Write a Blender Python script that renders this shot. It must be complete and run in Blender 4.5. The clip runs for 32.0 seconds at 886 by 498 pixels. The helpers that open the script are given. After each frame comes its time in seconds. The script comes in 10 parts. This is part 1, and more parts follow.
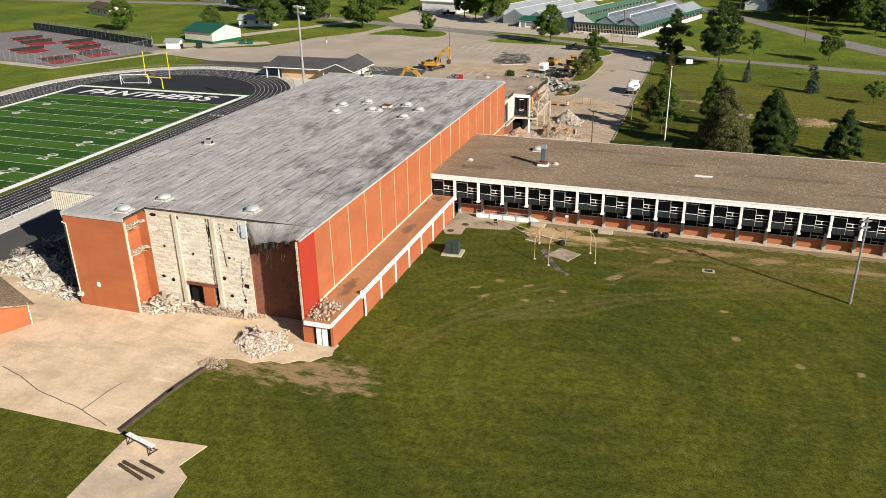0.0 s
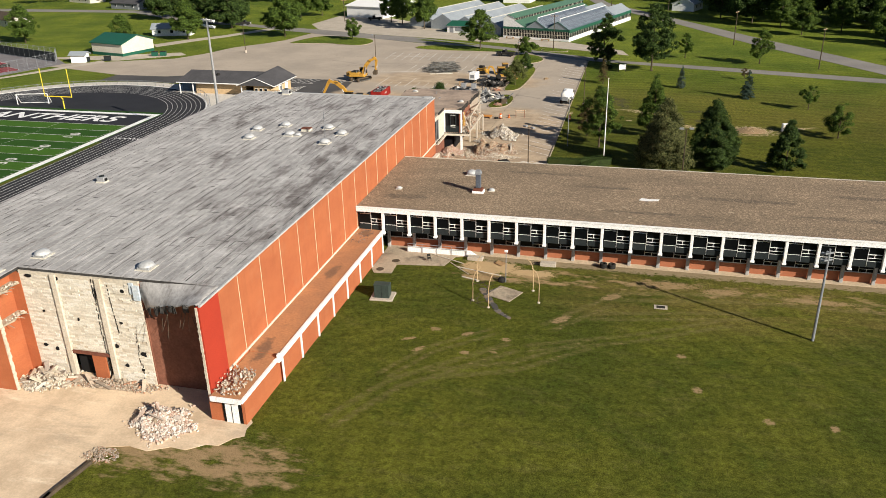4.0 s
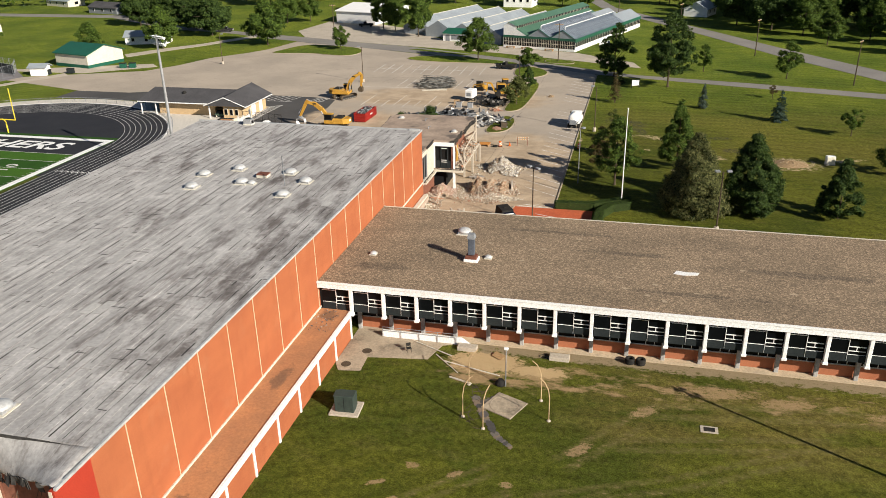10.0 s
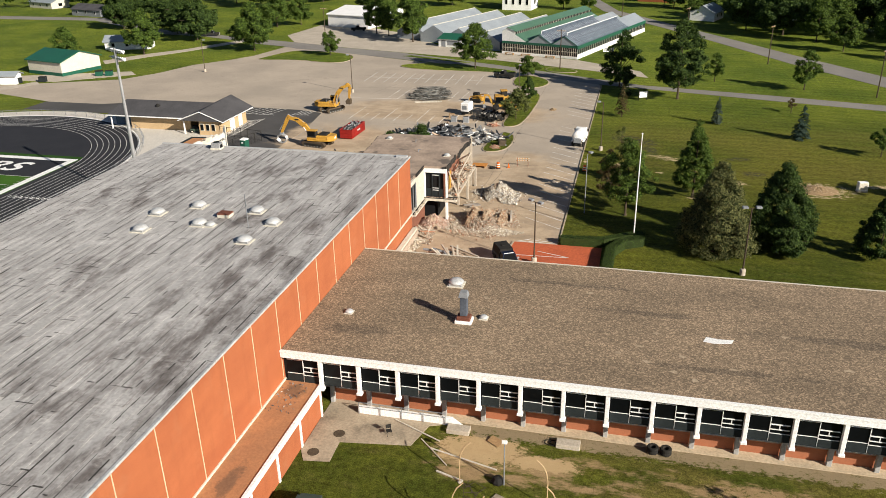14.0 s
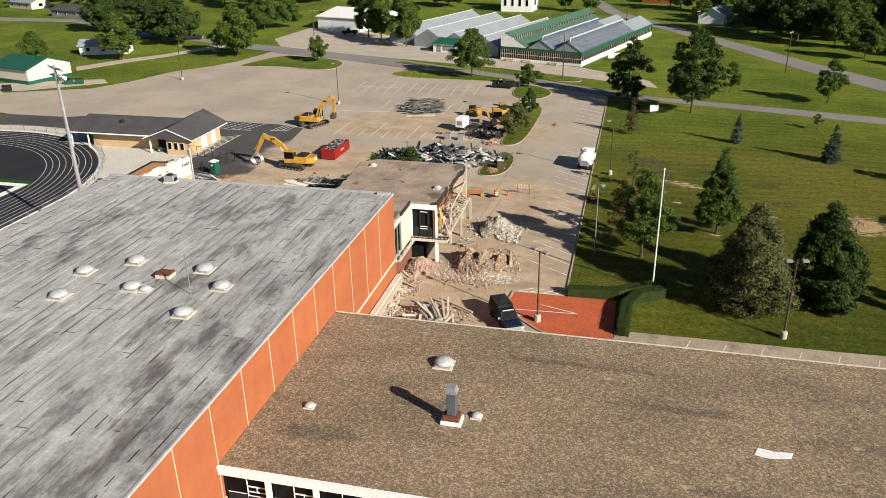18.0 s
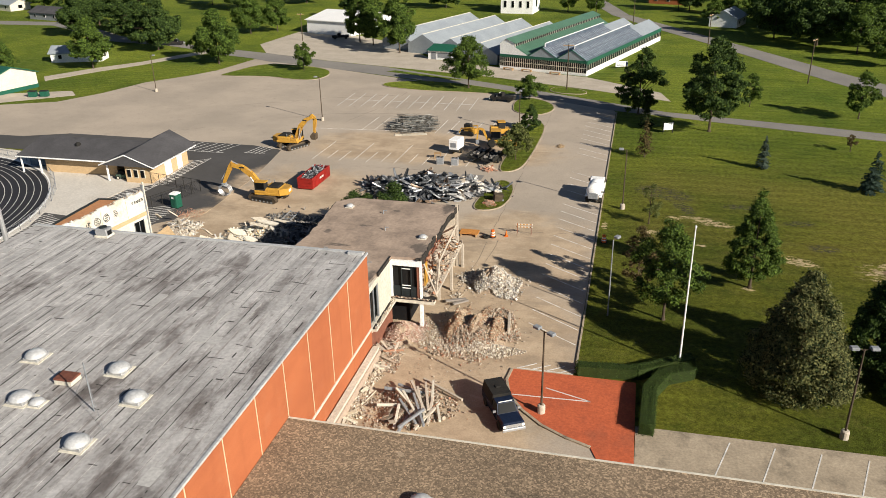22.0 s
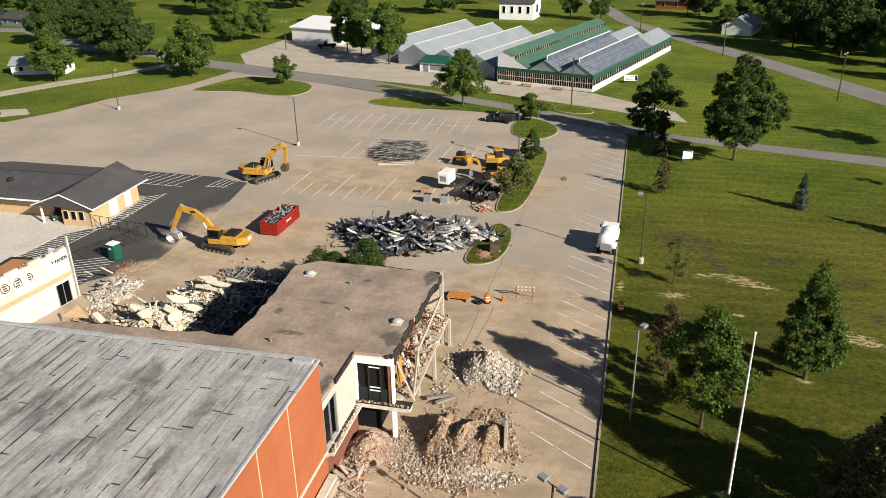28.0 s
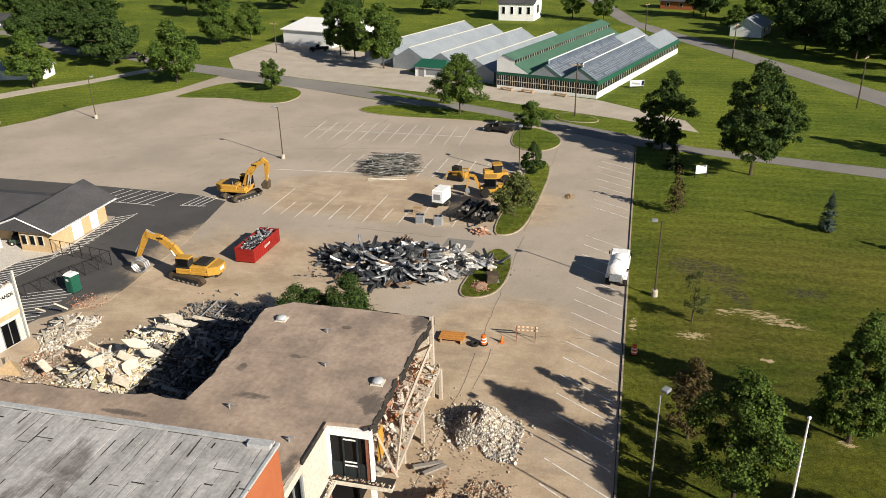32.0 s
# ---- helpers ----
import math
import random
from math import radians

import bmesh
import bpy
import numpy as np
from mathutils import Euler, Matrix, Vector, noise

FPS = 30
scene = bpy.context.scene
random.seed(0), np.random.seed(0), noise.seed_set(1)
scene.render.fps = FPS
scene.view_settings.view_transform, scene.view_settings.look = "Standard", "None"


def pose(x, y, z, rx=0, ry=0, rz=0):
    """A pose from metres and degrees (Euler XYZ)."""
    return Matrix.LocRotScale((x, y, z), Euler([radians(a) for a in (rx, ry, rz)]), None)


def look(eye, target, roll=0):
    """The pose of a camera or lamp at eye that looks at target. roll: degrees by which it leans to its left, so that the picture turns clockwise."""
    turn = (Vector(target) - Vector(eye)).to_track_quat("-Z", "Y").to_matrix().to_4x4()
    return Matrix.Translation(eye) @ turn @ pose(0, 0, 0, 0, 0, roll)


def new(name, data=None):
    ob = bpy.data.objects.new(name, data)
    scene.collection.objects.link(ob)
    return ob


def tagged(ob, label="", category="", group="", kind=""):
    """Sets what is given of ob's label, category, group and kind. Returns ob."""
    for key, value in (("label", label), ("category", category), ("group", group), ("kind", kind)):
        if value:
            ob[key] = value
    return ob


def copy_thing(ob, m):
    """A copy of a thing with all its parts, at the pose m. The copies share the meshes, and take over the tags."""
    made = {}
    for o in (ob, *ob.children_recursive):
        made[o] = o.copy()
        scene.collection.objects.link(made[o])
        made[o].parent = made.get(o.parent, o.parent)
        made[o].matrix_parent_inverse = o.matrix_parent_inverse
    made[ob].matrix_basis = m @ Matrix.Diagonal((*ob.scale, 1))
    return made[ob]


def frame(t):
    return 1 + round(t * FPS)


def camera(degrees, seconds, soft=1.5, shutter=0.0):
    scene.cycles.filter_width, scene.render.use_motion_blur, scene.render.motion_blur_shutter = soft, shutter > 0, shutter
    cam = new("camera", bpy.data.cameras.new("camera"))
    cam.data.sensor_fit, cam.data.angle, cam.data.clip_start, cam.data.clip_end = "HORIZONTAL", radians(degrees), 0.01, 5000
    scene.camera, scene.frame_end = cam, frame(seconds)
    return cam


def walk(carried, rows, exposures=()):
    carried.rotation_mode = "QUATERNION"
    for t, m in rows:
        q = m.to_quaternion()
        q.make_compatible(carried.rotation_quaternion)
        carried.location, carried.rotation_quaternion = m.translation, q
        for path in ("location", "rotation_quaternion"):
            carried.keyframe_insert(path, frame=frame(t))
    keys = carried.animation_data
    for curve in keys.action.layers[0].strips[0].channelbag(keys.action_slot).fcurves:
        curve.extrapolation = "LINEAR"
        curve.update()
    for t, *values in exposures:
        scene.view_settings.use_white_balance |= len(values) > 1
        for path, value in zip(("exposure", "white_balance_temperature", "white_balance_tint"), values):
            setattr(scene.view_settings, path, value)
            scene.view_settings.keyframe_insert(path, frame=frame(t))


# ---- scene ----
cam = camera(59.2, 32.0, soft=0.6)
PATH = [
    (0, (35.119, -96.599, 39.161), (34.516, -94.866, 38.367), -1.0),
    (0.5, (34.893, -95.54, 39.205), (34.32, -93.797, 38.41), -1.0),
    (1, (34.646, -94.529, 39.34), (34.11, -92.774, 38.545), -1.1),
    (1.5, (34.361, -93.312, 39.426), (33.841, -91.552, 38.631), -1.1),
    (2, (34.211, -92.111, 39.495), (33.706, -90.347, 38.699), -1.2),
    (3, (33.554, -89.639, 39.712), (33.09, -87.863, 38.916), -1.1),
    (3.5, (33.295, -88.089, 39.823), (32.843, -86.311, 39.026), -1.2),
    (5.5, (31.955, -81.117, 39.787), (31.506, -79.338, 38.99), -1.2),
    (6, (31.946, -79.206, 39.658), (31.491, -77.429, 38.862), -1.3),
    (7, (30.979, -75.388, 39.724), (30.529, -73.61, 38.926), -1.1),
    (8, (30.358, -71.793, 39.764), (29.909, -70.015, 38.967), -1.1),
    (9, (29.877, -68.329, 39.698), (29.426, -66.55, 38.902), -1.1),
    (10, (29.342, -64.776, 39.699), (28.891, -62.999, 38.9), -1.2),
    (11, (28.686, -61.621, 39.613), (28.237, -59.843, 38.815), -1.2),
    (12, (28.141, -58.328, 39.586), (27.693, -56.55, 38.787), -1.1),
    (13, (27.648, -55.043, 39.611), (27.201, -53.265, 38.811), -1.3),
    (14, (27.135, -51.67, 39.71), (26.688, -49.893, 38.909), -1.1),
    (14.5, (26.721, -49.688, 39.519), (26.274, -47.911, 38.719), -1.1),
    (16.5, (25.553, -42.401, 39.564), (25.107, -40.624, 38.761), -1.0),
    (17, (25.251, -40.548, 39.648), (24.807, -38.773, 38.842), -1.0),
    (18, (24.634, -36.702, 39.601), (24.191, -34.927, 38.794), -1.0),
    (19, (24.118, -32.539, 39.396), (23.673, -30.763, 38.589), -1.0),
    (20, (23.538, -28.522, 39.496), (23.092, -26.748, 38.687), -1.1),
    (21, (22.862, -24.565, 39.766), (22.418, -22.793, 38.952), -1.1),
    (22, (22.37, -20.857, 39.914), (21.925, -19.086, 39.098), -1.1),
    (23, (21.83, -17.396, 39.829), (21.386, -15.625, 39.013), -1.1),
    (24, (21.201, -13.661, 39.708), (20.757, -11.89, 38.892), -1.0),
    (25, (20.791, -10.424, 39.652), (20.346, -8.652, 38.837), -1.2),
    (25.5, (20.529, -8.895, 39.716), (20.086, -7.124, 38.899), -1.1),
    (27.5, (19.709, -3.566, 39.571), (19.266, -1.794, 38.755), -1.1),
    (28, (19.645, -2.569, 39.634), (19.201, -0.798, 38.818), -1.1),
    (29, (19.146, -0.005, 39.43), (18.702, 1.766, 38.613), -1.1),
    (30, (18.693, 2.476, 39.244), (18.25, 4.247, 38.426), -1.1),
    (31, (18.419, 4.863, 39.132), (17.976, 6.633, 38.314), -1.1),
    (32, (18.192, 7.114, 39.115), (17.747, 8.884, 38.296), -1.2),
]
walk(cam, [(t, look(eye, target, roll)) for t, eye, target, roll in PATH])


# ---- world, sun and exposure ----
world = bpy.data.worlds.new("world")
scene.world = world
world.use_nodes = True
sky = world.node_tree.nodes.new("ShaderNodeTexSky")
sky.sky_type, sky.sun_disc = "NISHITA", False
sky.air_density, sky.dust_density = 0.65, 0.3
sky.sun_elevation, sky.sun_rotation = radians(26.2), radians(120)
world.node_tree.links.new(sky.outputs[0], world.node_tree.nodes["Background"].inputs[0])
world.node_tree.nodes["Background"].inputs[1].default_value = 0.046
SUN_WAY = Vector((0.864 * 0.897, -0.503 * 0.897, 0.4415))
sun = new("sun", bpy.data.lights.new("sun", "SUN"))
sun.data.energy, sun.data.angle, sun.data.color = 5.0, radians(0.53), (1.0, 0.93, 0.82)
sun.matrix_world = look(SUN_WAY * 200, (0, 0, 0))
scene.view_settings.exposure = 0.61


# ---- materials ----
def surface(name, base, other=None, rough=0.8, big=0.15, fine=8.0, metal=0.0, bump=0.0, stretch=(1, 1, 1), mix=0.5, spread=0.35, third=None, third_scale=0.05, each=0.0, gloss=0.2, local=False, contrast=0.5):
    """A surface whose colour drifts between two tones at a large scale, with fine grain, and (third) blotches of a third tone."""
    m = bpy.data.materials.new(name)
    m.use_nodes = True
    nt, b = m.node_tree, m.node_tree.nodes["Principled BSDF"]
    N, L = nt.nodes.new, nt.links.new
    other = other or [c * 0.8 for c in base]
    src = N("ShaderNodeTexCoord").outputs["Object"] if local else N("ShaderNodeNewGeometry").outputs["Position"]
    mp = N("ShaderNodeMapping")
    mp.inputs["Scale"].default_value = stretch
    L(src, mp.inputs[0])

    def noise_at(scale, detail):
        n = N("ShaderNodeTexNoise")
        n.inputs["Scale"].default_value, n.inputs["Detail"].default_value, n.inputs["Roughness"].default_value = scale, detail, 0.62
        L(mp.outputs[0], n.inputs["Vector"])
        return n.outputs["Fac"]

    def blend(fac, a, c):
        x = N("ShaderNodeMix")
        x.data_type = "RGBA"
        L(fac, x.inputs[0])
        for k, v in ((6, a), (7, c)):
            if hasattr(v, "links"):
                L(v, x.inputs[k])
            else:
                x.inputs[k].default_value = (*v, 1)
        return x.outputs[2]

    def ramp(fac, lo, hi):
        r = N("ShaderNodeMapRange")
        r.inputs[1].default_value, r.inputs[2].default_value = lo, hi
        L(fac, r.inputs[0])
        return r.outputs[0]

    colour = blend(ramp(noise_at(big, 5), mix - spread * 0.5, mix + spread * 0.5), base, other)
    if third:
        colour = blend(ramp(noise_at(third_scale, 6), 0.52, 0.72), colour, third)
    grain = noise_at(fine, 4)
    h = N("ShaderNodeHueSaturation")
    L(colour, h.inputs["Color"])
    L(ramp(grain, 0.25, 0.75), N("ShaderNodeMath").inputs[0])
    v = [n for n in nt.nodes if n.type == "MATH"][-1]
    v.operation, v.inputs[1].default_value = "MULTIPLY_ADD", contrast
    v.inputs[2].default_value = 1 - contrast * 0.5
    L(v.outputs[0], h.inputs["Value"])
    if each:
        o = N("ShaderNodeObjectInfo")
        w = N("ShaderNodeMath")
        w.operation, w.inputs[1].default_value, w.inputs[2].default_value = "MULTIPLY_ADD", each, 1 - each * 0.5
        L(o.outputs["Random"], w.inputs[0])
        z = N("ShaderNodeMath")
        z.operation = "MULTIPLY"
        L(w.outputs[0], z.inputs[0]), L(v.outputs[0], z.inputs[1])
        L(z.outputs[0], h.inputs["Value"])
    L(h.outputs[0], b.inputs["Base Color"])
    b.inputs["Roughness"].default_value, b.inputs["Metallic"].default_value = rough, metal
    b.inputs["Specular IOR Level"].default_value = gloss
    if bump:
        u = N("ShaderNodeBump")
        u.inputs["Strength"].default_value, u.inputs["Distance"].default_value = 0.6, bump
        L(grain, u.inputs["Height"]), L(u.outputs[0], b.inputs["Normal"])
    return m


def brick_face(name, base, other, streaks=0.35):
    """Painted brickwork: faint courses, uneven panels, and rain streaks running down."""
    m = surface(name, base, other, 0.85, 0.16, 14, bump=0.004, stretch=(1, 1, 2.5))
    nt, b = m.node_tree, m.node_tree.nodes["Principled BSDF"]
    N, L = nt.nodes.new, nt.links.new
    col = b.inputs["Base Color"].links[0].from_socket
    pos = N("ShaderNodeNewGeometry").outputs["Position"]

    def layer(col, stretch, scale, lo, hi, amount, tone, detail=6):
        k, n, r, a, x = N("ShaderNodeMapping"), N("ShaderNodeTexNoise"), N("ShaderNodeMapRange"), N("ShaderNodeMath"), N("ShaderNodeMix")
        k.inputs["Scale"].default_value = stretch
        n.inputs["Scale"].default_value, n.inputs["Detail"].default_value, n.inputs["Roughness"].default_value = scale, detail, 0.68
        r.inputs[1].default_value, r.inputs[2].default_value = lo, hi
        a.operation, a.inputs[1].default_value = "MULTIPLY", amount
        x.data_type = "RGBA"
        x.inputs[7].default_value = (*tone, 1)
        L(pos, k.inputs[0]), L(k.outputs[0], n.inputs["Vector"]), L(n.outputs["Fac"], r.inputs[0]), L(r.outputs[0], a.inputs[0]), L(a.outputs[0], x.inputs[0]), L(col, x.inputs[6])
        return x.outputs[2]

    col = layer(col, (1, 1, 0.12), 1.1, 0.5, 0.75, streaks, tuple(0.55 * c for c in base))
    col = layer(col, (0.3, 0.3, 8), 1.6, 0.45, 0.7, 0.3, tuple(0.7 * c for c in base), 3)
    col = layer(col, (1, 1, 1), 0.35, 0.55, 0.75, 0.35, (base[0] * 0.95, base[1] * 1.35, base[2] * 1.7))
    L(col, b.inputs["Base Color"])
    return m


def islands(name, tones, rough=0.85, metal=0.0, fine=6.0):
    """A surface for heaps of loose pieces: each piece takes one of the tones."""
    m = bpy.data.materials.new(name)
    m.use_nodes = True
    nt, b = m.node_tree, m.node_tree.nodes["Principled BSDF"]
    g = nt.nodes.new("ShaderNodeNewGeometry")
    r = nt.nodes.new("ShaderNodeValToRGB")
    r.color_ramp.interpolation = "CONSTANT"
    while len(r.color_ramp.elements) < len(tones):
        r.color_ramp.elements.new(0.5)
    for i, c in enumerate(tones):
        r.color_ramp.elements[i].position, r.color_ramp.elements[i].color = i / len(tones), (*c, 1)
    nt.links.new(g.outputs["Random Per Island"], r.inputs[0])
    n = nt.nodes.new("ShaderNodeTexNoise")
    n.inputs["Scale"].default_value = fine
    nt.links.new(g.outputs["Position"], n.inputs["Vector"])
    k = nt.nodes.new("ShaderNodeMath")
    k.operation, k.inputs[1].default_value, k.inputs[2].default_value = "MULTIPLY_ADD", 0.7, 0.65
    nt.links.new(n.outputs["Fac"], k.inputs[0])
    h = nt.nodes.new("ShaderNodeHueSaturation")
    nt.links.new(r.outputs[0], h.inputs["Color"]), nt.links.new(k.outputs[0], h.inputs["Value"]), nt.links.new(h.outputs[0], b.inputs["Base Color"])
    b.inputs["Roughness"].default_value, b.inputs["Metallic"].default_value = rough, metal
    return m


def leafy(name, dark, light, each=0.5):
    """Foliage: tone by leaf clump, a little light passing through."""
    m = islands(name, [dark, [a * 0.6 + b * 0.4 for a, b in zip(dark, light)], light, [a * 0.3 + b * 0.7 for a, b in zip(dark, light)]], 0.75, 0, 1.2)
    nt, b = m.node_tree, m.node_tree.nodes["Principled BSDF"]
    b.inputs["Specular IOR Level"].default_value = 0.2
    thin = nt.nodes.new("ShaderNodeBsdfTranslucent")
    tint = nt.nodes.new("ShaderNodeHueSaturation")
    tint.inputs["Hue"].default_value, tint.inputs["Saturation"].default_value, tint.inputs["Value"].default_value = 0.485, 1.1, 1.25
    both = nt.nodes.new("ShaderNodeMixShader")
    both.inputs[0].default_value = 0.22
    L = nt.links.new
    L(b.inputs["Base Color"].links[0].from_socket, tint.inputs["Color"]), L(tint.outputs[0], thin.inputs[0])
    L(b.outputs[0], both.inputs[1]), L(thin.outputs[0], both.inputs[2]), L(both.outputs[0], nt.nodes["Material Output"].inputs[0])
    return m


def glassy(name, tint, rough=0.08):
    m = surface(name, tint, [c * 0.7 for c in tint], rough, 0.4, 3)
    m.node_tree.nodes["Principled BSDF"].inputs["Specular IOR Level"].default_value = 0.12
    return m


def lot_surface(name, spots, pale=(0.45, 0.375, 0.295), dark=(0.355, 0.30, 0.238), gain=1.0, specks=0.6):
    """Bleached asphalt that dust, sand and wheel marks cover round the given spots (x, y, rx, ry)."""
    m = bpy.data.materials.new(name)
    m.use_nodes = True
    nt, b = m.node_tree, m.node_tree.nodes["Principled BSDF"]
    N, L = nt.nodes.new, nt.links.new
    pos = N("ShaderNodeNewGeometry").outputs["Position"]

    def tex(scale, detail, rough=0.62, stretch=None, turn=0):
        n = N("ShaderNodeTexNoise")
        n.inputs["Scale"].default_value, n.inputs["Detail"].default_value, n.inputs["Roughness"].default_value = scale, detail, rough
        k = N("ShaderNodeMapping")
        k.inputs["Scale"].default_value = stretch or (1, 1, 1)
        k.inputs["Rotation"].default_value = (0, 0, radians(turn))
        L(pos, k.inputs[0]), L(k.outputs[0], n.inputs["Vector"])
        return n.outputs["Fac"]

    def calc(op, p, q=0.0, r=None):
        k = N("ShaderNodeMath")
        k.operation = op
        for i, v in enumerate((p, q) if r is None else (p, q, r)):
            if hasattr(v, "links"):
                L(v, k.inputs[i])
            else:
                k.inputs[i].default_value = v
        return k.outputs[0]

    def span(v, lo, hi):
        k = N("ShaderNodeMapRange")
        k.interpolation_type = "SMOOTHSTEP"
        k.inputs[1].default_value, k.inputs[2].default_value = lo, hi
        L(v, k.inputs[0])
        return k.outputs[0]

    def mix(f, p, q):
        k = N("ShaderNodeMix")
        k.data_type = "RGBA"
        L(f, k.inputs[0])
        for i, v in ((6, p), (7, q)):
            if hasattr(v, "links"):
                L(v, k.inputs[i])
            else:
                k.inputs[i].default_value = (*v, 1)
        return k.outputs[2]

    near = None
    for x, y, rx, ry in spots:
        k = N("ShaderNodeMapping")
        k.vector_type = "TEXTURE"
        k.inputs["Location"].default_value, k.inputs["Scale"].default_value = (x, y, 0), (rx, ry, 1)
        L(pos, k.inputs[0])
        w = N("ShaderNodeVectorMath")
        w.operation = "LENGTH"
        L(k.outputs[0], w.inputs[0])
        s = span(w.outputs["Value"], 1.25, 0.35)
        near = s if near is None else calc("MAXIMUM", near, s)
    base = mix(span(tex(0.07, 6), 0.3, 0.7), pale, dark)
    base = mix(calc("MULTIPLY", span(tex(0.6, 6, 0.7), 0.55, 0.75), 0.5), base, tuple(0.6 * c for c in dark))
    sand = mix(span(tex(0.22, 7, 0.68), 0.35, 0.68), tuple(gain * c for c in (0.50, 0.385, 0.265)), tuple(gain * c for c in (0.36, 0.27, 0.18)))
    sand = mix(calc("MULTIPLY", span(tex(0.5, 6, 0.7, (0.35, 1.6, 1), 20), 0.55, 0.72), 0.6), sand, tuple(gain * c for c in (0.60, 0.50, 0.37)))
    sand = mix(calc("MULTIPLY", span(tex(0.9, 7, 0.75), 0.58, 0.74), specks * 1.2), sand, (0.22, 0.155, 0.10))
    sand = mix(calc("MULTIPLY", span(tex(0.16, 7, 0.7, (0.6, 1.8, 1), 12), 0.52, 0.66), 0.55), sand, tuple(gain * c for c in (0.27, 0.21, 0.15)))
    dust = calc("ADD", near, calc("MULTIPLY", calc("SUBTRACT", tex(0.13, 8, 0.7), 0.5), 1.5))
    col = mix(calc("MULTIPLY", span(dust, 0.25, 0.8), span(near, 0.0, 0.2)), base, sand)
    spots_ = span(tex(1.4, 4, 0.8), 0.71, 0.76)
    col = mix(calc("MULTIPLY", spots_, specks), col, (0.10, 0.075, 0.055))
    h = N("ShaderNodeHueSaturation")
    L(col, h.inputs["Color"]), L(calc("MULTIPLY_ADD", span(tex(5.5, 4, 0.7), 0.25, 0.75), 0.12 + specks * 0.2, 0.94 - specks * 0.1), h.inputs["Value"])
    L(h.outputs[0], b.inputs["Base Color"])
    b.inputs["Roughness"].default_value, b.inputs["Specular IOR Level"].default_value = 0.92, 0.25
    u = N("ShaderNodeBump")
    u.inputs["Strength"].default_value, u.inputs["Distance"].default_value = 0.4, 0.012
    L(tex(3.5, 6, 0.75), u.inputs["Height"]), L(u.outputs[0], b.inputs["Normal"])
    return m


def stained(name, base, other, stain, spots, rough=0.85, big=0.2, fine=3.0, cover=1.0, loose=0.5, speck=0.0, stretch=(1, 1, 1), each=0.0, bump=0.0, grit=0.35, ragged=2.2, streak=0.0, pull=1.0):
    """A weathered roof: two drifting tones, ragged damp stains gathered round the spots (x, y, rx, ry), and coarse grit."""
    m = bpy.data.materials.new(name)
    m.use_nodes = True
    nt, b = m.node_tree, m.node_tree.nodes["Principled BSDF"]
    N, L = nt.nodes.new, nt.links.new
    pos = N("ShaderNodeNewGeometry").outputs["Position"]

    def tex(scale, detail, rough_=0.65, st=(1, 1, 1)):
        n = N("ShaderNodeTexNoise")
        n.inputs["Scale"].default_value, n.inputs["Detail"].default_value, n.inputs["Roughness"].default_value = scale, detail, rough_
        k = N("ShaderNodeMapping")
        k.inputs["Scale"].default_value = st
        L(pos, k.inputs[0]), L(k.outputs[0], n.inputs["Vector"])
        return n.outputs["Fac"]

    def calc(op, p, q=0.0, r=None):
        k = N("ShaderNodeMath")
        k.operation = op
        for i, v in enumerate((p, q) if r is None else (p, q, r)):
            if hasattr(v, "links"):
                L(v, k.inputs[i])
            else:
                k.inputs[i].default_value = v
        return k.outputs[0]

    def span(v, lo, hi):
        k = N("ShaderNodeMapRange")
        k.interpolation_type = "SMOOTHSTEP"
        k.inputs[1].default_value, k.inputs[2].default_value = lo, hi
        L(v, k.inputs[0])
        return k.outputs[0]

    def mix(f, p, q):
        k = N("ShaderNodeMix")
        k.data_type = "RGBA"
        L(f, k.inputs[0])
        for i, v in ((6, p), (7, q)):
            if hasattr(v, "links"):
                L(v, k.inputs[i])
            else:
                k.inputs[i].default_value = (*v, 1)
        return k.outputs[2]

    near = None
    for x, y, rx, ry in spots:
        k = N("ShaderNodeMapping")
        k.vector_type = "TEXTURE"
        k.inputs["Location"].default_value, k.inputs["Scale"].default_value = (x, y, 0), (rx, ry, 1000)
        L(pos, k.inputs[0])
        w = N("ShaderNodeVectorMath")
        w.operation = "LENGTH"
        L(k.outputs[0], w.inputs[0])
        s = span(w.outputs["Value"], 1.4, 0.2)
        near = s if near is None else calc("MAXIMUM", near, s)
    col = mix(span(tex(big, 6, 0.65, stretch), 0.33, 0.67), base, other)
    wet = calc("ADD", calc("MULTIPLY", near, pull), calc("MULTIPLY", calc("SUBTRACT", tex(0.7, 8, 0.72, stretch) if streak < 0.4 else tex(0.34, 8, 0.68, stretch), 0.5), ragged))
    col = mix(calc("MULTIPLY", span(wet, 0.55, 0.95) if streak < 0.4 else span(wet, 0.3, 1.15), cover), col, stain)
    col = mix(calc("MULTIPLY", span(tex(0.9, 7, 0.72, stretch), 0.58, 0.72), loose), col, stain)
    if streak:
        # scuffed bands along the laps, and pale chalky patches
        col = mix(calc("MULTIPLY", span(tex(1.0, 6, 0.68, (2.4, 0.22, 1)), 0.52, 0.72), streak), col, tuple(1.6 * c for c in stain))
        col = mix(calc("MULTIPLY", span(tex(0.32, 6, 0.66, (0.8, 1.2, 1)), 0.55, 0.72), streak), col, tuple(min(1, 1.22 * c) for c in base))
        col = mix(calc("MULTIPLY", span(tex(2.6, 5, 0.75, (1.4, 0.6, 1)), 0.66, 0.74), streak), col, stain)
    h = N("ShaderNodeHueSaturation")
    val = calc("MULTIPLY_ADD", span(tex(fine, 4, 0.7), 0.25, 0.75), grit, 1 - grit / 2)
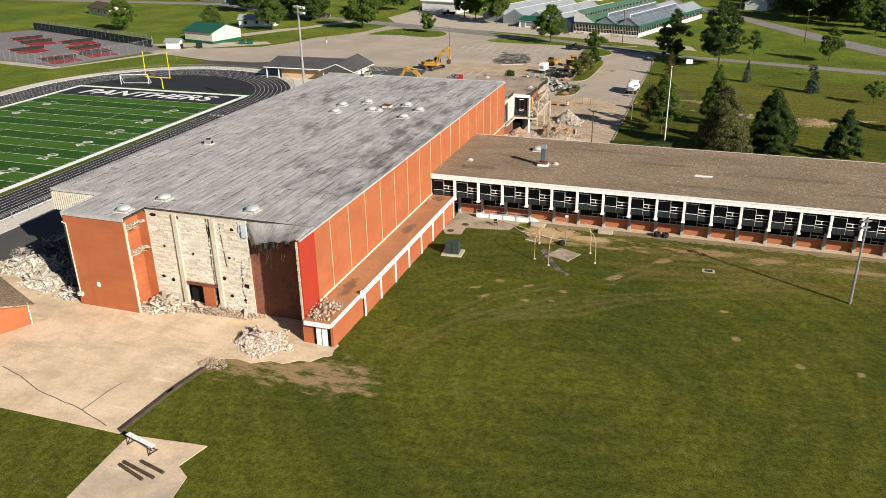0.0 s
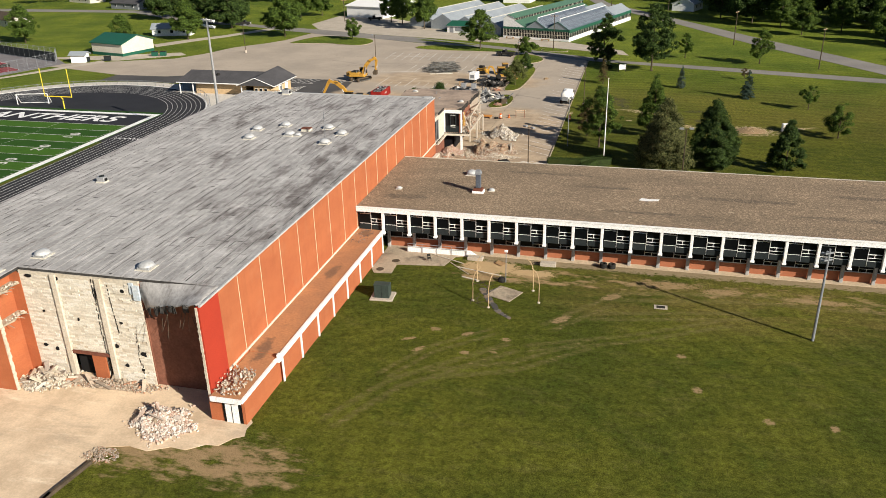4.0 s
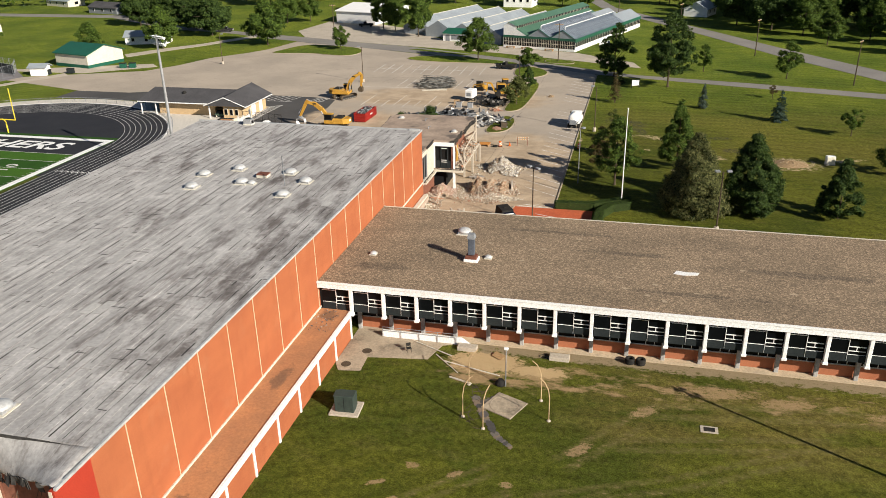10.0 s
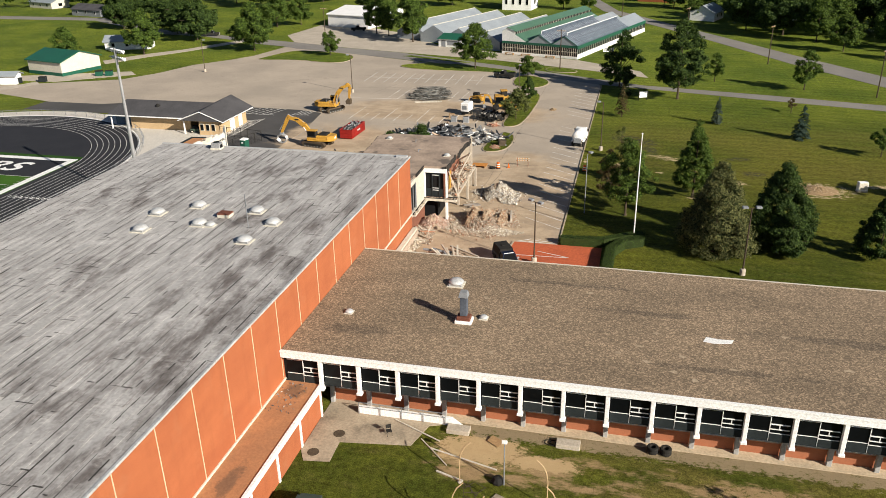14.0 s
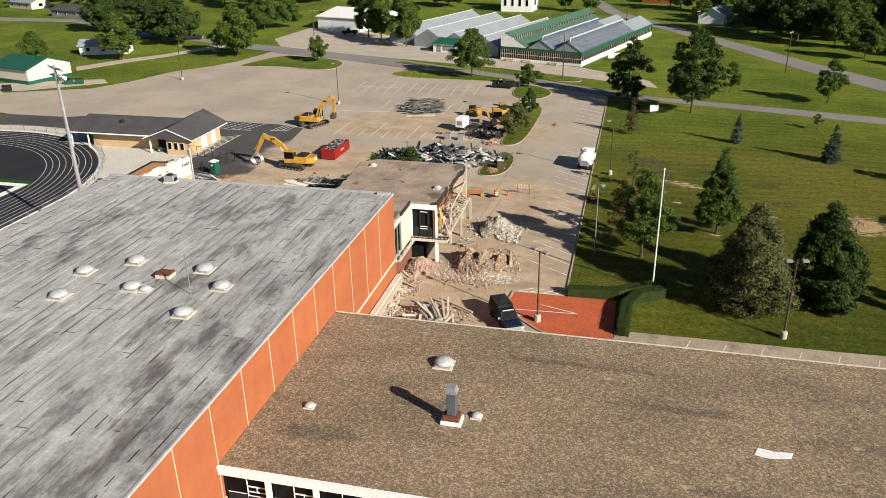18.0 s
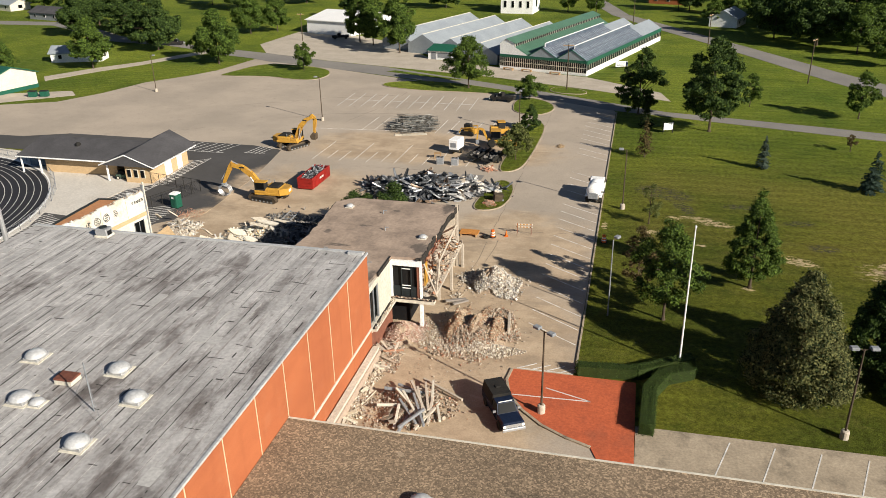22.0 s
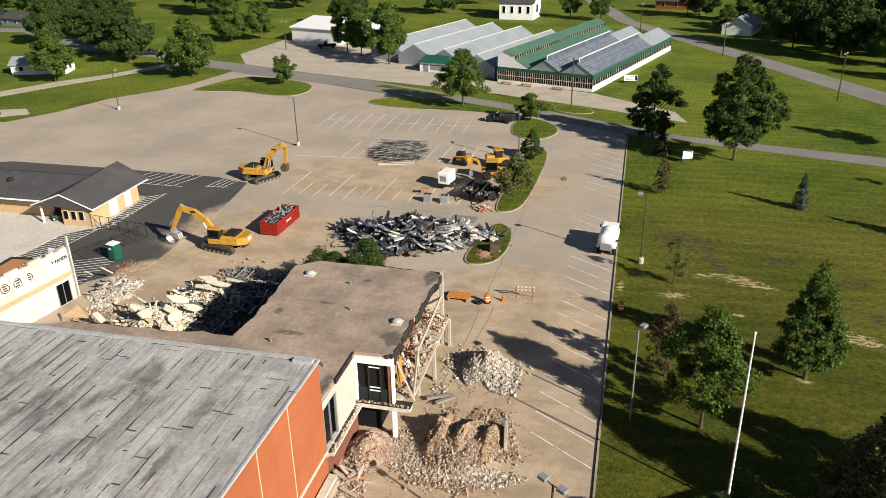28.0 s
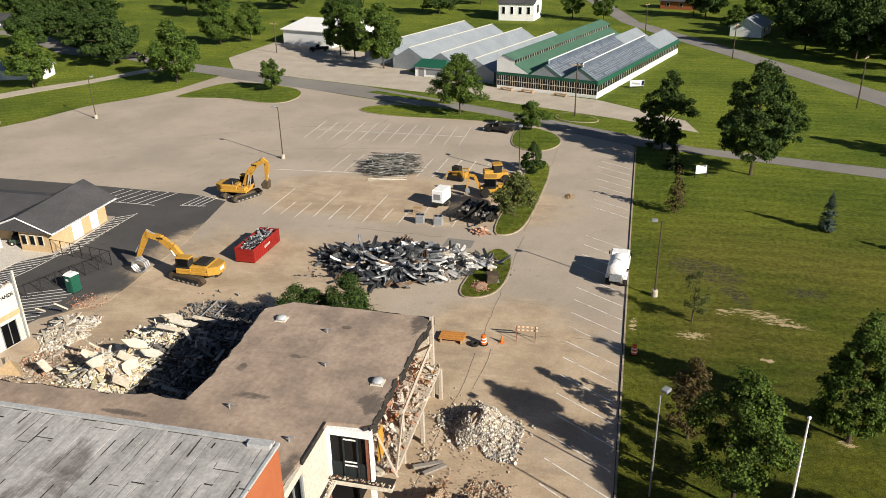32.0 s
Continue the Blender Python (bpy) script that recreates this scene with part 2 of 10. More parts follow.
    if speck:
        vo = N("ShaderNodeTexVoronoi")
        vo.inputs["Scale"].default_value = speck
        L(pos, vo.inputs["Vector"])
        stone = N("ShaderNodeSeparateXYZ")
        L(vo.outputs["Color"], stone.inputs[0])
        val = calc("MULTIPLY", val, calc("MULTIPLY_ADD", calc("POWER", stone.outputs["X"], 2.2), 1.05, 0.64))
    if each:
        val = calc("MULTIPLY", val, calc("MULTIPLY_ADD", N("ShaderNodeObjectInfo").outputs["Random"], each, 1 - each / 2))
    L(col, h.inputs["Color"]), L(val, h.inputs["Value"]), L(h.outputs[0], b.inputs["Base Color"])
    b.inputs["Roughness"].default_value, b.inputs["Specular IOR Level"].default_value = rough, 0.35
    if bump:
        u = N("ShaderNodeBump")
        u.inputs["Strength"].default_value, u.inputs["Distance"].default_value = 0.6, bump
        L(val, u.inputs["Height"]), L(u.outputs[0], b.inputs["Normal"])
    return m


def grass_surface():
    """Mown grass: tufts, mowing bands, dry patches, and bare earth worn along the wing and at the yard."""
    m = bpy.data.materials.new("mown_grass")
    m.use_nodes = True
    nt, b = m.node_tree, m.node_tree.nodes["Principled BSDF"]
    N, L = nt.nodes.new, nt.links.new
    pos = N("ShaderNodeNewGeometry").outputs["Position"]
    xyz = N("ShaderNodeSeparateXYZ")
    L(pos, xyz.inputs[0])

    def tex(scale, detail, stretch=None, rough=0.6):
        n = N("ShaderNodeTexNoise")
        n.inputs["Scale"].default_value, n.inputs["Detail"].default_value, n.inputs["Roughness"].default_value = scale, detail, rough
        if stretch:
            k = N("ShaderNodeMapping")
            k.inputs["Scale"].default_value = stretch
            L(pos, k.inputs[0]), L(k.outputs[0], n.inputs["Vector"])
        else:
            L(pos, n.inputs["Vector"])
        return n.outputs["Fac"]

    def calc(op, p, q=0.0, r=None):
        k = N("ShaderNodeMath")
        k.operation = op
        for i, v in enumerate((p, q) if r is None else (p, q, r)):
            if hasattr(v, "links"):
                L(v, k.inputs[i])
            else:
                k.inputs[i].default_value = v
        return k.outputs[0]

    def span(v, lo, hi):
        k = N("ShaderNodeMapRange")
        k.interpolation_type = "SMOOTHSTEP"
        k.inputs[1].default_value, k.inputs[2].default_value = lo, hi
        L(v, k.inputs[0])
        return k.outputs[0]

    def mix(f, p, q):
        k = N("ShaderNodeMix")
        k.data_type = "RGBA"
        L(f, k.inputs[0])
        for i, v in ((6, p), (7, q)):
            if hasattr(v, "links"):
                L(v, k.inputs[i])
            else:
                k.inputs[i].default_value = (*v, 1)
        return k.outputs[2]

    col = mix(span(tex(0.045, 5), 0.35, 0.65), GRASS_A, GRASS_B)
    col = mix(calc("MULTIPLY", span(tex(0.5, 6, (0.5, 1.3, 1)), 0.5, 0.8), 0.55), col, (0.15, 0.135, 0.04))
    # dark clover and dry straw, in ragged drifts
    col = mix(calc("MULTIPLY", span(tex(0.2, 8, None, 0.72), 0.53, 0.66), 0.5), col, (0.045, 0.070, 0.0085))
    col = mix(calc("MULTIPLY", span(tex(0.95, 8, None, 0.78), 0.55, 0.72), 0.5), col, (0.17, 0.145, 0.05))
    # a dry olive belt before the wing
    olive = calc("MULTIPLY", calc("MULTIPLY", span(calc("ABSOLUTE", calc("ADD", xyz.outputs["Y"], 6.0)), 10.0, 2.0), span(xyz.outputs["X"], 22, 32)), span(tex(0.25, 7, (0.5, 1.4, 1), 0.7), 0.35, 0.6))
    col = mix(calc("MULTIPLY", olive, 0.7), col, (0.175, 0.135, 0.038))
    # the lawn past the plaza is yellower
    sere = calc("MULTIPLY", span(calc("ABSOLUTE", calc("ADD", xyz.outputs["Y"], -86.0)), 30.0, 8.0), calc("MULTIPLY", span(xyz.outputs["X"], 20, 27), span(tex(0.07, 6, (0.6, 1.3, 1), 0.65), 0.3, 0.6)))
    col = mix(calc("MULTIPLY", sere, 0.6), col, (0.148, 0.122, 0.026))
    # mowing bands run nearly along x
    band = N("ShaderNodeTexWave")
    band.inputs["Scale"].default_value, band.inputs["Distortion"].default_value, band.inputs["Detail"].default_value, band.inputs["Detail Scale"].default_value = 0.16, 1.2, 2, 0.6
    k = N("ShaderNodeMapping")
    k.inputs["Rotation"].default_value = (0, 0, radians(78))
    L(pos, k.inputs[0]), L(k.outputs[0], band.inputs["Vector"])
    tufts = calc("MULTIPLY_ADD", span(tex(1.7, 9, None, 0.84), 0.34, 0.66), 0.95, 0.5)
    fine = calc("MULTIPLY_ADD", span(tex(9, 4, None, 0.7), 0.32, 0.68), 0.8, 0.6)
    val = calc("MULTIPLY", calc("MULTIPLY", tufts, fine), calc("MULTIPLY_ADD", band.outputs["Fac"], 0.10, 0.92))
    # wide turning arcs of the mower
    arcs = N("ShaderNodeTexWave")
    arcs.wave_type, arcs.rings_direction = "RINGS", "Z"
    arcs.inputs["Scale"].default_value, arcs.inputs["Distortion"].default_value, arcs.inputs["Detail"].default_value, arcs.inputs["Detail Scale"].default_value = 0.11, 2.4, 3, 0.3
    k2 = N("ShaderNodeMapping")
    k2.inputs["Location"].default_value = (-26, 36.5, 0)
    L(pos, k2.inputs[0]), L(k2.outputs[0], arcs.inputs["Vector"])
    val = calc("MULTIPLY", val, calc("MULTIPLY_ADD", arcs.outputs["Fac"], 0.15, 0.925))
    h = N("ShaderNodeHueSaturation")
    L(col, h.inputs["Color"]), L(val, h.inputs["Value"])
    # bare earth: along the wing front, before the torn corner, and loose spots on the lawn
    near = calc("MULTIPLY", span(calc("ABSOLUTE", calc("ADD", xyz.outputs["Y"], 3.4)), 5.0, 1.2), calc("MULTIPLY", span(xyz.outputs["X"], 10, 15), calc("MULTIPLY_ADD", span(xyz.outputs["X"], 28, 22), 0.22, 0.78)))
    torn = calc("MULTIPLY", span(calc("ABSOLUTE", calc("ADD", xyz.outputs["Y"], 42.0)), 7.5, 1.0), calc("MULTIPLY", span(xyz.outputs["X"], 20, 5), span(xyz.outputs["X"], -14, -8)))
    lawn = calc("MULTIPLY", calc("MULTIPLY", span(calc("ABSOLUTE", calc("ADD", xyz.outputs["Y"], -76.0)), 12.0, 2.0), span(xyz.outputs["X"], 21, 26)), 0.55)
    yard = calc("MULTIPLY", calc("MULTIPLY", span(calc("ABSOLUTE", calc("ADD", xyz.outputs["Y"], 15.0)), 9.0, 3.0), span(calc("ABSOLUTE", calc("ADD", xyz.outputs["X"], -14.0)), 12.0, 4.0)), 0.4)
    where = calc("MAXIMUM", calc("MAXIMUM", near, torn), calc("MAXIMUM", lawn, yard))
    # lawns get lighter towards the far north and the west
    far = calc("MAXIMUM", span(xyz.outputs["Y"], 55, 160), calc("MULTIPLY", span(xyz.outputs["X"], -90, -125), 1.25))
    paler = N("ShaderNodeMix")
    paler.data_type, paler.blend_type = "RGBA", "MULTIPLY"
    L(far, paler.inputs[0]), L(h.outputs[0], paler.inputs[6])
    paler.inputs[7].default_value = (1.42, 1.66, 1.55, 1)
    def ellipse(sx, sy, srx, sry, turn):
        k = N("ShaderNodeMapping")
        k.vector_type = "TEXTURE"
        k.inputs["Location"].default_value, k.inputs["Scale"].default_value, k.inputs["Rotation"].default_value = (sx, sy, 0), (srx, sry, 1), (0, 0, radians(turn))
        L(pos, k.inputs[0])
        return k.outputs[0]

    def spot(*e):
        w = N("ShaderNodeVectorMath")
        w.operation = "LENGTH"
        L(ellipse(*e), w.inputs[0])
        return span(w.outputs["Value"], 1.2, 0.3)

    def rut(ax, ay, bx, by, half):
        """A pair of wheel ruts from a to b."""
        q = N("ShaderNodeSeparateXYZ")
        L(ellipse((ax + bx) / 2, (ay + by) / 2, math.dist((ax, ay), (bx, by)) / 2 + 0.5, half, math.degrees(math.atan2(by - ay, bx - ax))), q.inputs[0])
        off = calc("ABSOLUTE", calc("SUBTRACT", calc("ABSOLUTE", q.outputs["Y"]), 0.62))
        return calc("MULTIPLY", span(off, 0.5, 0.12), span(calc("ABSOLUTE", q.outputs["X"]), 1.08, 0.8))

    def most(items):
        v = items[0]
        for w in items[1:]:
            v = calc("MAXIMUM", v, w)
        return v

    # cracked pale patches and scars on the lawns
    scars = most([spot(*e) for e in ((33.3, 81.4, 4.6, 1.5, -24), (25.6, 76.4, 2.0, 1.2, 10), (29.0, 82.0, 1.4, 1.0, 0), (42.8, 70.4, 3.2, 1.6, -30), (54.7, 68.6, 6.5, 4.5, 0), (19.9, 77.4, 0.5, 1.6, 0), (36.4, 61.9, 0.9, 0.8, 0), (31.9, 73.2, 0.9, 0.6, 0), (64, 72, 4, 1.2, 20))])
    tilled = most([spot(*e) for e in ((27.8, 91.6, 5.2, 3.0, -30), (30.4, 86.0, 1.4, 3.4, 20), (37.7, 87.8, 2.6, 1.2, 0), (45.0, 83.0, 2.4, 1.2, 10), (46.5, 75, 2.2, 1.4, 0))])
    # worn tracks across the playing lawn, and bare tufts beside them
    tracks = most([rut(*e) for e in ((9.6, -35.4, 13.4, -28.5, 1.2), (13.4, -28.5, 17.2, -25.1, 1.2), (17.2, -25.1, 22.9, -20.0, 1.2), (12.0, -27.3, 15.1, -22.0, 0.9), (15.1, -22.0, 20.5, -17.3, 0.9), (16.2, -26.4, 23.7, -23.4, 1.1), (23.7, -23.4, 30.0, -18.1, 1.1), (24.6, -19.8, 34.0, -16.0, 1.0), (34.0, -16.0, 44.0, -10.6, 1.0), (26.0, -15.2, 31.4, -8.6, 1.2), (30, -12, 47, -8.5, 1.1), (32, -6.8, 46, -4.6, 1.3), (46, -4.6, 66, -4.2, 1.3))])
    tufty = most([spot(*e) for e in ((14.6, -17.9, 0.9, 0.6, 0), (14.0, -22.1, 1.2, 0.5, 45), (18.1, -18.2, 1.1, 0.5, 30), (18.5, -21.9, 0.8, 0.5, 0), (21.3, -21.3, 0.6, 0.4, 0), (12.4, -20.4, 1.2, 0.4, 30), (22.1, -18.6, 0.8, 0.5, 0), (39.1, -18.3, 0.8, 0.6, 0), (40.3, -24.0, 0.7, 0.8, 0), (45.9, -27.6, 0.7, 0.7, 0), (51.0, -27.5, 0.6, 0.8, 0), (32, -7, 2.2, 1.0, 35), (38, -2.8, 5.5, 1.4, 5), (44, -3.4, 4.0, 1.2, 10), (54, -3.8, 6.0, 1.0, 0), (27.2, -13.2, 2.0, 0.8, 50), (66, -4, 8, 1.2, 0))])
    sandy = most([spot(*e) for e in ((17.4, -1.8, 4.6, 2.6, 5), (22.5, -2.6, 3.5, 1.2, 0))])
    verge = calc("MULTIPLY", span(calc("ABSOLUTE", calc("ADD", xyz.outputs["Y"], -0.9)), 2.2, 0.3), span(xyz.outputs["X"], 12, 16))
    where = calc("MULTIPLY", where, 0.95)
    rag = tex(0.55, 8, (0.6, 1.4, 1), 0.7)
    lump = tex(1.5, 8, (0.8, 1.5, 1), 0.78)
    grit = tex(4.0, 6, None, 0.8)
    ragged = calc("ADD", where, calc("MULTIPLY", calc("SUBTRACT", rag, 0.5), 2.0))
    earth = mix(tex(1.8, 7, None, 0.72), (0.50, 0.345, 0.19), (0.27, 0.175, 0.09))
    earth = mix(calc("MULTIPLY", span(grit, 0.5, 0.7), 0.55), earth, (0.16, 0.115, 0.05))
    out = mix(calc("MULTIPLY", calc("MULTIPLY", span(ragged, 0.72, 1.05), span(where, 0.05, 0.3)), 0.9), paler.outputs[2], earth)
    straw = mix(grit, (0.20, 0.165, 0.065), (0.13, 0.115, 0.035))
    out = mix(calc("MULTIPLY", tracks, calc("MULTIPLY", span(lump, 0.36, 0.6), 0.6)), out, straw)
    out = mix(calc("MULTIPLY", tracks, calc("MULTIPLY", span(calc("ADD", lump, calc("MULTIPLY", grit, 0.3)), 0.70, 0.80), 0.5)), out, earth)
    out = mix(calc("MULTIPLY", span(calc("ADD", tufty, calc("MULTIPLY", calc("SUBTRACT", calc("MULTIPLY_ADD", grit, 0.5, calc("MULTIPLY", lump, 0.5)), 0.5), 5.0)), 0.55, 1.05), calc("MULTIPLY", span(tufty, 0.02, 0.4), 0.85)), out, earth)
    out = mix(calc("MULTIPLY", span(calc("ADD", sandy, calc("MULTIPLY", calc("SUBTRACT", lump, 0.5), 3.6)), 0.35, 0.7), span(sandy, 0.02, 0.25)), out, mix(lump, (0.60, 0.44, 0.25), (0.42, 0.285, 0.14)))
    out = mix(calc("MULTIPLY", span(calc("ADD", verge, calc("MULTIPLY", calc("SUBTRACT", lump, 0.5), 3.4)), 0.5, 0.85), span(verge, 0.02, 0.3)), out, mix(grit, (0.38, 0.285, 0.18), (0.22, 0.175, 0.10)))
    out = mix(calc("MULTIPLY", span(scars, 0.1, 0.5), calc("MULTIPLY", span(calc("ADD", tex(1.3, 8, (0.7, 1.5, 1), 0.78), calc("MULTIPLY", scars, 0.10)), 0.58, 0.61), 0.95)), out, (0.52, 0.40, 0.24))
    out = mix(calc("MULTIPLY", span(tilled, 0.1, 0.6), calc("MULTIPLY", span(lump, 0.47, 0.52), 0.9)), out, mix(span(grit, 0.5, 0.62), (0.042, 0.04, 0.026), (0.19, 0.155, 0.10)))
    L(out, b.inputs["Base Color"])
    b.inputs["Roughness"].default_value, b.inputs["Specular IOR Level"].default_value = 0.95, 0.08
    u = N("ShaderNodeBump")
    u.inputs["Strength"].default_value, u.inputs["Distance"].default_value = 0.9, 0.12
    L(calc("ADD", tex(2.4, 6, None, 0.75), tex(11, 3)), u.inputs["Height"]), L(u.outputs[0], b.inputs["Normal"])
    return m


GRASS_A, GRASS_B = (0.118, 0.122, 0.0155), (0.064, 0.079, 0.0105)

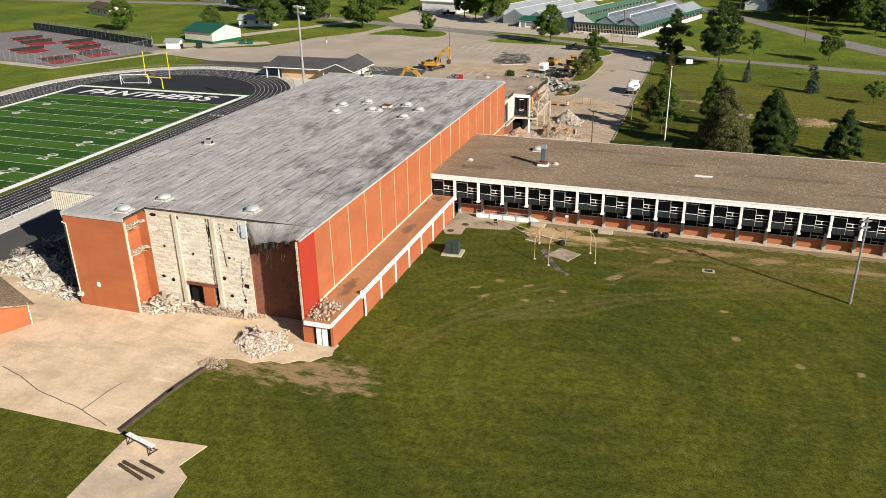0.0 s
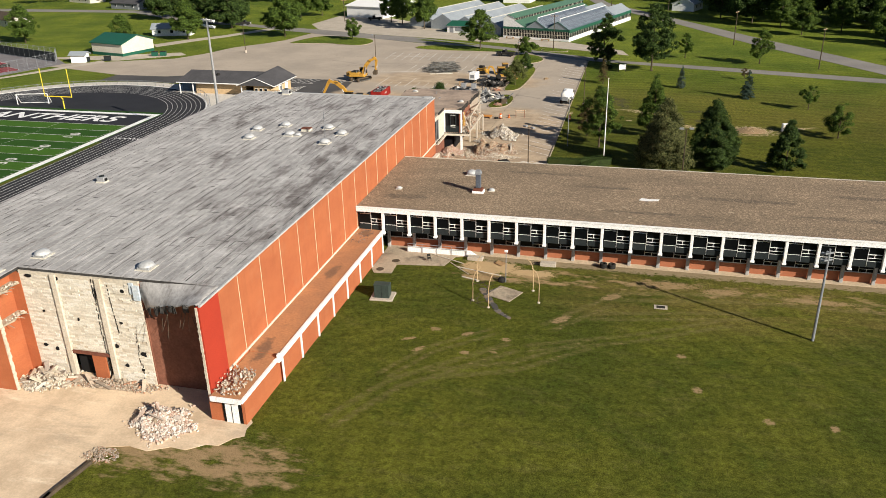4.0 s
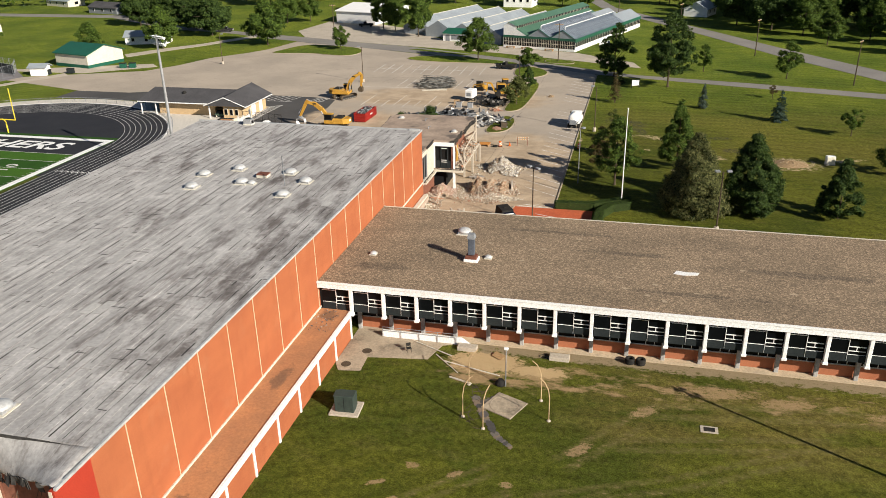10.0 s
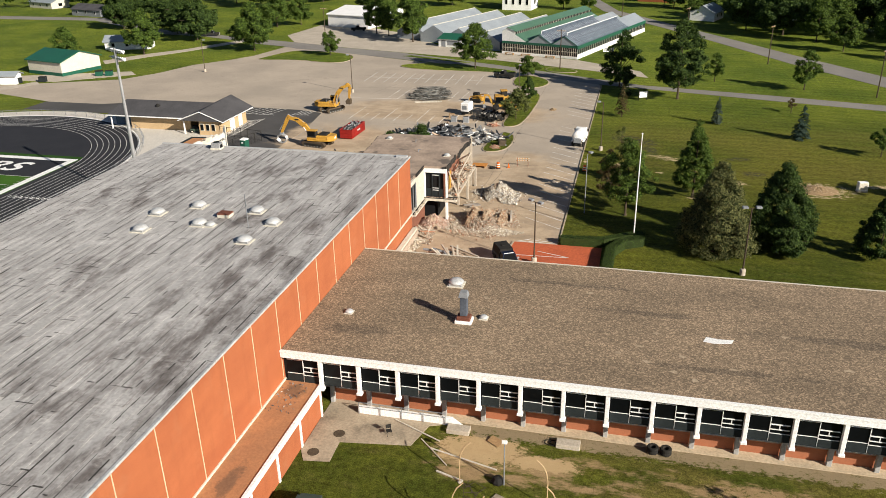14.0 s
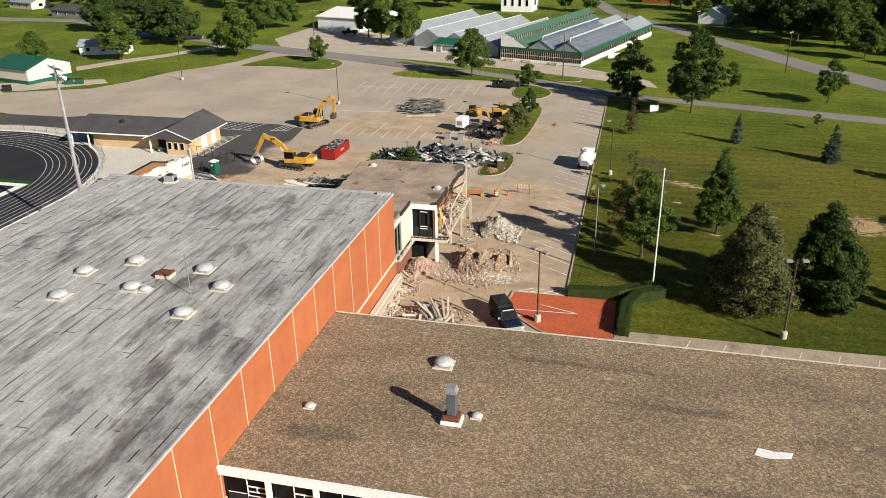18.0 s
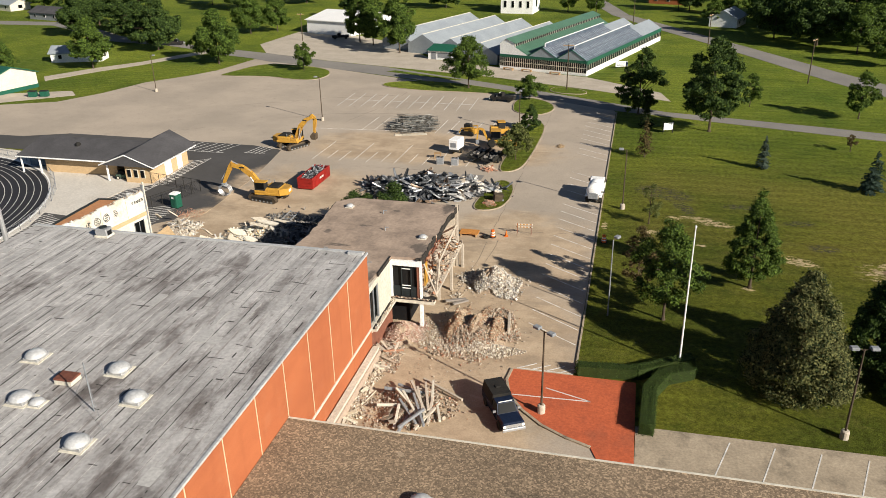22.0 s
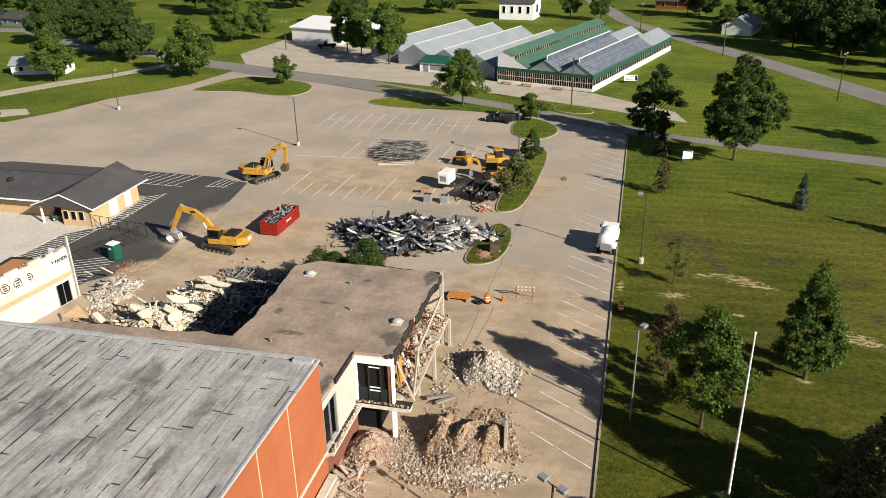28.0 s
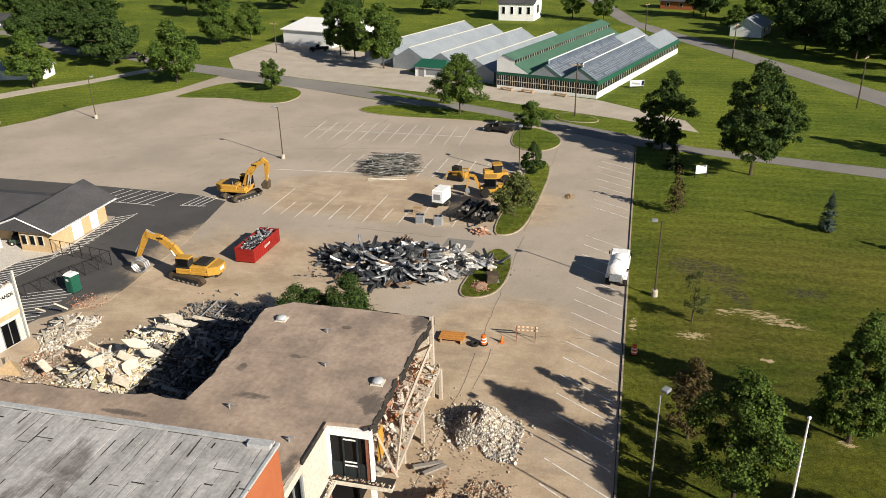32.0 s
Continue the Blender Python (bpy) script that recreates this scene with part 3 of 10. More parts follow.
M = {
    "grass": grass_surface(),
    "asphalt": lot_surface("dusty_lot_asphalt", [(6, 42, 17, 30), (-24, 72, 22, 26), (-12, 108, 30, 12), (8, 66, 14, 18)]),
    "yard": lot_surface("sandy_yard", [(-26, -46, 60, 22)], gain=1.5, specks=0.28),
    "slab": surface("stained_slab", (0.42, 0.345, 0.25), (0.32, 0.262, 0.19), 0.9, 0.35, 5, third=(0.18, 0.15, 0.11), third_scale=0.4),
    "spun": surface("spun_aluminium", (0.56, 0.56, 0.55), (0.44, 0.44, 0.43), 0.5, 0.8, 5, metal=0.2),
    "rust": surface("rusted_steel", (0.20, 0.075, 0.045), (0.13, 0.05, 0.035), 0.8, 1.2, 5),
    "plaster": surface("stained_plaster", (0.60, 0.555, 0.47), (0.50, 0.45, 0.37), 0.85, 0.3, 4, third=(0.62, 0.54, 0.42), third_scale=0.3),
    "whitewash": surface("torn_whitewashed_wall", (0.70, 0.665, 0.59), (0.58, 0.53, 0.44), 0.85, 0.4, 4, third=(0.50, 0.42, 0.31), third_scale=0.35),
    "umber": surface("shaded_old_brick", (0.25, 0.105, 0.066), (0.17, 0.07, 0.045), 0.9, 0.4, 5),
    "newasphalt": lot_surface("sealed_asphalt", [(-31, 84, 9, 16), (-35, 69, 4, 6)], (0.092, 0.086, 0.082), (0.066, 0.063, 0.06), specks=0.3),
    "road": surface("road_asphalt", (0.26, 0.24, 0.21), (0.2, 0.185, 0.17), 0.9, 0.08, 5),
    "concrete": surface("concrete", (0.50, 0.435, 0.35), (0.40, 0.345, 0.275), 0.85, 0.25, 6, bump=0.004),
    "shadeblue": surface("shaded_blue_grey_block", (0.13, 0.19, 0.26), (0.10, 0.145, 0.2), 0.8, 0.4, 4),
    "palecon": surface("bleached_concrete", (0.62, 0.575, 0.505), (0.57, 0.525, 0.455), 0.85, 0.3, 5, third=(0.52, 0.465, 0.39), third_scale=0.12),
    "dirt": surface("pale_dirt", (0.46, 0.35, 0.23), (0.36, 0.28, 0.19), 0.95, 0.14, 4, bump=0.03, third=(0.56, 0.45, 0.31), third_scale=0.06),
    "orange": brick_face("orange_brick", (0.435, 0.139, 0.057), (0.355, 0.108, 0.046)),
    "red": surface("red_brick", (0.40, 0.045, 0.022), (0.34, 0.038, 0.02), 0.8, 0.2, 14),
    "kneebrick": brick_face("knee_brick", (0.40, 0.150, 0.075), (0.33, 0.118, 0.06)),
    "creamjoint": surface("cream_joint", (0.66, 0.53, 0.35), (0.54, 0.42, 0.27), 0.8, 0.6, 5),
    "tanwalk": surface("dusty_tan_walk", (0.56, 0.45, 0.31), (0.47, 0.37, 0.25), 0.9, 0.5, 5, third=(0.40, 0.33, 0.235), third_scale=0.2),
    "white": surface("white_paint", (0.86, 0.85, 0.82), (0.80, 0.79, 0.76), 0.5, 0.3, 6),
    "cream": surface("cream_block", (0.60, 0.535, 0.43), (0.50, 0.44, 0.345), 0.9, 0.3, 4, bump=0.02, third=(0.45, 0.37, 0.27), third_scale=0.25),
    "sandspot": surface("bare_sandy_roofing", (0.42, 0.33, 0.23), (0.30, 0.23, 0.155), 0.9, 2.2, 7, spread=0.2),
    "membrane": stained("grey_roof_membrane", (0.485, 0.465, 0.445), (0.335, 0.32, 0.305), (0.082, 0.064, 0.056), [(-1.0, 2, 1.6, 40), (-3, 0, 8, 40), (-8, 24, 9, 10), (-11, 16, 5, 4), (-9, -14, 8, 9), (-22, 30, 9, 4), (-18, 2, 5, 6), (-13, 34, 12, 5), (-27, 20, 7, 9)], 0.72, 0.5, 3.5, 0.8, 0.34, stretch=(1.5, 0.55, 1), each=0.13, ragged=3.6, streak=0.62, pull=0.6),
    "gravel": stained("roof_gravel", (0.292, 0.213, 0.138), (0.213, 0.157, 0.102), (0.11, 0.085, 0.06), [(5, 4.5, 5, 1.6), (11, 9.5, 6, 0.9), (30, 12.5, 9, 0.8), (46, 10.5, 12, 1.0), (36, 4.0, 10, 0.7), (60, 6, 12, 1), (22, 17, 9, 0.7), (64, 14, 12, 0.9)], 0.95, 0.16, 3.0, 0.6, 0.4, speck=9.0, stretch=(0.5, 1.3, 1), bump=0.03, grit=0.3),
    "tar": stained("brown_tar_roof", (0.42, 0.318, 0.24), (0.25, 0.19, 0.145), (0.105, 0.086, 0.072), [(2.3, 49.2, 1.5, 2.3), (2.6, 60.4, 1.2, 2.6), (-0.6, 41.6, 0.9, 2.6), (-1.6, 62.2, 3.0, 0.8), (-5.0, 53.7, 1.3, 0.5), (-6.2, 48.2, 2.0, 0.6), (-20, 43, 5, 0.8), (-8.6, 51.5, 0.5, 0.9), (-3.0, 58.6, 0.7, 0.4), (-14, 44.6, 3, 0.5)], 0.85, 0.3, 2.5, 0.85, 0.45, grit=0.3, ragged=2.0, streak=0.3),
    "rustroof": stained("rusty_gravel_roof", (0.46, 0.215, 0.095), (0.36, 0.175, 0.085), (0.13, 0.085, 0.055), [(1.6, -13, 1.0, 3), (1.4, -1.5, 1.5, 1.5), (1.2, -30, 1, 3)], 0.9, 0.3, 4.0, 0.7, 0.35, grit=0.3, ragged=2.0),
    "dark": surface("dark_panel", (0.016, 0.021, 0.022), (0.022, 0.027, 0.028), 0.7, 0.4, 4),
    # flat black that stands in for unlit gaps and interiors
    "black": surface("unlit_black_void", (0.008, 0.008, 0.009), (0.012, 0.011, 0.01), 0.9, 0.4, 4),
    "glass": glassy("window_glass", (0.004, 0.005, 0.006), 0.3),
    "steel": surface("galvanised_steel", (0.55, 0.55, 0.55), (0.42, 0.42, 0.42), 0.45, 0.5, 8, metal=0.6),
    "grey": surface("grey_paint", (0.25, 0.26, 0.27), (0.2, 0.21, 0.22), 0.6, 0.5, 6),
    "paintgrey": surface("pale_grey_concrete", (0.40, 0.39, 0.37), (0.30, 0.29, 0.275), 0.8, 0.8, 6),
    "shingle": surface("dark_shingles", (0.085, 0.082, 0.085), (0.06, 0.058, 0.06), 0.9, 0.3, 5),
    "tan": surface("tan_block", (0.55, 0.39, 0.22), (0.48, 0.34, 0.19), 0.85, 0.3, 6),
    "green": surface("green_metal", (0.016, 0.10, 0.062), (0.018, 0.085, 0.055), 0.45, 0.3, 4),
    "turf": surface("artificial_turf", (0.055, 0.13, 0.016), (0.045, 0.11, 0.014), 0.9, 0.3, 8, gloss=0.1),
    "turf2": surface("dark_artificial_turf", (0.03, 0.085, 0.013), (0.025, 0.07, 0.01), 0.9, 0.3, 8, gloss=0.1),
    "track": surface("black_rubber_track", (0.022, 0.023, 0.027), (0.03, 0.03, 0.034), 0.85, 0.2, 8),
    "court": surface("red_court", (0.26, 0.035, 0.04), (0.22, 0.03, 0.035), 0.8, 0.2, 6),
    "courtgrey": surface("grey_court", (0.21, 0.195, 0.195), (0.18, 0.165, 0.165), 0.85, 0.2, 6),
    "plaza": surface("painted_red_concrete", (0.50, 0.12, 0.05), (0.43, 0.10, 0.045), 0.85, 0.3, 5, third=(0.36, 0.1, 0.05), third_scale=0.3),
    "goalyellow": surface("pale_yellow_paint", (0.72, 0.58, 0.05), (0.65, 0.52, 0.05), 0.5, 0.6, 5),
    "yellow": surface("yellow_machine_paint", (0.53, 0.29, 0.045), (0.42, 0.22, 0.04), 0.5, 0.6, 5),
    "redpaint": surface("red_steel", (0.30, 0.02, 0.015), (0.22, 0.018, 0.014), 0.55, 0.6, 5),
    "rubber": surface("black_rubber", (0.015, 0.015, 0.015), (0.03, 0.027, 0.022), 0.85, 1, 8),
    "bark": surface("bark", (0.10, 0.075, 0.05), (0.06, 0.045, 0.03), 0.95, 1.5, 8),
    "sheet": surface("greenhouse_sheet", (0.30, 0.33, 0.35), (0.24, 0.265, 0.285), 0.35, 0.2, 4),
    "line": surface("white_line_paint", (0.72, 0.70, 0.66), (0.5, 0.48, 0.44), 0.8, 0.8, 6),
    "wornline": surface("worn_line_paint", (0.74, 0.71, 0.65), (0.48, 0.41, 0.33), 0.85, 1.1, 6, spread=0.2, mix=0.55),
    "barrier": surface("faded_orange_board", (0.52, 0.22, 0.05), (0.42, 0.18, 0.05), 0.8, 1.2, 5),
    "leaf": leafy("broad_leaves", (0.030, 0.056, 0.010), (0.115, 0.175, 0.026)),
    "leaf2": leafy("yellow_green_leaves", (0.055, 0.074, 0.016), (0.155, 0.168, 0.052)),
    "deepleaf": leafy("deep_green_leaves", (0.020, 0.040, 0.010), (0.070, 0.112, 0.022)),
    "blossom": leafy("blossoming_leaves", (0.020, 0.034, 0.009), (0.185, 0.185, 0.066)),
    "bluedark": leafy("deep_blue_needles", (0.028, 0.050, 0.036), (0.075, 0.115, 0.085)),
    "needle": leafy("dark_needles", (0.014, 0.025, 0.008), (0.042, 0.062, 0.015)),
    "blue": leafy("blue_needles", (0.05, 0.075, 0.055), (0.11, 0.145, 0.11)),
    "bronze": leafy("bronze_leaves", (0.06, 0.045, 0.02), (0.13, 0.10, 0.035)),
    "navy": surface("dark_blue_paint", (0.012, 0.02, 0.045), (0.01, 0.016, 0.035), 0.25, 0.8, 6),
    "pale": surface("pale_siding", (0.62, 0.58, 0.48), (0.55, 0.51, 0.42), 0.7, 0.4, 4),
    "wood": surface("raw_timber", (0.42, 0.27, 0.13), (0.33, 0.2, 0.1), 0.85, 0.8, 6),
    "orangeplastic": surface("orange_plastic", (0.75, 0.16, 0.02), (0.65, 0.13, 0.02), 0.5, 1, 6),
    "rubble": islands("mixed_rubble", [(0.45, 0.37, 0.28), (0.34, 0.27, 0.20), (0.54, 0.47, 0.38), (0.38, 0.20, 0.12), (0.26, 0.21, 0.16), (0.40, 0.32, 0.24)]),
    "brickrubble": islands("brick_rubble", [(0.42, 0.18, 0.10), (0.46, 0.28, 0.19), (0.36, 0.14, 0.08), (0.44, 0.34, 0.26), (0.32, 0.22, 0.15), (0.48, 0.25, 0.16)]),
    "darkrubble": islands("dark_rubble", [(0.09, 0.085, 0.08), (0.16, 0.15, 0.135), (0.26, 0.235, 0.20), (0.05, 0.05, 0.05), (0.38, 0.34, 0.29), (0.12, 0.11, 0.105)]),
    "dusty": surface("dusty_fill", (0.40, 0.31, 0.22), (0.30, 0.225, 0.155), 0.95, 0.8, 5, bump=0.04, contrast=0.8),
    "darkfill": surface("black_fill", (0.025, 0.023, 0.021), (0.05, 0.043, 0.036), 0.95, 0.8, 5, bump=0.04, contrast=0.8),
    "earth": surface("bare_earth", (0.33, 0.225, 0.125), (0.24, 0.165, 0.09), 0.95, 0.5, 4, bump=0.06, contrast=0.8),
    "chalk": islands("chalky_rubble", [(0.56, 0.52, 0.44), (0.42, 0.38, 0.31), (0.66, 0.62, 0.55), (0.30, 0.25, 0.19), (0.50, 0.43, 0.33), (0.24, 0.21, 0.18), (0.58, 0.53, 0.46), (0.38, 0.32, 0.25), (0.34, 0.33, 0.32)]),
    "palepink": islands("pale_pinkish_rubble", [(0.62, 0.54, 0.46), (0.50, 0.38, 0.30), (0.68, 0.63, 0.56), (0.44, 0.36, 0.29), (0.56, 0.47, 0.39), (0.42, 0.28, 0.21), (0.64, 0.58, 0.50)]),
    "pinkrubble": islands("pink_rubble", [(0.52, 0.38, 0.30), (0.44, 0.26, 0.19), (0.60, 0.50, 0.42), (0.38, 0.27, 0.20), (0.48, 0.33, 0.25), (0.36, 0.19, 0.13), (0.50, 0.41, 0.33)]),
    "palerubble": islands("pale_rubble", [(0.52, 0.46, 0.37), (0.40, 0.33, 0.25), (0.64, 0.59, 0.50), (0.30, 0.24, 0.18), (0.46, 0.38, 0.28), (0.36, 0.31, 0.26), (0.58, 0.52, 0.40)]),
    "darkscrap": islands("dark_scrap", [(0.05, 0.05, 0.052), (0.10, 0.102, 0.105), (0.03, 0.03, 0.032), (0.18, 0.18, 0.18), (0.07, 0.07, 0.072)], 0.6, 0.2),
    # the brightest grey among the pieces paints in metallic glints
    "decking": islands("ribbed_decking", [(0.07, 0.075, 0.08), (0.12, 0.125, 0.13), (0.04, 0.042, 0.046), (0.17, 0.175, 0.18), (0.09, 0.094, 0.10), (0.05, 0.053, 0.057), (0.15, 0.10, 0.065), (0.26, 0.265, 0.27), (0.06, 0.063, 0.067), (0.44, 0.45, 0.46), (0.10, 0.104, 0.11)], 0.38, 0.4),
    "paledecking": islands("pale_torn_metal", [(0.62, 0.60, 0.56), (0.45, 0.44, 0.42), (0.34, 0.33, 0.32), (0.54, 0.47, 0.38), (0.70, 0.69, 0.66)], 0.5, 0.1),
    "joistmix": islands("weathered_joist_steel", [(0.15, 0.15, 0.135), (0.09, 0.09, 0.083), (0.27, 0.265, 0.24), (0.055, 0.054, 0.05), (0.20, 0.19, 0.165), (0.12, 0.10, 0.078)], 0.5, 0.2),
    "ridgebrick": islands("dusty_brown_brick", [(0.36, 0.24, 0.145), (0.29, 0.19, 0.115), (0.42, 0.32, 0.215), (0.26, 0.15, 0.09), (0.34, 0.255, 0.165), (0.38, 0.21, 0.125), (0.23, 0.165, 0.105), (0.48, 0.41, 0.31)]),
    "blockrubble": islands("broken_block_and_plaster", [(0.68, 0.63, 0.50), (0.52, 0.46, 0.36), (0.76, 0.72, 0.62), (0.62, 0.54, 0.33), (0.38, 0.32, 0.25), (0.70, 0.66, 0.56), (0.20, 0.17, 0.14), (0.58, 0.42, 0.24), (0.46, 0.44, 0.42)]),
    # the palest tone stands for silvery highlights on the steel
    "scrap": islands("steel_scrap", [(0.14, 0.145, 0.145), (0.34, 0.345, 0.345), (0.05, 0.05, 0.052), (0.62, 0.62, 0.60), (0.11, 0.11, 0.112), (0.26, 0.265, 0.27), (0.07, 0.07, 0.072), (0.46, 0.46, 0.45)], 0.45, 0.25),
}


# ---- mesh building ----
class Mesh:
    """Gathers points and faces; each call adds one solid."""

    def __init__(self):
        self.v, self.f = [], []

    def add(self, pts, faces):
        n = len(self.v)
        self.v += [tuple(p) for p in pts]
        self.f += [[n + i for i in f] for f in faces]
        return self

    def box(self, x0, y0, z0, x1, y1, z1, m=None):
        p = [Vector((x, y, z)) for z in (z0, z1) for y in (y0, y1) for x in (x0, x1)]
        if m is not None:
            p = [m @ q for q in p]
        return self.add(p, [(0, 2, 3, 1), (4, 5, 7, 6), (0, 1, 5, 4), (2, 6, 7, 3), (0, 4, 6, 2), (1, 3, 7, 5)])

    def cbox(self, x0, y0, z0, x1, y1, z1, c=0.05, m=None):
        """A box with chamfered upright and upper edges."""
        def ring(a, z):
            return [(x0 + a, y0, z), (x1 - a, y0, z), (x1, y0 + a, z), (x1, y1 - a, z), (x1 - a, y1, z), (x0 + a, y1, z), (x0, y1 - a, z), (x0, y0 + a, z)]
        top = [(min(max(x, x0 + c), x1 - c), min(max(y, y0 + c), y1 - c), z) for x, y, z in ring(c, z1)]
        p = [Vector(q) for q in ring(c, z0) + ring(c, z1 - c) + top]
        if m is not None:
            p = [m @ q for q in p]
        f = [tuple(range(7, -1, -1)), tuple(range(16, 24))]
        for k in (0, 8):
            f += [(k + i, k + (i + 1) % 8, k + 8 + (i + 1) % 8, k + 8 + i) for i in range(8)]
        return self.add(p, f)

    def prism(self, pts, z0, z1, m=None):
        """An upright prism over a counter-clockwise outline."""
        n = len(pts)
        p = [Vector((x, y, z0)) for x, y in pts] + [Vector((x, y, z1)) for x, y in pts]
        if m is not None:
            p = [m @ q for q in p]
        return self.add(p, [tuple(range(n - 1, -1, -1)), tuple(range(n, 2 * n))] + [(i, (i + 1) % n, n + (i + 1) % n, n + i) for i in range(n)])

    def rod(self, a, b, r, r2=None, n=8):
        a, b = Vector(a), Vector(b)
        w = (b - a).normalized()
        u = w.cross(Vector((0.31, 0.95, 0.1))).normalized()
        s = w.cross(u)
        r2 = r if r2 is None else r2
        p = [c + (u * math.cos(6.2832 * i / n) + s * math.sin(6.2832 * i / n)) * q for c, q in ((a, r), (b, r2)) for i in range(n)]
        return self.add(p, [tuple(range(n - 1, -1, -1)), tuple(range(n, 2 * n))] + [(i, (i + 1) % n, n + (i + 1) % n, n + i) for i in range(n)])

    def turn(self, rings, n=16, m=None):
        """A lathe body: rings of (radius, height)."""
        p = [Vector((r * math.cos(6.2832 * i / n), r * math.sin(6.2832 * i / n), z)) for r, z in rings for i in range(n)]
        if m is not None:
            p = [m @ q for q in p]
        f = [tuple(range(n - 1, -1, -1)), tuple(range(len(p) - n, len(p)))]
        for k in range(len(rings) - 1):
            f += [(k * n + i, k * n + (i + 1) % n, k * n + n + (i + 1) % n, k * n + n + i) for i in range(n)]
        return self.add(p, f)

    def chunk(self, at, size, rng, flat=1.0):
        """A broken lump."""
        m = Matrix.LocRotScale(at, Euler((rng.uniform(0, 6), rng.uniform(0, 6), rng.uniform(0, 6))), (size * rng.uniform(0.5, 1.3), size * rng.uniform(0.5, 1.1), size * rng.uniform(0.35, 0.8) * flat))
        j = lambda: rng.uniform(0.7, 1)
        p = [m @ Vector((x * j(), y * j(), z * j())) * 1 for z in (-0.5, 0.5) for y in (-0.5, 0.5) for x in (-0.5, 0.5)]
        return self.add(p, [(0, 2, 3, 1), (4, 5, 7, 6), (0, 1, 5, 4), (2, 6, 7, 3), (0, 4, 6, 2), (1, 3, 7, 5)])

    def data(self, name, mat, smooth=False):
        d = bpy.data.meshes.new(name)
        d.from_pydata(self.v, [], self.f)
        if smooth:
            d.polygons.foreach_set("use_smooth", [True] * len(d.polygons))
        d.materials.append(mat)
        return d


def part(name, mesh, mat, parent=None, label="", smooth=False, kind=""):
    """Links the gathered solids as one mesh object, under a thing or a part where one is given."""
    ob = new(name, mesh.data(name, M[mat] if isinstance(mat, str) else mat, smooth))
    if parent is not None:
        ob.parent = parent
    if label:
        ob["label"] = label
    if kind:
        ob["kind"] = kind
    return ob


def thing(name, label, category, at=(0, 0, 0), turn=0, group="", kind=""):
    """An empty at a thing's base, to carry its parts."""
    e = new(name)
    e.empty_display_size = 0.2
    e.matrix_basis = pose(*at, 0, 0, turn)
    return tagged(e, label, category, group, kind)


def again(ob, name, parent, m):
    """Another object on the same mesh."""
    o = new(name, ob.data)
    o.parent = parent
    o.matrix_basis = m
    return o


B = lambda *a: Mesh().box(*a)


# ---- ground, roads, lots ----
tagged(part("ground", Mesh().add([(-2500, -1500, 0), (2500, -1500, 0), (2500, 3500, 0), (-2500, 3500, 0)], [(0, 1, 2, 3)]), "grass"), "wide mown green lawn with worn yellowish patches", "lawn", kind="structure")


def flat(name, pts, z, mat, label, cat, parent=None):
    n = len(pts)
    area = sum(pts[i][0] * pts[(i + 1) % n][1] - pts[(i + 1) % n][0] * pts[i][1] for i in range(n))
    return tagged(part(name, Mesh().prism(pts if area > 0 else pts[::-1], -0.05, z), mat, parent), label, cat, kind="structure")


flat("parking_lot", [(24.62, 21.2), (24.62, 30), (19, 34), (19, 139), (17, 143), (-10, 154), (-53, 172), (-60, 176), (-77, 180.5), (-82.3, 182.6), (-85.1, 166.2), (-88.8, 158.9), (-95.7, 149.5), (-99.1, 136.8), (-104, 127.5), (-140, 112), (-100, 100), (-62, 93), (-52, 60), (-36, 39.9), (0, 39.9), (0, 21.2)], 0.03, "asphalt", "sun-bleached asphalt parking lot with dusty demolition traffic marks", "parking lot")
flat("north_road", [(-150, 207.5), (-141, 204.3), (-121.3, 200.3), (-110.1, 195.6), (-94.5, 187.6), (-83.6, 183.7), (-77, 180), (-57, 173.5), (-10, 155.7), (17, 140.6), (56, 128.8), (140, 104), (140, 110), (57, 133.8), (29, 140.5), (17, 147), (-9, 161), (-42.6, 177.5), (-60.8, 183.2), (-83.4, 192), (-94, 195.5), (-109.8, 200.8), (-126.4, 208.1), (-147, 212.4), (-152, 214)], 0.05, "road", "grey asphalt side road along the lot", "road")
flat("far_road", [(12, 284.7), (30, 248), (45, 220), (66.6, 175), (110, 100), (120, 100), (69.8, 187.8), (52, 222), (36, 252), (18, 286), (-10, 400), (-18, 400)], 0.045, "road", "grey country road", "road")
flat("gravel_yard", [(-92, 206), (-83.4, 192.2), (-60.8, 183.6), (-42.6, 178), (-12, 169), (14, 158), (30, 150), (28, 158), (11, 172), (-12, 181), (-33, 190), (-48, 212), (-66, 226), (-90, 232)], 0.04, "concrete", "pale gravel yard before the greenhouses", "yard")
flat("south_yard", [(-70, -55.5), (-7.8, -55.2), (-7.4, -42.7), (-5.2, -42.0), (-3.4, -42.3), (-1.8, -41.4), (-0.4, -41.5), (0.9, -40.5), (2.0, -40.4), (2.7, -39.3), (3.5, -38.8), (3.2, -37.8), (3.3, -36.9), (0, -33), (-30, -31), (-60, -31)], 0.04, "yard", "pale dusty concrete yard with wheel tracks", "yard")
flat("service_drive", [(-56, -60), (-44, -60), (-34.5, -31), (-34.5, 40), (-44, 60), (-48, 60), (-56, 20)], 0.03, "newasphalt", "dark asphalt drive", "drive")
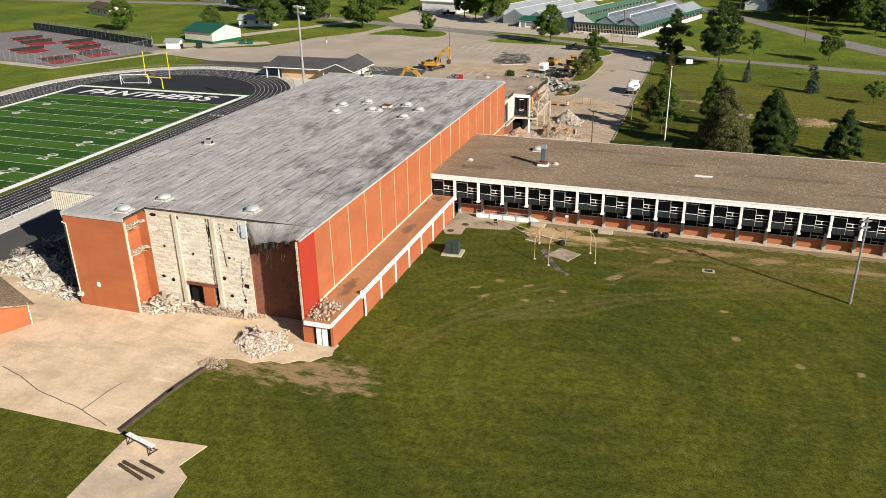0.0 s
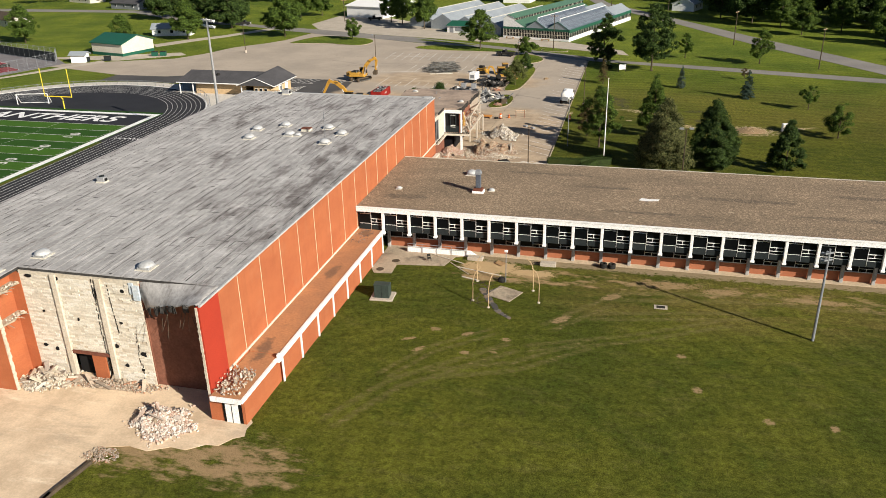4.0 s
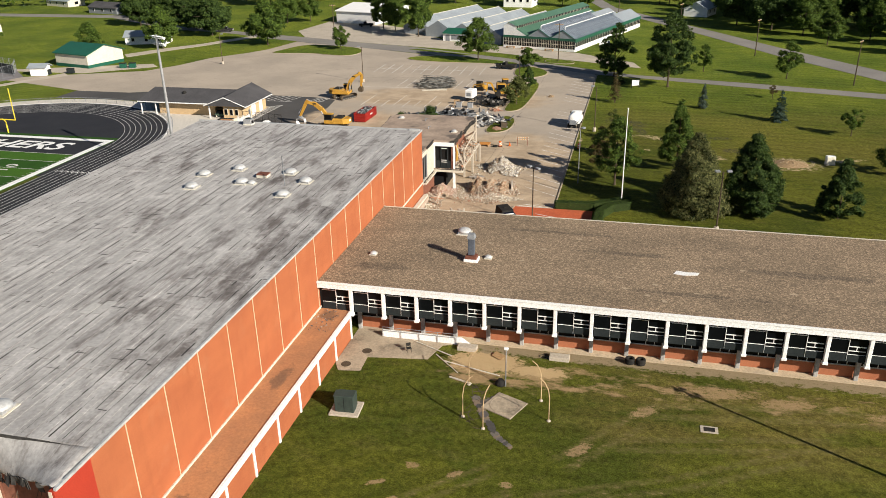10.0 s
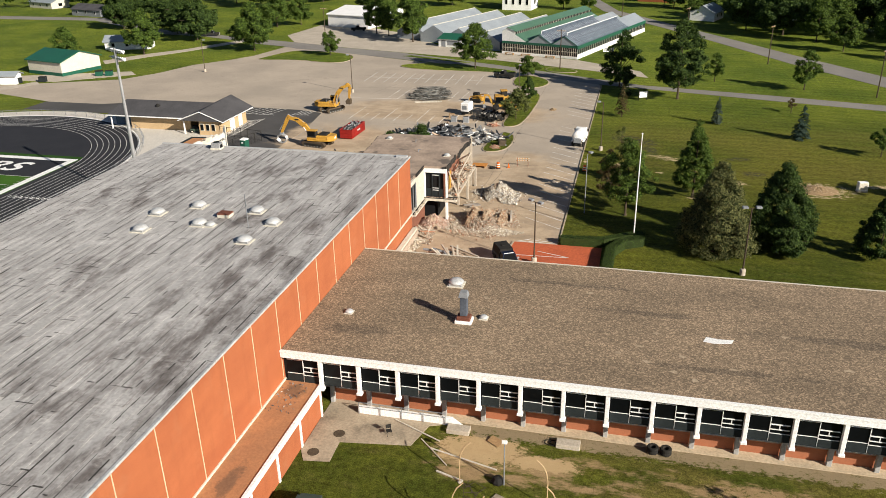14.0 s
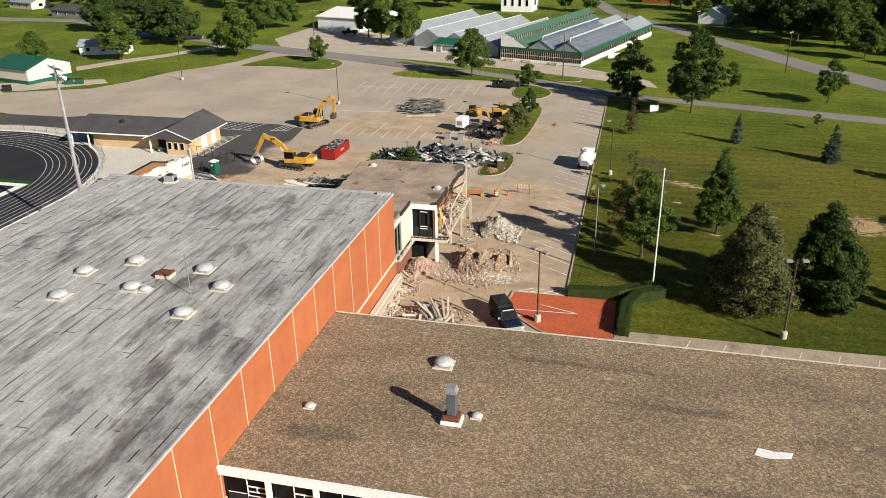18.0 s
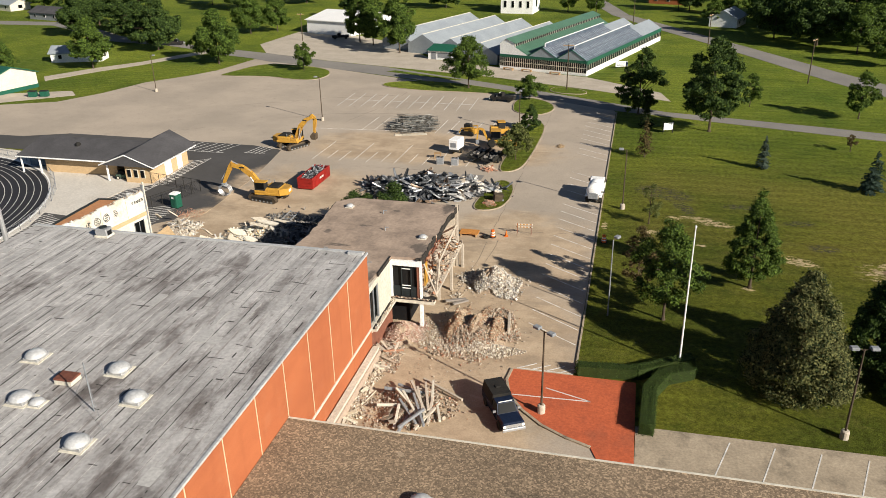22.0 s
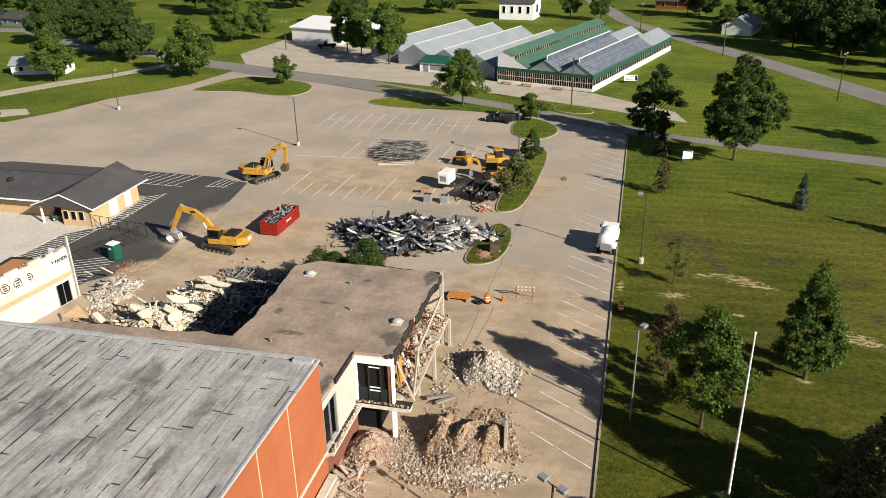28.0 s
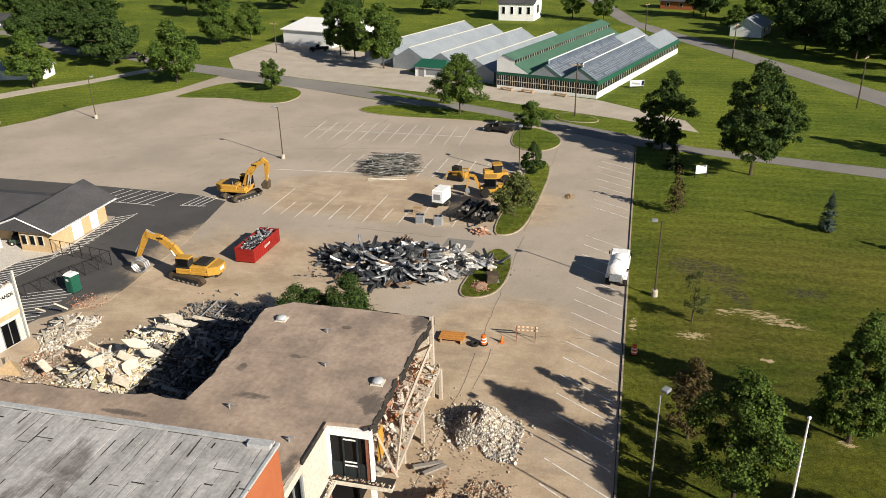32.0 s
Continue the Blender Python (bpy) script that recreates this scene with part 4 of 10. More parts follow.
flat("lodge_apron", [(-106, 101.4), (-91, 101.3), (-83, 104.6), (-63, 104.4), (-43.6, 103.5), (-37.7, 101.8), (-35.6, 87.2), (-35.4, 70.9), (-40.2, 66.2), (-42.5, 59), (-44, 50), (-56.3, 52), (-57.0, 61.8), (-58.5, 67.0), (-53.6, 67.4), (-52.8, 73), (-52.5, 78), (-49, 81.5), (-50, 93.5), (-106, 94)], 0.069, "newasphalt", "freshly sealed dark asphalt apron", "apron")
flat("lodge_terrace", [(-80, 84.9), (-49.8, 84), (-49.4, 81.3), (-52.7, 77.6), (-53.3, 72.8), (-54.1, 66.3), (-58.9, 66.8), (-60, 72), (-65, 78), (-72, 83)], 0.074, "palecon", "pale concrete terrace", "terrace")
flat("wing_walk", [(13.6, 1.25), (128, 1.25), (128, 2.3), (13.6, 2.3)], 0.06, "tanwalk", "dusty tan concrete walk along the wing", "pavement")
flat("corner_slab", [(3.3, 2.3), (3.3, -5.0), (4.0, -6.2), (6.1, -5.9), (6.0, -3.4), (11.8, -2.6), (12.6, 0.2), (13.6, 0.6), (13.6, 2.3)], 0.055, "slab", "stained concrete slab in the corner by the annex", "slab")


# ---- the gymnasium ----
GYM_H = 10.9
rng = random.Random(4)
gym = thing("gymnasium", "long orange brick gymnasium, grey flat roof, south end torn open", "building")
tar = surface("black_seam_tar", (0.03, 0.028, 0.026), (0.07, 0.066, 0.06), 0.85, 1, 4)
roof = part("roof", Mesh().prism([(-0.36, -33.4), (-0.36, 39.7), (-35, 39.7), (-35, -31), (-28, -31), (-28, -37), (-20.3, -37), (-20.3, -33.4), (-8, -33.4)], GYM_H - 0.22, GYM_H - 0.05), tar, gym, "dark tar roof deck")
seams = Mesh()
for k in range(36):
    x, y = -34.6 + k * 0.97, (-30.5 if k < 7 else -36.5 if k < 14 else -33)
    while y < 39:
        n = rng.uniform(0.5, 4)
        if rng.random() < 0.5:
            w = rng.choice((0.012, 0.02, 0.025, 0.03, 0.06))
            d = rng.uniform(-0.06, 0.06)
            seams.add([(x - w, y, GYM_H + 0.012), (x + w, y, GYM_H + 0.012), (x + w * 0.7 + d, min(y + n, 39.4), GYM_H + 0.012), (x - w * 0.7 + d, min(y + n, 39.4), GYM_H + 0.012)], [(0, 1, 2, 3)])
        if rng.random() < 0.1:
            L = rng.uniform(0.3, 1.0)
            seams.box(x + rng.uniform(0, 0.5), y, GYM_H - 0.03, x + L, y + rng.uniform(0.05, 0.12), GYM_H + 0.014)
        y += n
for k in range(430):
    x, y = -34.6 + 0.97 * rng.randrange(0, 36), rng.uniform(-30, 39)
    L, w = rng.uniform(0.2, 1.7), rng.uniform(0.018, 0.05)
    if rng.random() < 0.86:
        seams.box(x - w, y, GYM_H - 0.02, x + w, min(y + L, 39.4), GYM_H + 0.015)
    else:
        seams.box(x, y, GYM_H - 0.02, min(x + L, -0.3), y + w * 1.6, GYM_H + 0.016)
part("roof_seam", seams, tar, roof, "open black membrane seams", kind="stuff")
flaps = Mesh()
for k in range(46):
    x, y = -34.6 + 0.97 * rng.randrange(0, 35), rng.uniform(-31, 36)
    flaps.box(0.03, 0, -0.02, rng.choice((0.4, 0.92, 0.92)), rng.uniform(0.4, 2.6), 0.004, Matrix.Translation((x, y, GYM_H + rng.uniform(0.0, 0.03))) @ Matrix.Rotation(rng.uniform(-0.06, 0.06), 4, "Z"))
part("membrane_patch", flaps, islands("membrane_patches", [(0.42, 0.405, 0.385), (0.38, 0.365, 0.35), (0.46, 0.445, 0.42), (0.40, 0.385, 0.365)], 0.8), roof, "lighter and darker lapped membrane patches", kind="stuff")
part("tower_edge", Mesh().box(-28.12, -37.1, GYM_H - 0.36, -20.2, -36.98, GYM_H + 0.04).box(-28.12, -36.98, GYM_H - 0.36, -28.0, -31, GYM_H + 0.04).box(-35.1, -31.1, GYM_H - 0.3, -28.12, -30.98, GYM_H + 0.04), "spun", roof, "pale metal edge round the stair tower roof")
part("roof_edge", Mesh().box(-0.07, -37, GYM_H - 0.12, 0.1, 39.9, GYM_H + 0.06).box(-35.1, 39.62, GYM_H - 0.4, -0.22, 39.95, GYM_H + 0.1).box(-1.6, 39.2, GYM_H, -0.22, 39.6, GYM_H + 0.25), "spun", roof, "pale metal roof edging")
# the torn south-east corner of the roof hangs down
sag = Mesh()
NX, NY = 10, 8
for j in range(NY + 1):
    for i in range(NX + 1):
        u, v = i / NX, j / NY
        x = -8.6 + 8.5 * u + 1.2 * v * (1 - u)
        y = -33.2 - v * (0.6 + 3.1 * u) + 0.06 * math.sin(i * 2.1) * v
        sag.v.append((x, y, GYM_H - 0.02 - 2.7 * v * (1 - u) ** 1.1 - 0.07 * math.sin(i * 2.3 + j) * v - 0.05 * math.sin(i * 5.1 - 2 * j) * v))
for j in range(NY):
    for i in range(NX):
        a = j * (NX + 1) + i
        sag.f.append([a, a + NX + 1, a + NX + 2, a + 1])
o = part("torn_roof", sag, "membrane", gym, "torn roof membrane hanging over the broken corner", True)
o.modifiers.new("thick", "SOLIDIFY").thickness = 0.08
part("insulation", Mesh().box(-8.5, -33.75, 8.9, -7.9, -33.55, 10.3).box(-8.9, -33.62, 9.4, -8.5, -33.52, 10.5), surface("pale_blue_insulation", (0.42, 0.50, 0.56), (0.55, 0.58, 0.58), 0.8, 2, 5), gym, "pale blue torn insulation board")
rags = Mesh()
for k in range(22):
    u = rng.random()
    x, y, z = -8.6 + 8.5 * u + 1.2 * (1 - u), -33.8 - 3.1 * u, GYM_H - 0.05 - 2.7 * (1 - u) ** 1.1
    rags.box(-rng.uniform(0.05, 0.3), -0.02, -rng.uniform(0.2, 0.8), rng.uniform(0.05, 0.3), 0.02, 0.05, Matrix.Translation((x, y, z)) @ Euler((rng.uniform(-0.3, 0.3), rng.uniform(-0.3, 0.3), rng.uniform(-0.6, 0.2))).to_matrix().to_4x4())
part("torn_edge", rags, tar, gym, "ragged black edge of the hanging membrane", kind="stuff")
east = part("east_wall", B(-0.35, -34.0, 0, 0, 39.8, GYM_H - 0.12), "orange", gym)
for k in range(17):
    y = -34.95 + 4.345 * k
    if y > -34:
        part("joint_strip", B(-0.02, y - 0.04, 3.2, 0.03, y + 0.04, GYM_H - 0.12), "creamjoint", east, "cream vertical joint strip")
part("wall_cap", B(-0.02, -34, 3.0, 0.09, 39.8, 3.22), "pale", east)
part("red_wall", B(-0.35, -37.1, 2.55, 0.012, -34.0, GYM_H - 0.12), "red", gym, "deep red brick end panel")
frayed = Mesh()
for k in range(46):
    z = 0.2 + k * 0.23
    frayed.box(-0.36, -37.1 - rng.uniform(0.01, 0.1), z, -0.14, -37.08, z + 0.22)
part("broken_edge", frayed, "cream", gym, "ragged broken brick edge", kind="stuff")
part("north_wall", B(-35, 39.45, 0, -0.35, 39.8, GYM_H - 0.4), "orange", gym)
part("west_wall", B(-34.5, -31, 0, -34.15, 39.45, GYM_H - 0.4), "tan", gym)
ribs = Mesh().box(-34.9, -31.25, 8.4, -28, -31, GYM_H - 0.4)
for k in range(22):
    ribs.box(-34.9 + k * 0.31, -31.36, 8.4, -34.78 + k * 0.31, -31.25, GYM_H - 0.4)
part("ribbed_soffit", ribs, "pale", gym, "pale ribbed metal fascia")
stair = part("south_wall", B(-28, -37, 0, -20.3, -36.65, GYM_H - 0.4), "orange", gym, "orange brick stair tower wall")
part("tower_side", B(-28, -36.65, 0, -27.65, -31, GYM_H - 0.4), "orange", gym)
part("tower_side", B(-21.7, -36.65, 0, -21.4, -33.5, GYM_H - 0.4), "orange", gym)
part("meter_box", Mesh().cbox(-25.2, -37.12, 2.6, -24.8, -37, 3.1, 0.03), "white", stair)
part("drain_pipe", Mesh().rod((-27.7, -37.1, 9.6), (-27.7, -37.1, 1.6), 0.07).rod((-27.7, -37.1, 9.6), (-28.2, -37.1, 9.75), 0.07).box(-27.9, -37.4, 1.2, -27.3, -37.05, 1.6), "pale", stair, "pale downpipe")
ragged = Mesh()
for k in range(40):
    z = k * 0.26
    ragged.box(-20.32, -36.98, z, -20.3 + rng.uniform(0.02, 0.16), -36.66, z + 0.25)
part("tower_back", B(-21.5, -33.55, 0, -20.25, -33.25, 10.4), "orange", gym, "bared orange inner brick wall")
part("broken_edge", ragged, "cream", gym, "ragged cream broken edge", kind="stuff")
for z in (6.3, 9.3):
    part("torn_floor", Mesh().prism([(-21.4, -36.6), (-20.5, -36.4), (-20.3 + 0.1 * math.sin(z), -35.2), (-20.7, -34.3), (-20.4, -33.5), (-21.4, -33.5)], z, z + 0.16), "slab", gym, "broken landing slab")
    bits = Mesh()
    for k in range(26):
        bits.chunk((rng.uniform(-21.2, -20.4), rng.uniform(-36.3, -33.7), z + 0.2), rng.uniform(0.08, 0.3), rng, 0.6)
    for k in range(4):
        y = rng.uniform(-36.2, -33.9)
        bits.rod((-21.3, y, z + 0.1), (-20.1 + rng.uniform(0, 0.5), y + rng.uniform(-0.4, 0.4), z - rng.uniform(-0.3, 0.7)), 0.035, n=4)
    part("landing_debris", bits, "palerubble", gym, "debris and bent bars on the landing", kind="stuff")
# the bared block wall
bw = part("block_wall", Mesh().box(-20.3, -33.5, 0, -16.4, -33.2, 10.66).box(-16.4, -33.5, 2.75, -12.1, -33.2, 10.66).box(-12.1, -33.5, 0, -8.0, -33.2, 10.66).box(-14.2, -33.45, 0, -12.9, -33.15, 2.6), "cream", gym, "bared cream concrete block wall")
for x in (-16.6, -12.0):
    part("pilaster", Mesh().cbox(x - 0.3, -33.72, 0, x + 0.3, -33.5, 10.6, 0.05), "cream", bw)
part("pier", B(-14.3, -33.62, 0, -12.9, -33.46, 2.5), "orange", bw, "orange brick pier")
part("lintel", B(-16.5, -33.66, 2.55, -12.0, -33.49, 2.85), "rust", bw, "rusty steel lintel")
courses = Mesh()
for k in range(50):
    z = 0.15 + k * 0.203
    x = -20.2
    while x < -8.1:
        w = rng.choice((0.4, 0.4, 0.8, 1.2))
        if not (z < 2.9 and -16.6 < x + w and x < -11.9) and rng.random() < 0.8:
            courses.box(x, -33.505 - rng.choice((0.004, 0.008, 0.012, 0.016, 0.06)), z, min(x + w - 0.02, -8.02), -33.49, z + 0.18)
        x += w
part("block", courses, islands("block_courses", [(0.62, 0.565, 0.465), (0.66, 0.61, 0.51), (0.55, 0.50, 0.41), (0.63, 0.58, 0.48), (0.70, 0.66, 0.57)]), bw, "uneven courses of cream blocks", kind="stuff")
for x, z, w, h in ((-19.6, 10.0, 0.9, 0.5), (-16.6, 10.0, 0.7, 0.5), (-19.4, 2.9, 0.6, 0.4), (-18.2, 2.5, 0.5, 0.6), (-9.0, 3.0, 0.8, 0.7), (-11.6, 3.6, 0.5, 0.6), (-10.9, 1.7, 0.5, 0.4), (-9.3, 1.4, 0.4, 0.5), (-15.0, 6.0, 0.25, 0.5), (-18.6, 6.6, 0.35, 0.3), (-10.6, 6.2, 0.4, 0.3), (-9.9, 9.4, 0.5, 0.5), (-12.6, 8.6, 0.15, 1.4)):
    hg = random.Random(int(x * 10))
    w, h = w * 0.72, h * 0.72
    rim = [(x + w * (0.5 + 0.62 * math.cos(a_ * 0.785) * hg.uniform(0.55, 1.15)), z + h * (0.5 + 0.62 * math.sin(a_ * 0.785) * hg.uniform(0.55, 1.15))) for a_ in range(8)]
    # a black plate on the face stands for the hole's unlit depth
    part("hole", Mesh().prism(rim, 33.4, 33.58, Matrix.Rotation(radians(90), 4, "X")), "black", bw, "ragged broken hole")
for x, z0, z1, s in ((-12.7, 1.0, 10.0, 0.16), (-9.2, 0.6, 5.0, 0.22), (-10.9, 5.2, 9.8, 0.1)):
    ck, z, xx = Mesh(), z0, x
    while z < z1:
        n, w = rng.uniform(0.2, 0.5), rng.uniform(0.01, 0.03)
        ck.box(xx - w, -33.56, z, xx + w, -33.5, z + n)
        xx, z = xx + rng.uniform(-0.5, 0.5) * s, z + n
    part("crack", ck, "black", bw, "jagged dark crack", kind="stuff")
# black sheets stand for the unlit inside behind the openings
part("dark_interior", Mesh().box(-16.4, -32.9, 0, -12.1, -32.7, 2.75).box(-20.2, -31, 0, -8, -30.7, GYM_H - 0.5), "black", gym)
part("inner_wall", Mesh().box(-8.2, -33.4, 0, -7.9, -30.5, 10.4).box(-7.9, -33.3, 0, -0.4, -33.0, 10.66), "umber", gym, "dark red inner wall behind the torn corner")
shreds = Mesh()
for k in range(8):
    x = rng.uniform(-4, -0.6)
    z = 9.8 - (0.35 * abs(x)) * 0.5
    shreds.rod((x, -36.2 + rng.uniform(-0.6, 1.5), z), (x + rng.uniform(-0.5, 0.5), -36.4, z - rng.uniform(0.5, 2.0)), 0.02, n=5)
part("hanging_shreds", shreds, "bark", gym, "hanging wires and laths", kind="stuff")


# ---- the annex ----
annex = thing("annex", "low orange brick annex with a rust-coloured flat roof", "building", group="school buildings")
aw = part("wall", Mesh().box(0.04, -30.2, 0, 3.25, -0.02, 2.75).box(0.04, -36.0, 0, 3.0, -30.2, 2.5), "orange", annex)
part("roof", Mesh().box(0.05, -30.2, 2.75, 3.2, -0.03, 3.02).box(0.05, -37.6, 2.5, 3.05, -30.2, 2.72), "rustroof", annex, "rust-coloured gravel roof")
part("roof_cap", Mesh().box(3.2, -30.5, 2.66, 3.45, -0.02, 3.12).box(3.06, -30.9, 2.3, 3.3, -30.5, 3.12).box(2.9, -37.75, 2.42, 3.12, -30.9, 2.74).box(0.1, -37.75, 2.3, 2.9, -37.6, 2.74), "white", annex, "white metal roof capping")
for k in range(8):
    y = -30.3 + 4.27 * k
    part("pilaster", B(3.25, y - 0.11, 0, 3.36, y + 0.11, 2.66), "white", aw, "white pilaster")
part("entrance_stub", B(-0.35, -37.2, 0, 0.9, -36.5, 2.45), "orange", annex, "orange brick stub beside the entrance")
door = part("entrance", Mesh().box(1.15, -37.3, 0, 2.35, -37.18, 2.15), "white", annex, "pale grey metal double door")
part("leaf_gap", B(1.73, -37.33, 0.05, 1.77, -37.29, 2.1), "black", door)
part("side_light", B(2.38, -37.28, 0, 2.7, -37.2, 2.15), "glass", annex)
part("side_light", B(0.92, -37.28, 0, 1.12, -37.2, 2.15), "glass", annex)
part("corner_wall", B(2.72, -37.3, 0, 3.0, -36.0, 2.5), "orange", annex)
heapdust = Mesh()
for k in range(260):
    heapdust.chunk((rng.uniform(0.2, 2.6), rng.uniform(-37.3, -33.6), 2.78 + rng.uniform(0, 0.25) * (1 if k < 60 else 3)), rng.uniform(0.08, 0.26), rng, 0.7)
part("fallen_brick", heapdust, "palerubble", annex, "fallen masonry on the roof", kind="stuff")
leaves = Mesh()
for k in range(60):
    leaves.chunk((rng.uniform(0.2, 2.6), rng.uniform(-4.5, -0.4), 3.03), rng.uniform(0.08, 0.25), rng, 0.3)
part("debris", leaves, "darkrubble", annex, "dark scattered debris", kind="stuff")


# ---- the classroom wing ----
wing = thing("classroom_wing", "long classroom wing with gravel roof and dark window bays", "building", group="school buildings")
X1 = 128
wr = part("roof", B(0.04, -0.25, 5.6, X1, 21.35, 6.1), "gravel", wing, "brown gravel roof")
part("fascia", Mesh().box(0.04, -0.45, 5.5, X1, -0.25, 6.16).box(0.04, -0.52, 6.02, X1, -0.45, 6.18), "white", wing, "white front fascia")
part("back_edge", B(0.04, 21.35, 5.7, X1, 21.5, 6.14), "pale", wing)
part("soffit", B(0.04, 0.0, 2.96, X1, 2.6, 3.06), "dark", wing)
# black here and on lower_wall paints in unlit rooms behind the windows
part("upper_wall", B(0.04, 0.12, 3.06, X1, 0.3, 5.6), "black", wing, "black bay backing for the unlit rooms")
part("brick_wall", B(3.3, 2.3, 0, X1, 2.6, 1.27), "kneebrick", wing, "low orange brick wall under the windows")
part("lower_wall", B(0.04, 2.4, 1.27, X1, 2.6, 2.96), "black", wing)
part("back_wall", B(0.04, 20.9, 0, X1, 21.2, 5.6), "orange", wing)
part("end_wall", B(X1 - 0.3, 0, 0, X1, 20.9, 5.6), "orange", wing)
col = leg = None
for k in range(37):
    x = 3.44 + 3.36 * k - 0.0
    if x > X1 - 1:
        break
    if col is None:
        col = part("column", Mesh().cbox(-0.17, -0.38, 2.82, 0.17, -0.02, 5.5, 0.04).cbox(-0.24, -0.45, 2.64, 0.24, 0.04, 2.86, 0.04), "white", wing, "white painted column")
        leg = part("lower_column", Mesh().cbox(-0.19, 1.75, 0, 0.19, 2.1, 2.96, 0.03), "paintgrey", wing, "grey concrete lower column")
        col.matrix_basis = leg.matrix_basis = pose(x, 0, 0)
    else:
        again(col, "column", wing, pose(x, 0, 0)), again(leg, "lower_column", wing, pose(x, 0, 0))
W = {}
for k in range(-1, 37):
    x = 3.44 + 3.36 * k
    if x > X1 - 4:
        break
    alt = k % 2
    m = pose(x, 0, 0)
    spec = [("window_pane", B(0.28, 0.06, 3.72, 3.12, 0.1, 5.45), "glass", ""),
            ("spandrel", Mesh().box(0.22, 0.02, 3.0, 1.68, 0.1, 3.78).box(1.74, -0.04, 2.98, 3.16, 0.1, 3.66), "dark", "dark green-grey spandrel panel"),
            ("window_frame", Mesh().box(0.24, 0.0, 3.78, 1.7, 0.07, 3.81).box(1.72, 0.0, 3.66, 3.16, 0.07, 3.69).box(1.69, -0.02, 3.0, 1.73, 0.08, 5.5).box(0.9, 0, 5.1, 0.95, 0.07, 5.45).box(0.26, 0, 5.08, 1.66, 0.07, 5.13).box(1.76, 0, 4.42, 3.1, 0.07, 4.5).box(1.76, 0, 4.0, 3.1, 0.07, 4.06).box(2.36, 0, 4.06, 2.42, 0.07, 4.42), "white", "white aluminium window frame"),
            ("lower_window", Mesh().box(0.2, 2.3, 1.3, 3.2, 2.37, 2.9), "glass", ""),
            ("lower_frame", Mesh().box(0.2, 2.24, 1.3, 3.2, 2.3, 1.34).box(1.75, 2.24, 1.72, 3.2, 2.3, 1.76).box(1.7, 2.24, 1.3, 1.75, 2.3, 2.9).box(2.5, 2.24, 1.3, 2.55, 2.3, 1.72), "white", ""),
            ("sill", B(0.2, 2.2, 1.25, 3.2, 2.32, 1.3), "concrete", "")]
    for n, mesh, mat, lab in spec:
        if n not in W:
            W[n] = part(n, mesh, mat, wing, lab)
            W[n].matrix_basis = m
        else:
            again(W[n], n, wing, m)
# things on the wing's roof
vent = thing("roof_chimney", "dark sheet metal roof chimney with a hooded top", "chimney", (14.0, 7.7, 6.1))
part("curb", Mesh().cbox(-0.75, -0.6, 0, 0.75, 0.6, 0.28, 0.04), "white", vent, "white curb")
part("base", Mesh().cbox(-0.6, -0.48, 0.28, 0.6, 0.48, 0.6, 0.04), "rust", vent, "rusty base")
part("shaft", Mesh().cbox(-0.32, -0.3, 0.7, 0.32, 0.3, 2.5, 0.03), surface("weathered_flue", (0.10, 0.115, 0.14), (0.07, 0.08, 0.10), 0.6, 1, 5), vent)
part("hood", Mesh().add([(-0.42, -0.4, 2.5), (0.42, -0.4, 2.5), (0.42, 0.4, 2.5), (-0.42, 0.4, 2.5), (-0.3, -0.3, 3.0), (0.3, -0.3, 3.0), (0.3, 0.3, 3.0), (-0.3, 0.3, 3.0)], [(3, 2, 1, 0), (4, 5, 6, 7), (0, 1, 5, 4), (1, 2, 6, 5), (2, 3, 7, 6), (3, 0, 4, 7)]), "grey", vent)


def dome(x, y, z, r, label, group):
    d = thing("roof_vent", label, "vent", (x, y, z), group=group)
    part("flange", Mesh().cbox(-r * 1.12, -r * 1.12, 0, r * 1.12, r * 1.12, 0.05, 0.015), "pale", d, "pale flashing plate")
    part("curb", Mesh().cbox(-r * 0.88, -r * 0.88, 0.05, r * 0.88, r * 0.88, r * 0.36, 0.03), "steel", d)
    part("cap", Mesh().turn([(r, r * 0.3), (r * 1.06, r * 0.42), (r * 0.98, r * 0.55), (r * 0.8, r * 0.74), (r * 0.45, r * 0.88), (r * 0.1, r * 0.93)], 18), "spun", d, "spun aluminium cap", True)
    return d


first = dome(-19.5, 10.8, GYM_H, 0.7, "white spun aluminium dome vent on the gymnasium roof", "gymnasium roof vents")
for x, y in ((-20.4, 15.3), (-14.5, 13.4), (-17.2, 18.1), (-7.9, 10.2), (-7.2, 15.0), (-10.3, 17.8), (-21.7, -34.9), (-19.8, -30.7), (-8.5, -31.2)):
    copy_thing(first, pose(x, y, GYM_H))
dome(-13.2, 13.3, GYM_H, 0.45, "small round metal vent on the gymnasium roof", "gymnasium roof vents")
dome(11.7, 14.8, 6.1, 0.72, "pale round vent on the gravel roof", "wing roof vents")
v = dome(3.4, 7.2, 6.1, 0.36, "small mushroom vent on the gravel roof", "wing roof vents")
copy_thing(v, pose(15.6, 8.6, 6.1))
hatch = thing("roof_hatch", "rusty red roof hatch on the membrane", "hatch", (-13.0, 16.0, GYM_H))
part("curb", Mesh().cbox(-0.68, -0.52, 0, 0.68, 0.52, 0.34, 0.03), "pale", hatch)
part("lid", Mesh().cbox(-0.7, -0.54, 0.34, 0.7, 0.54, 0.46, 0.04), "rust", hatch)
mast = thing("antenna_mast", "thin roof antenna mast with guy wires", "antenna", (-9.1, 13.4, GYM_H))
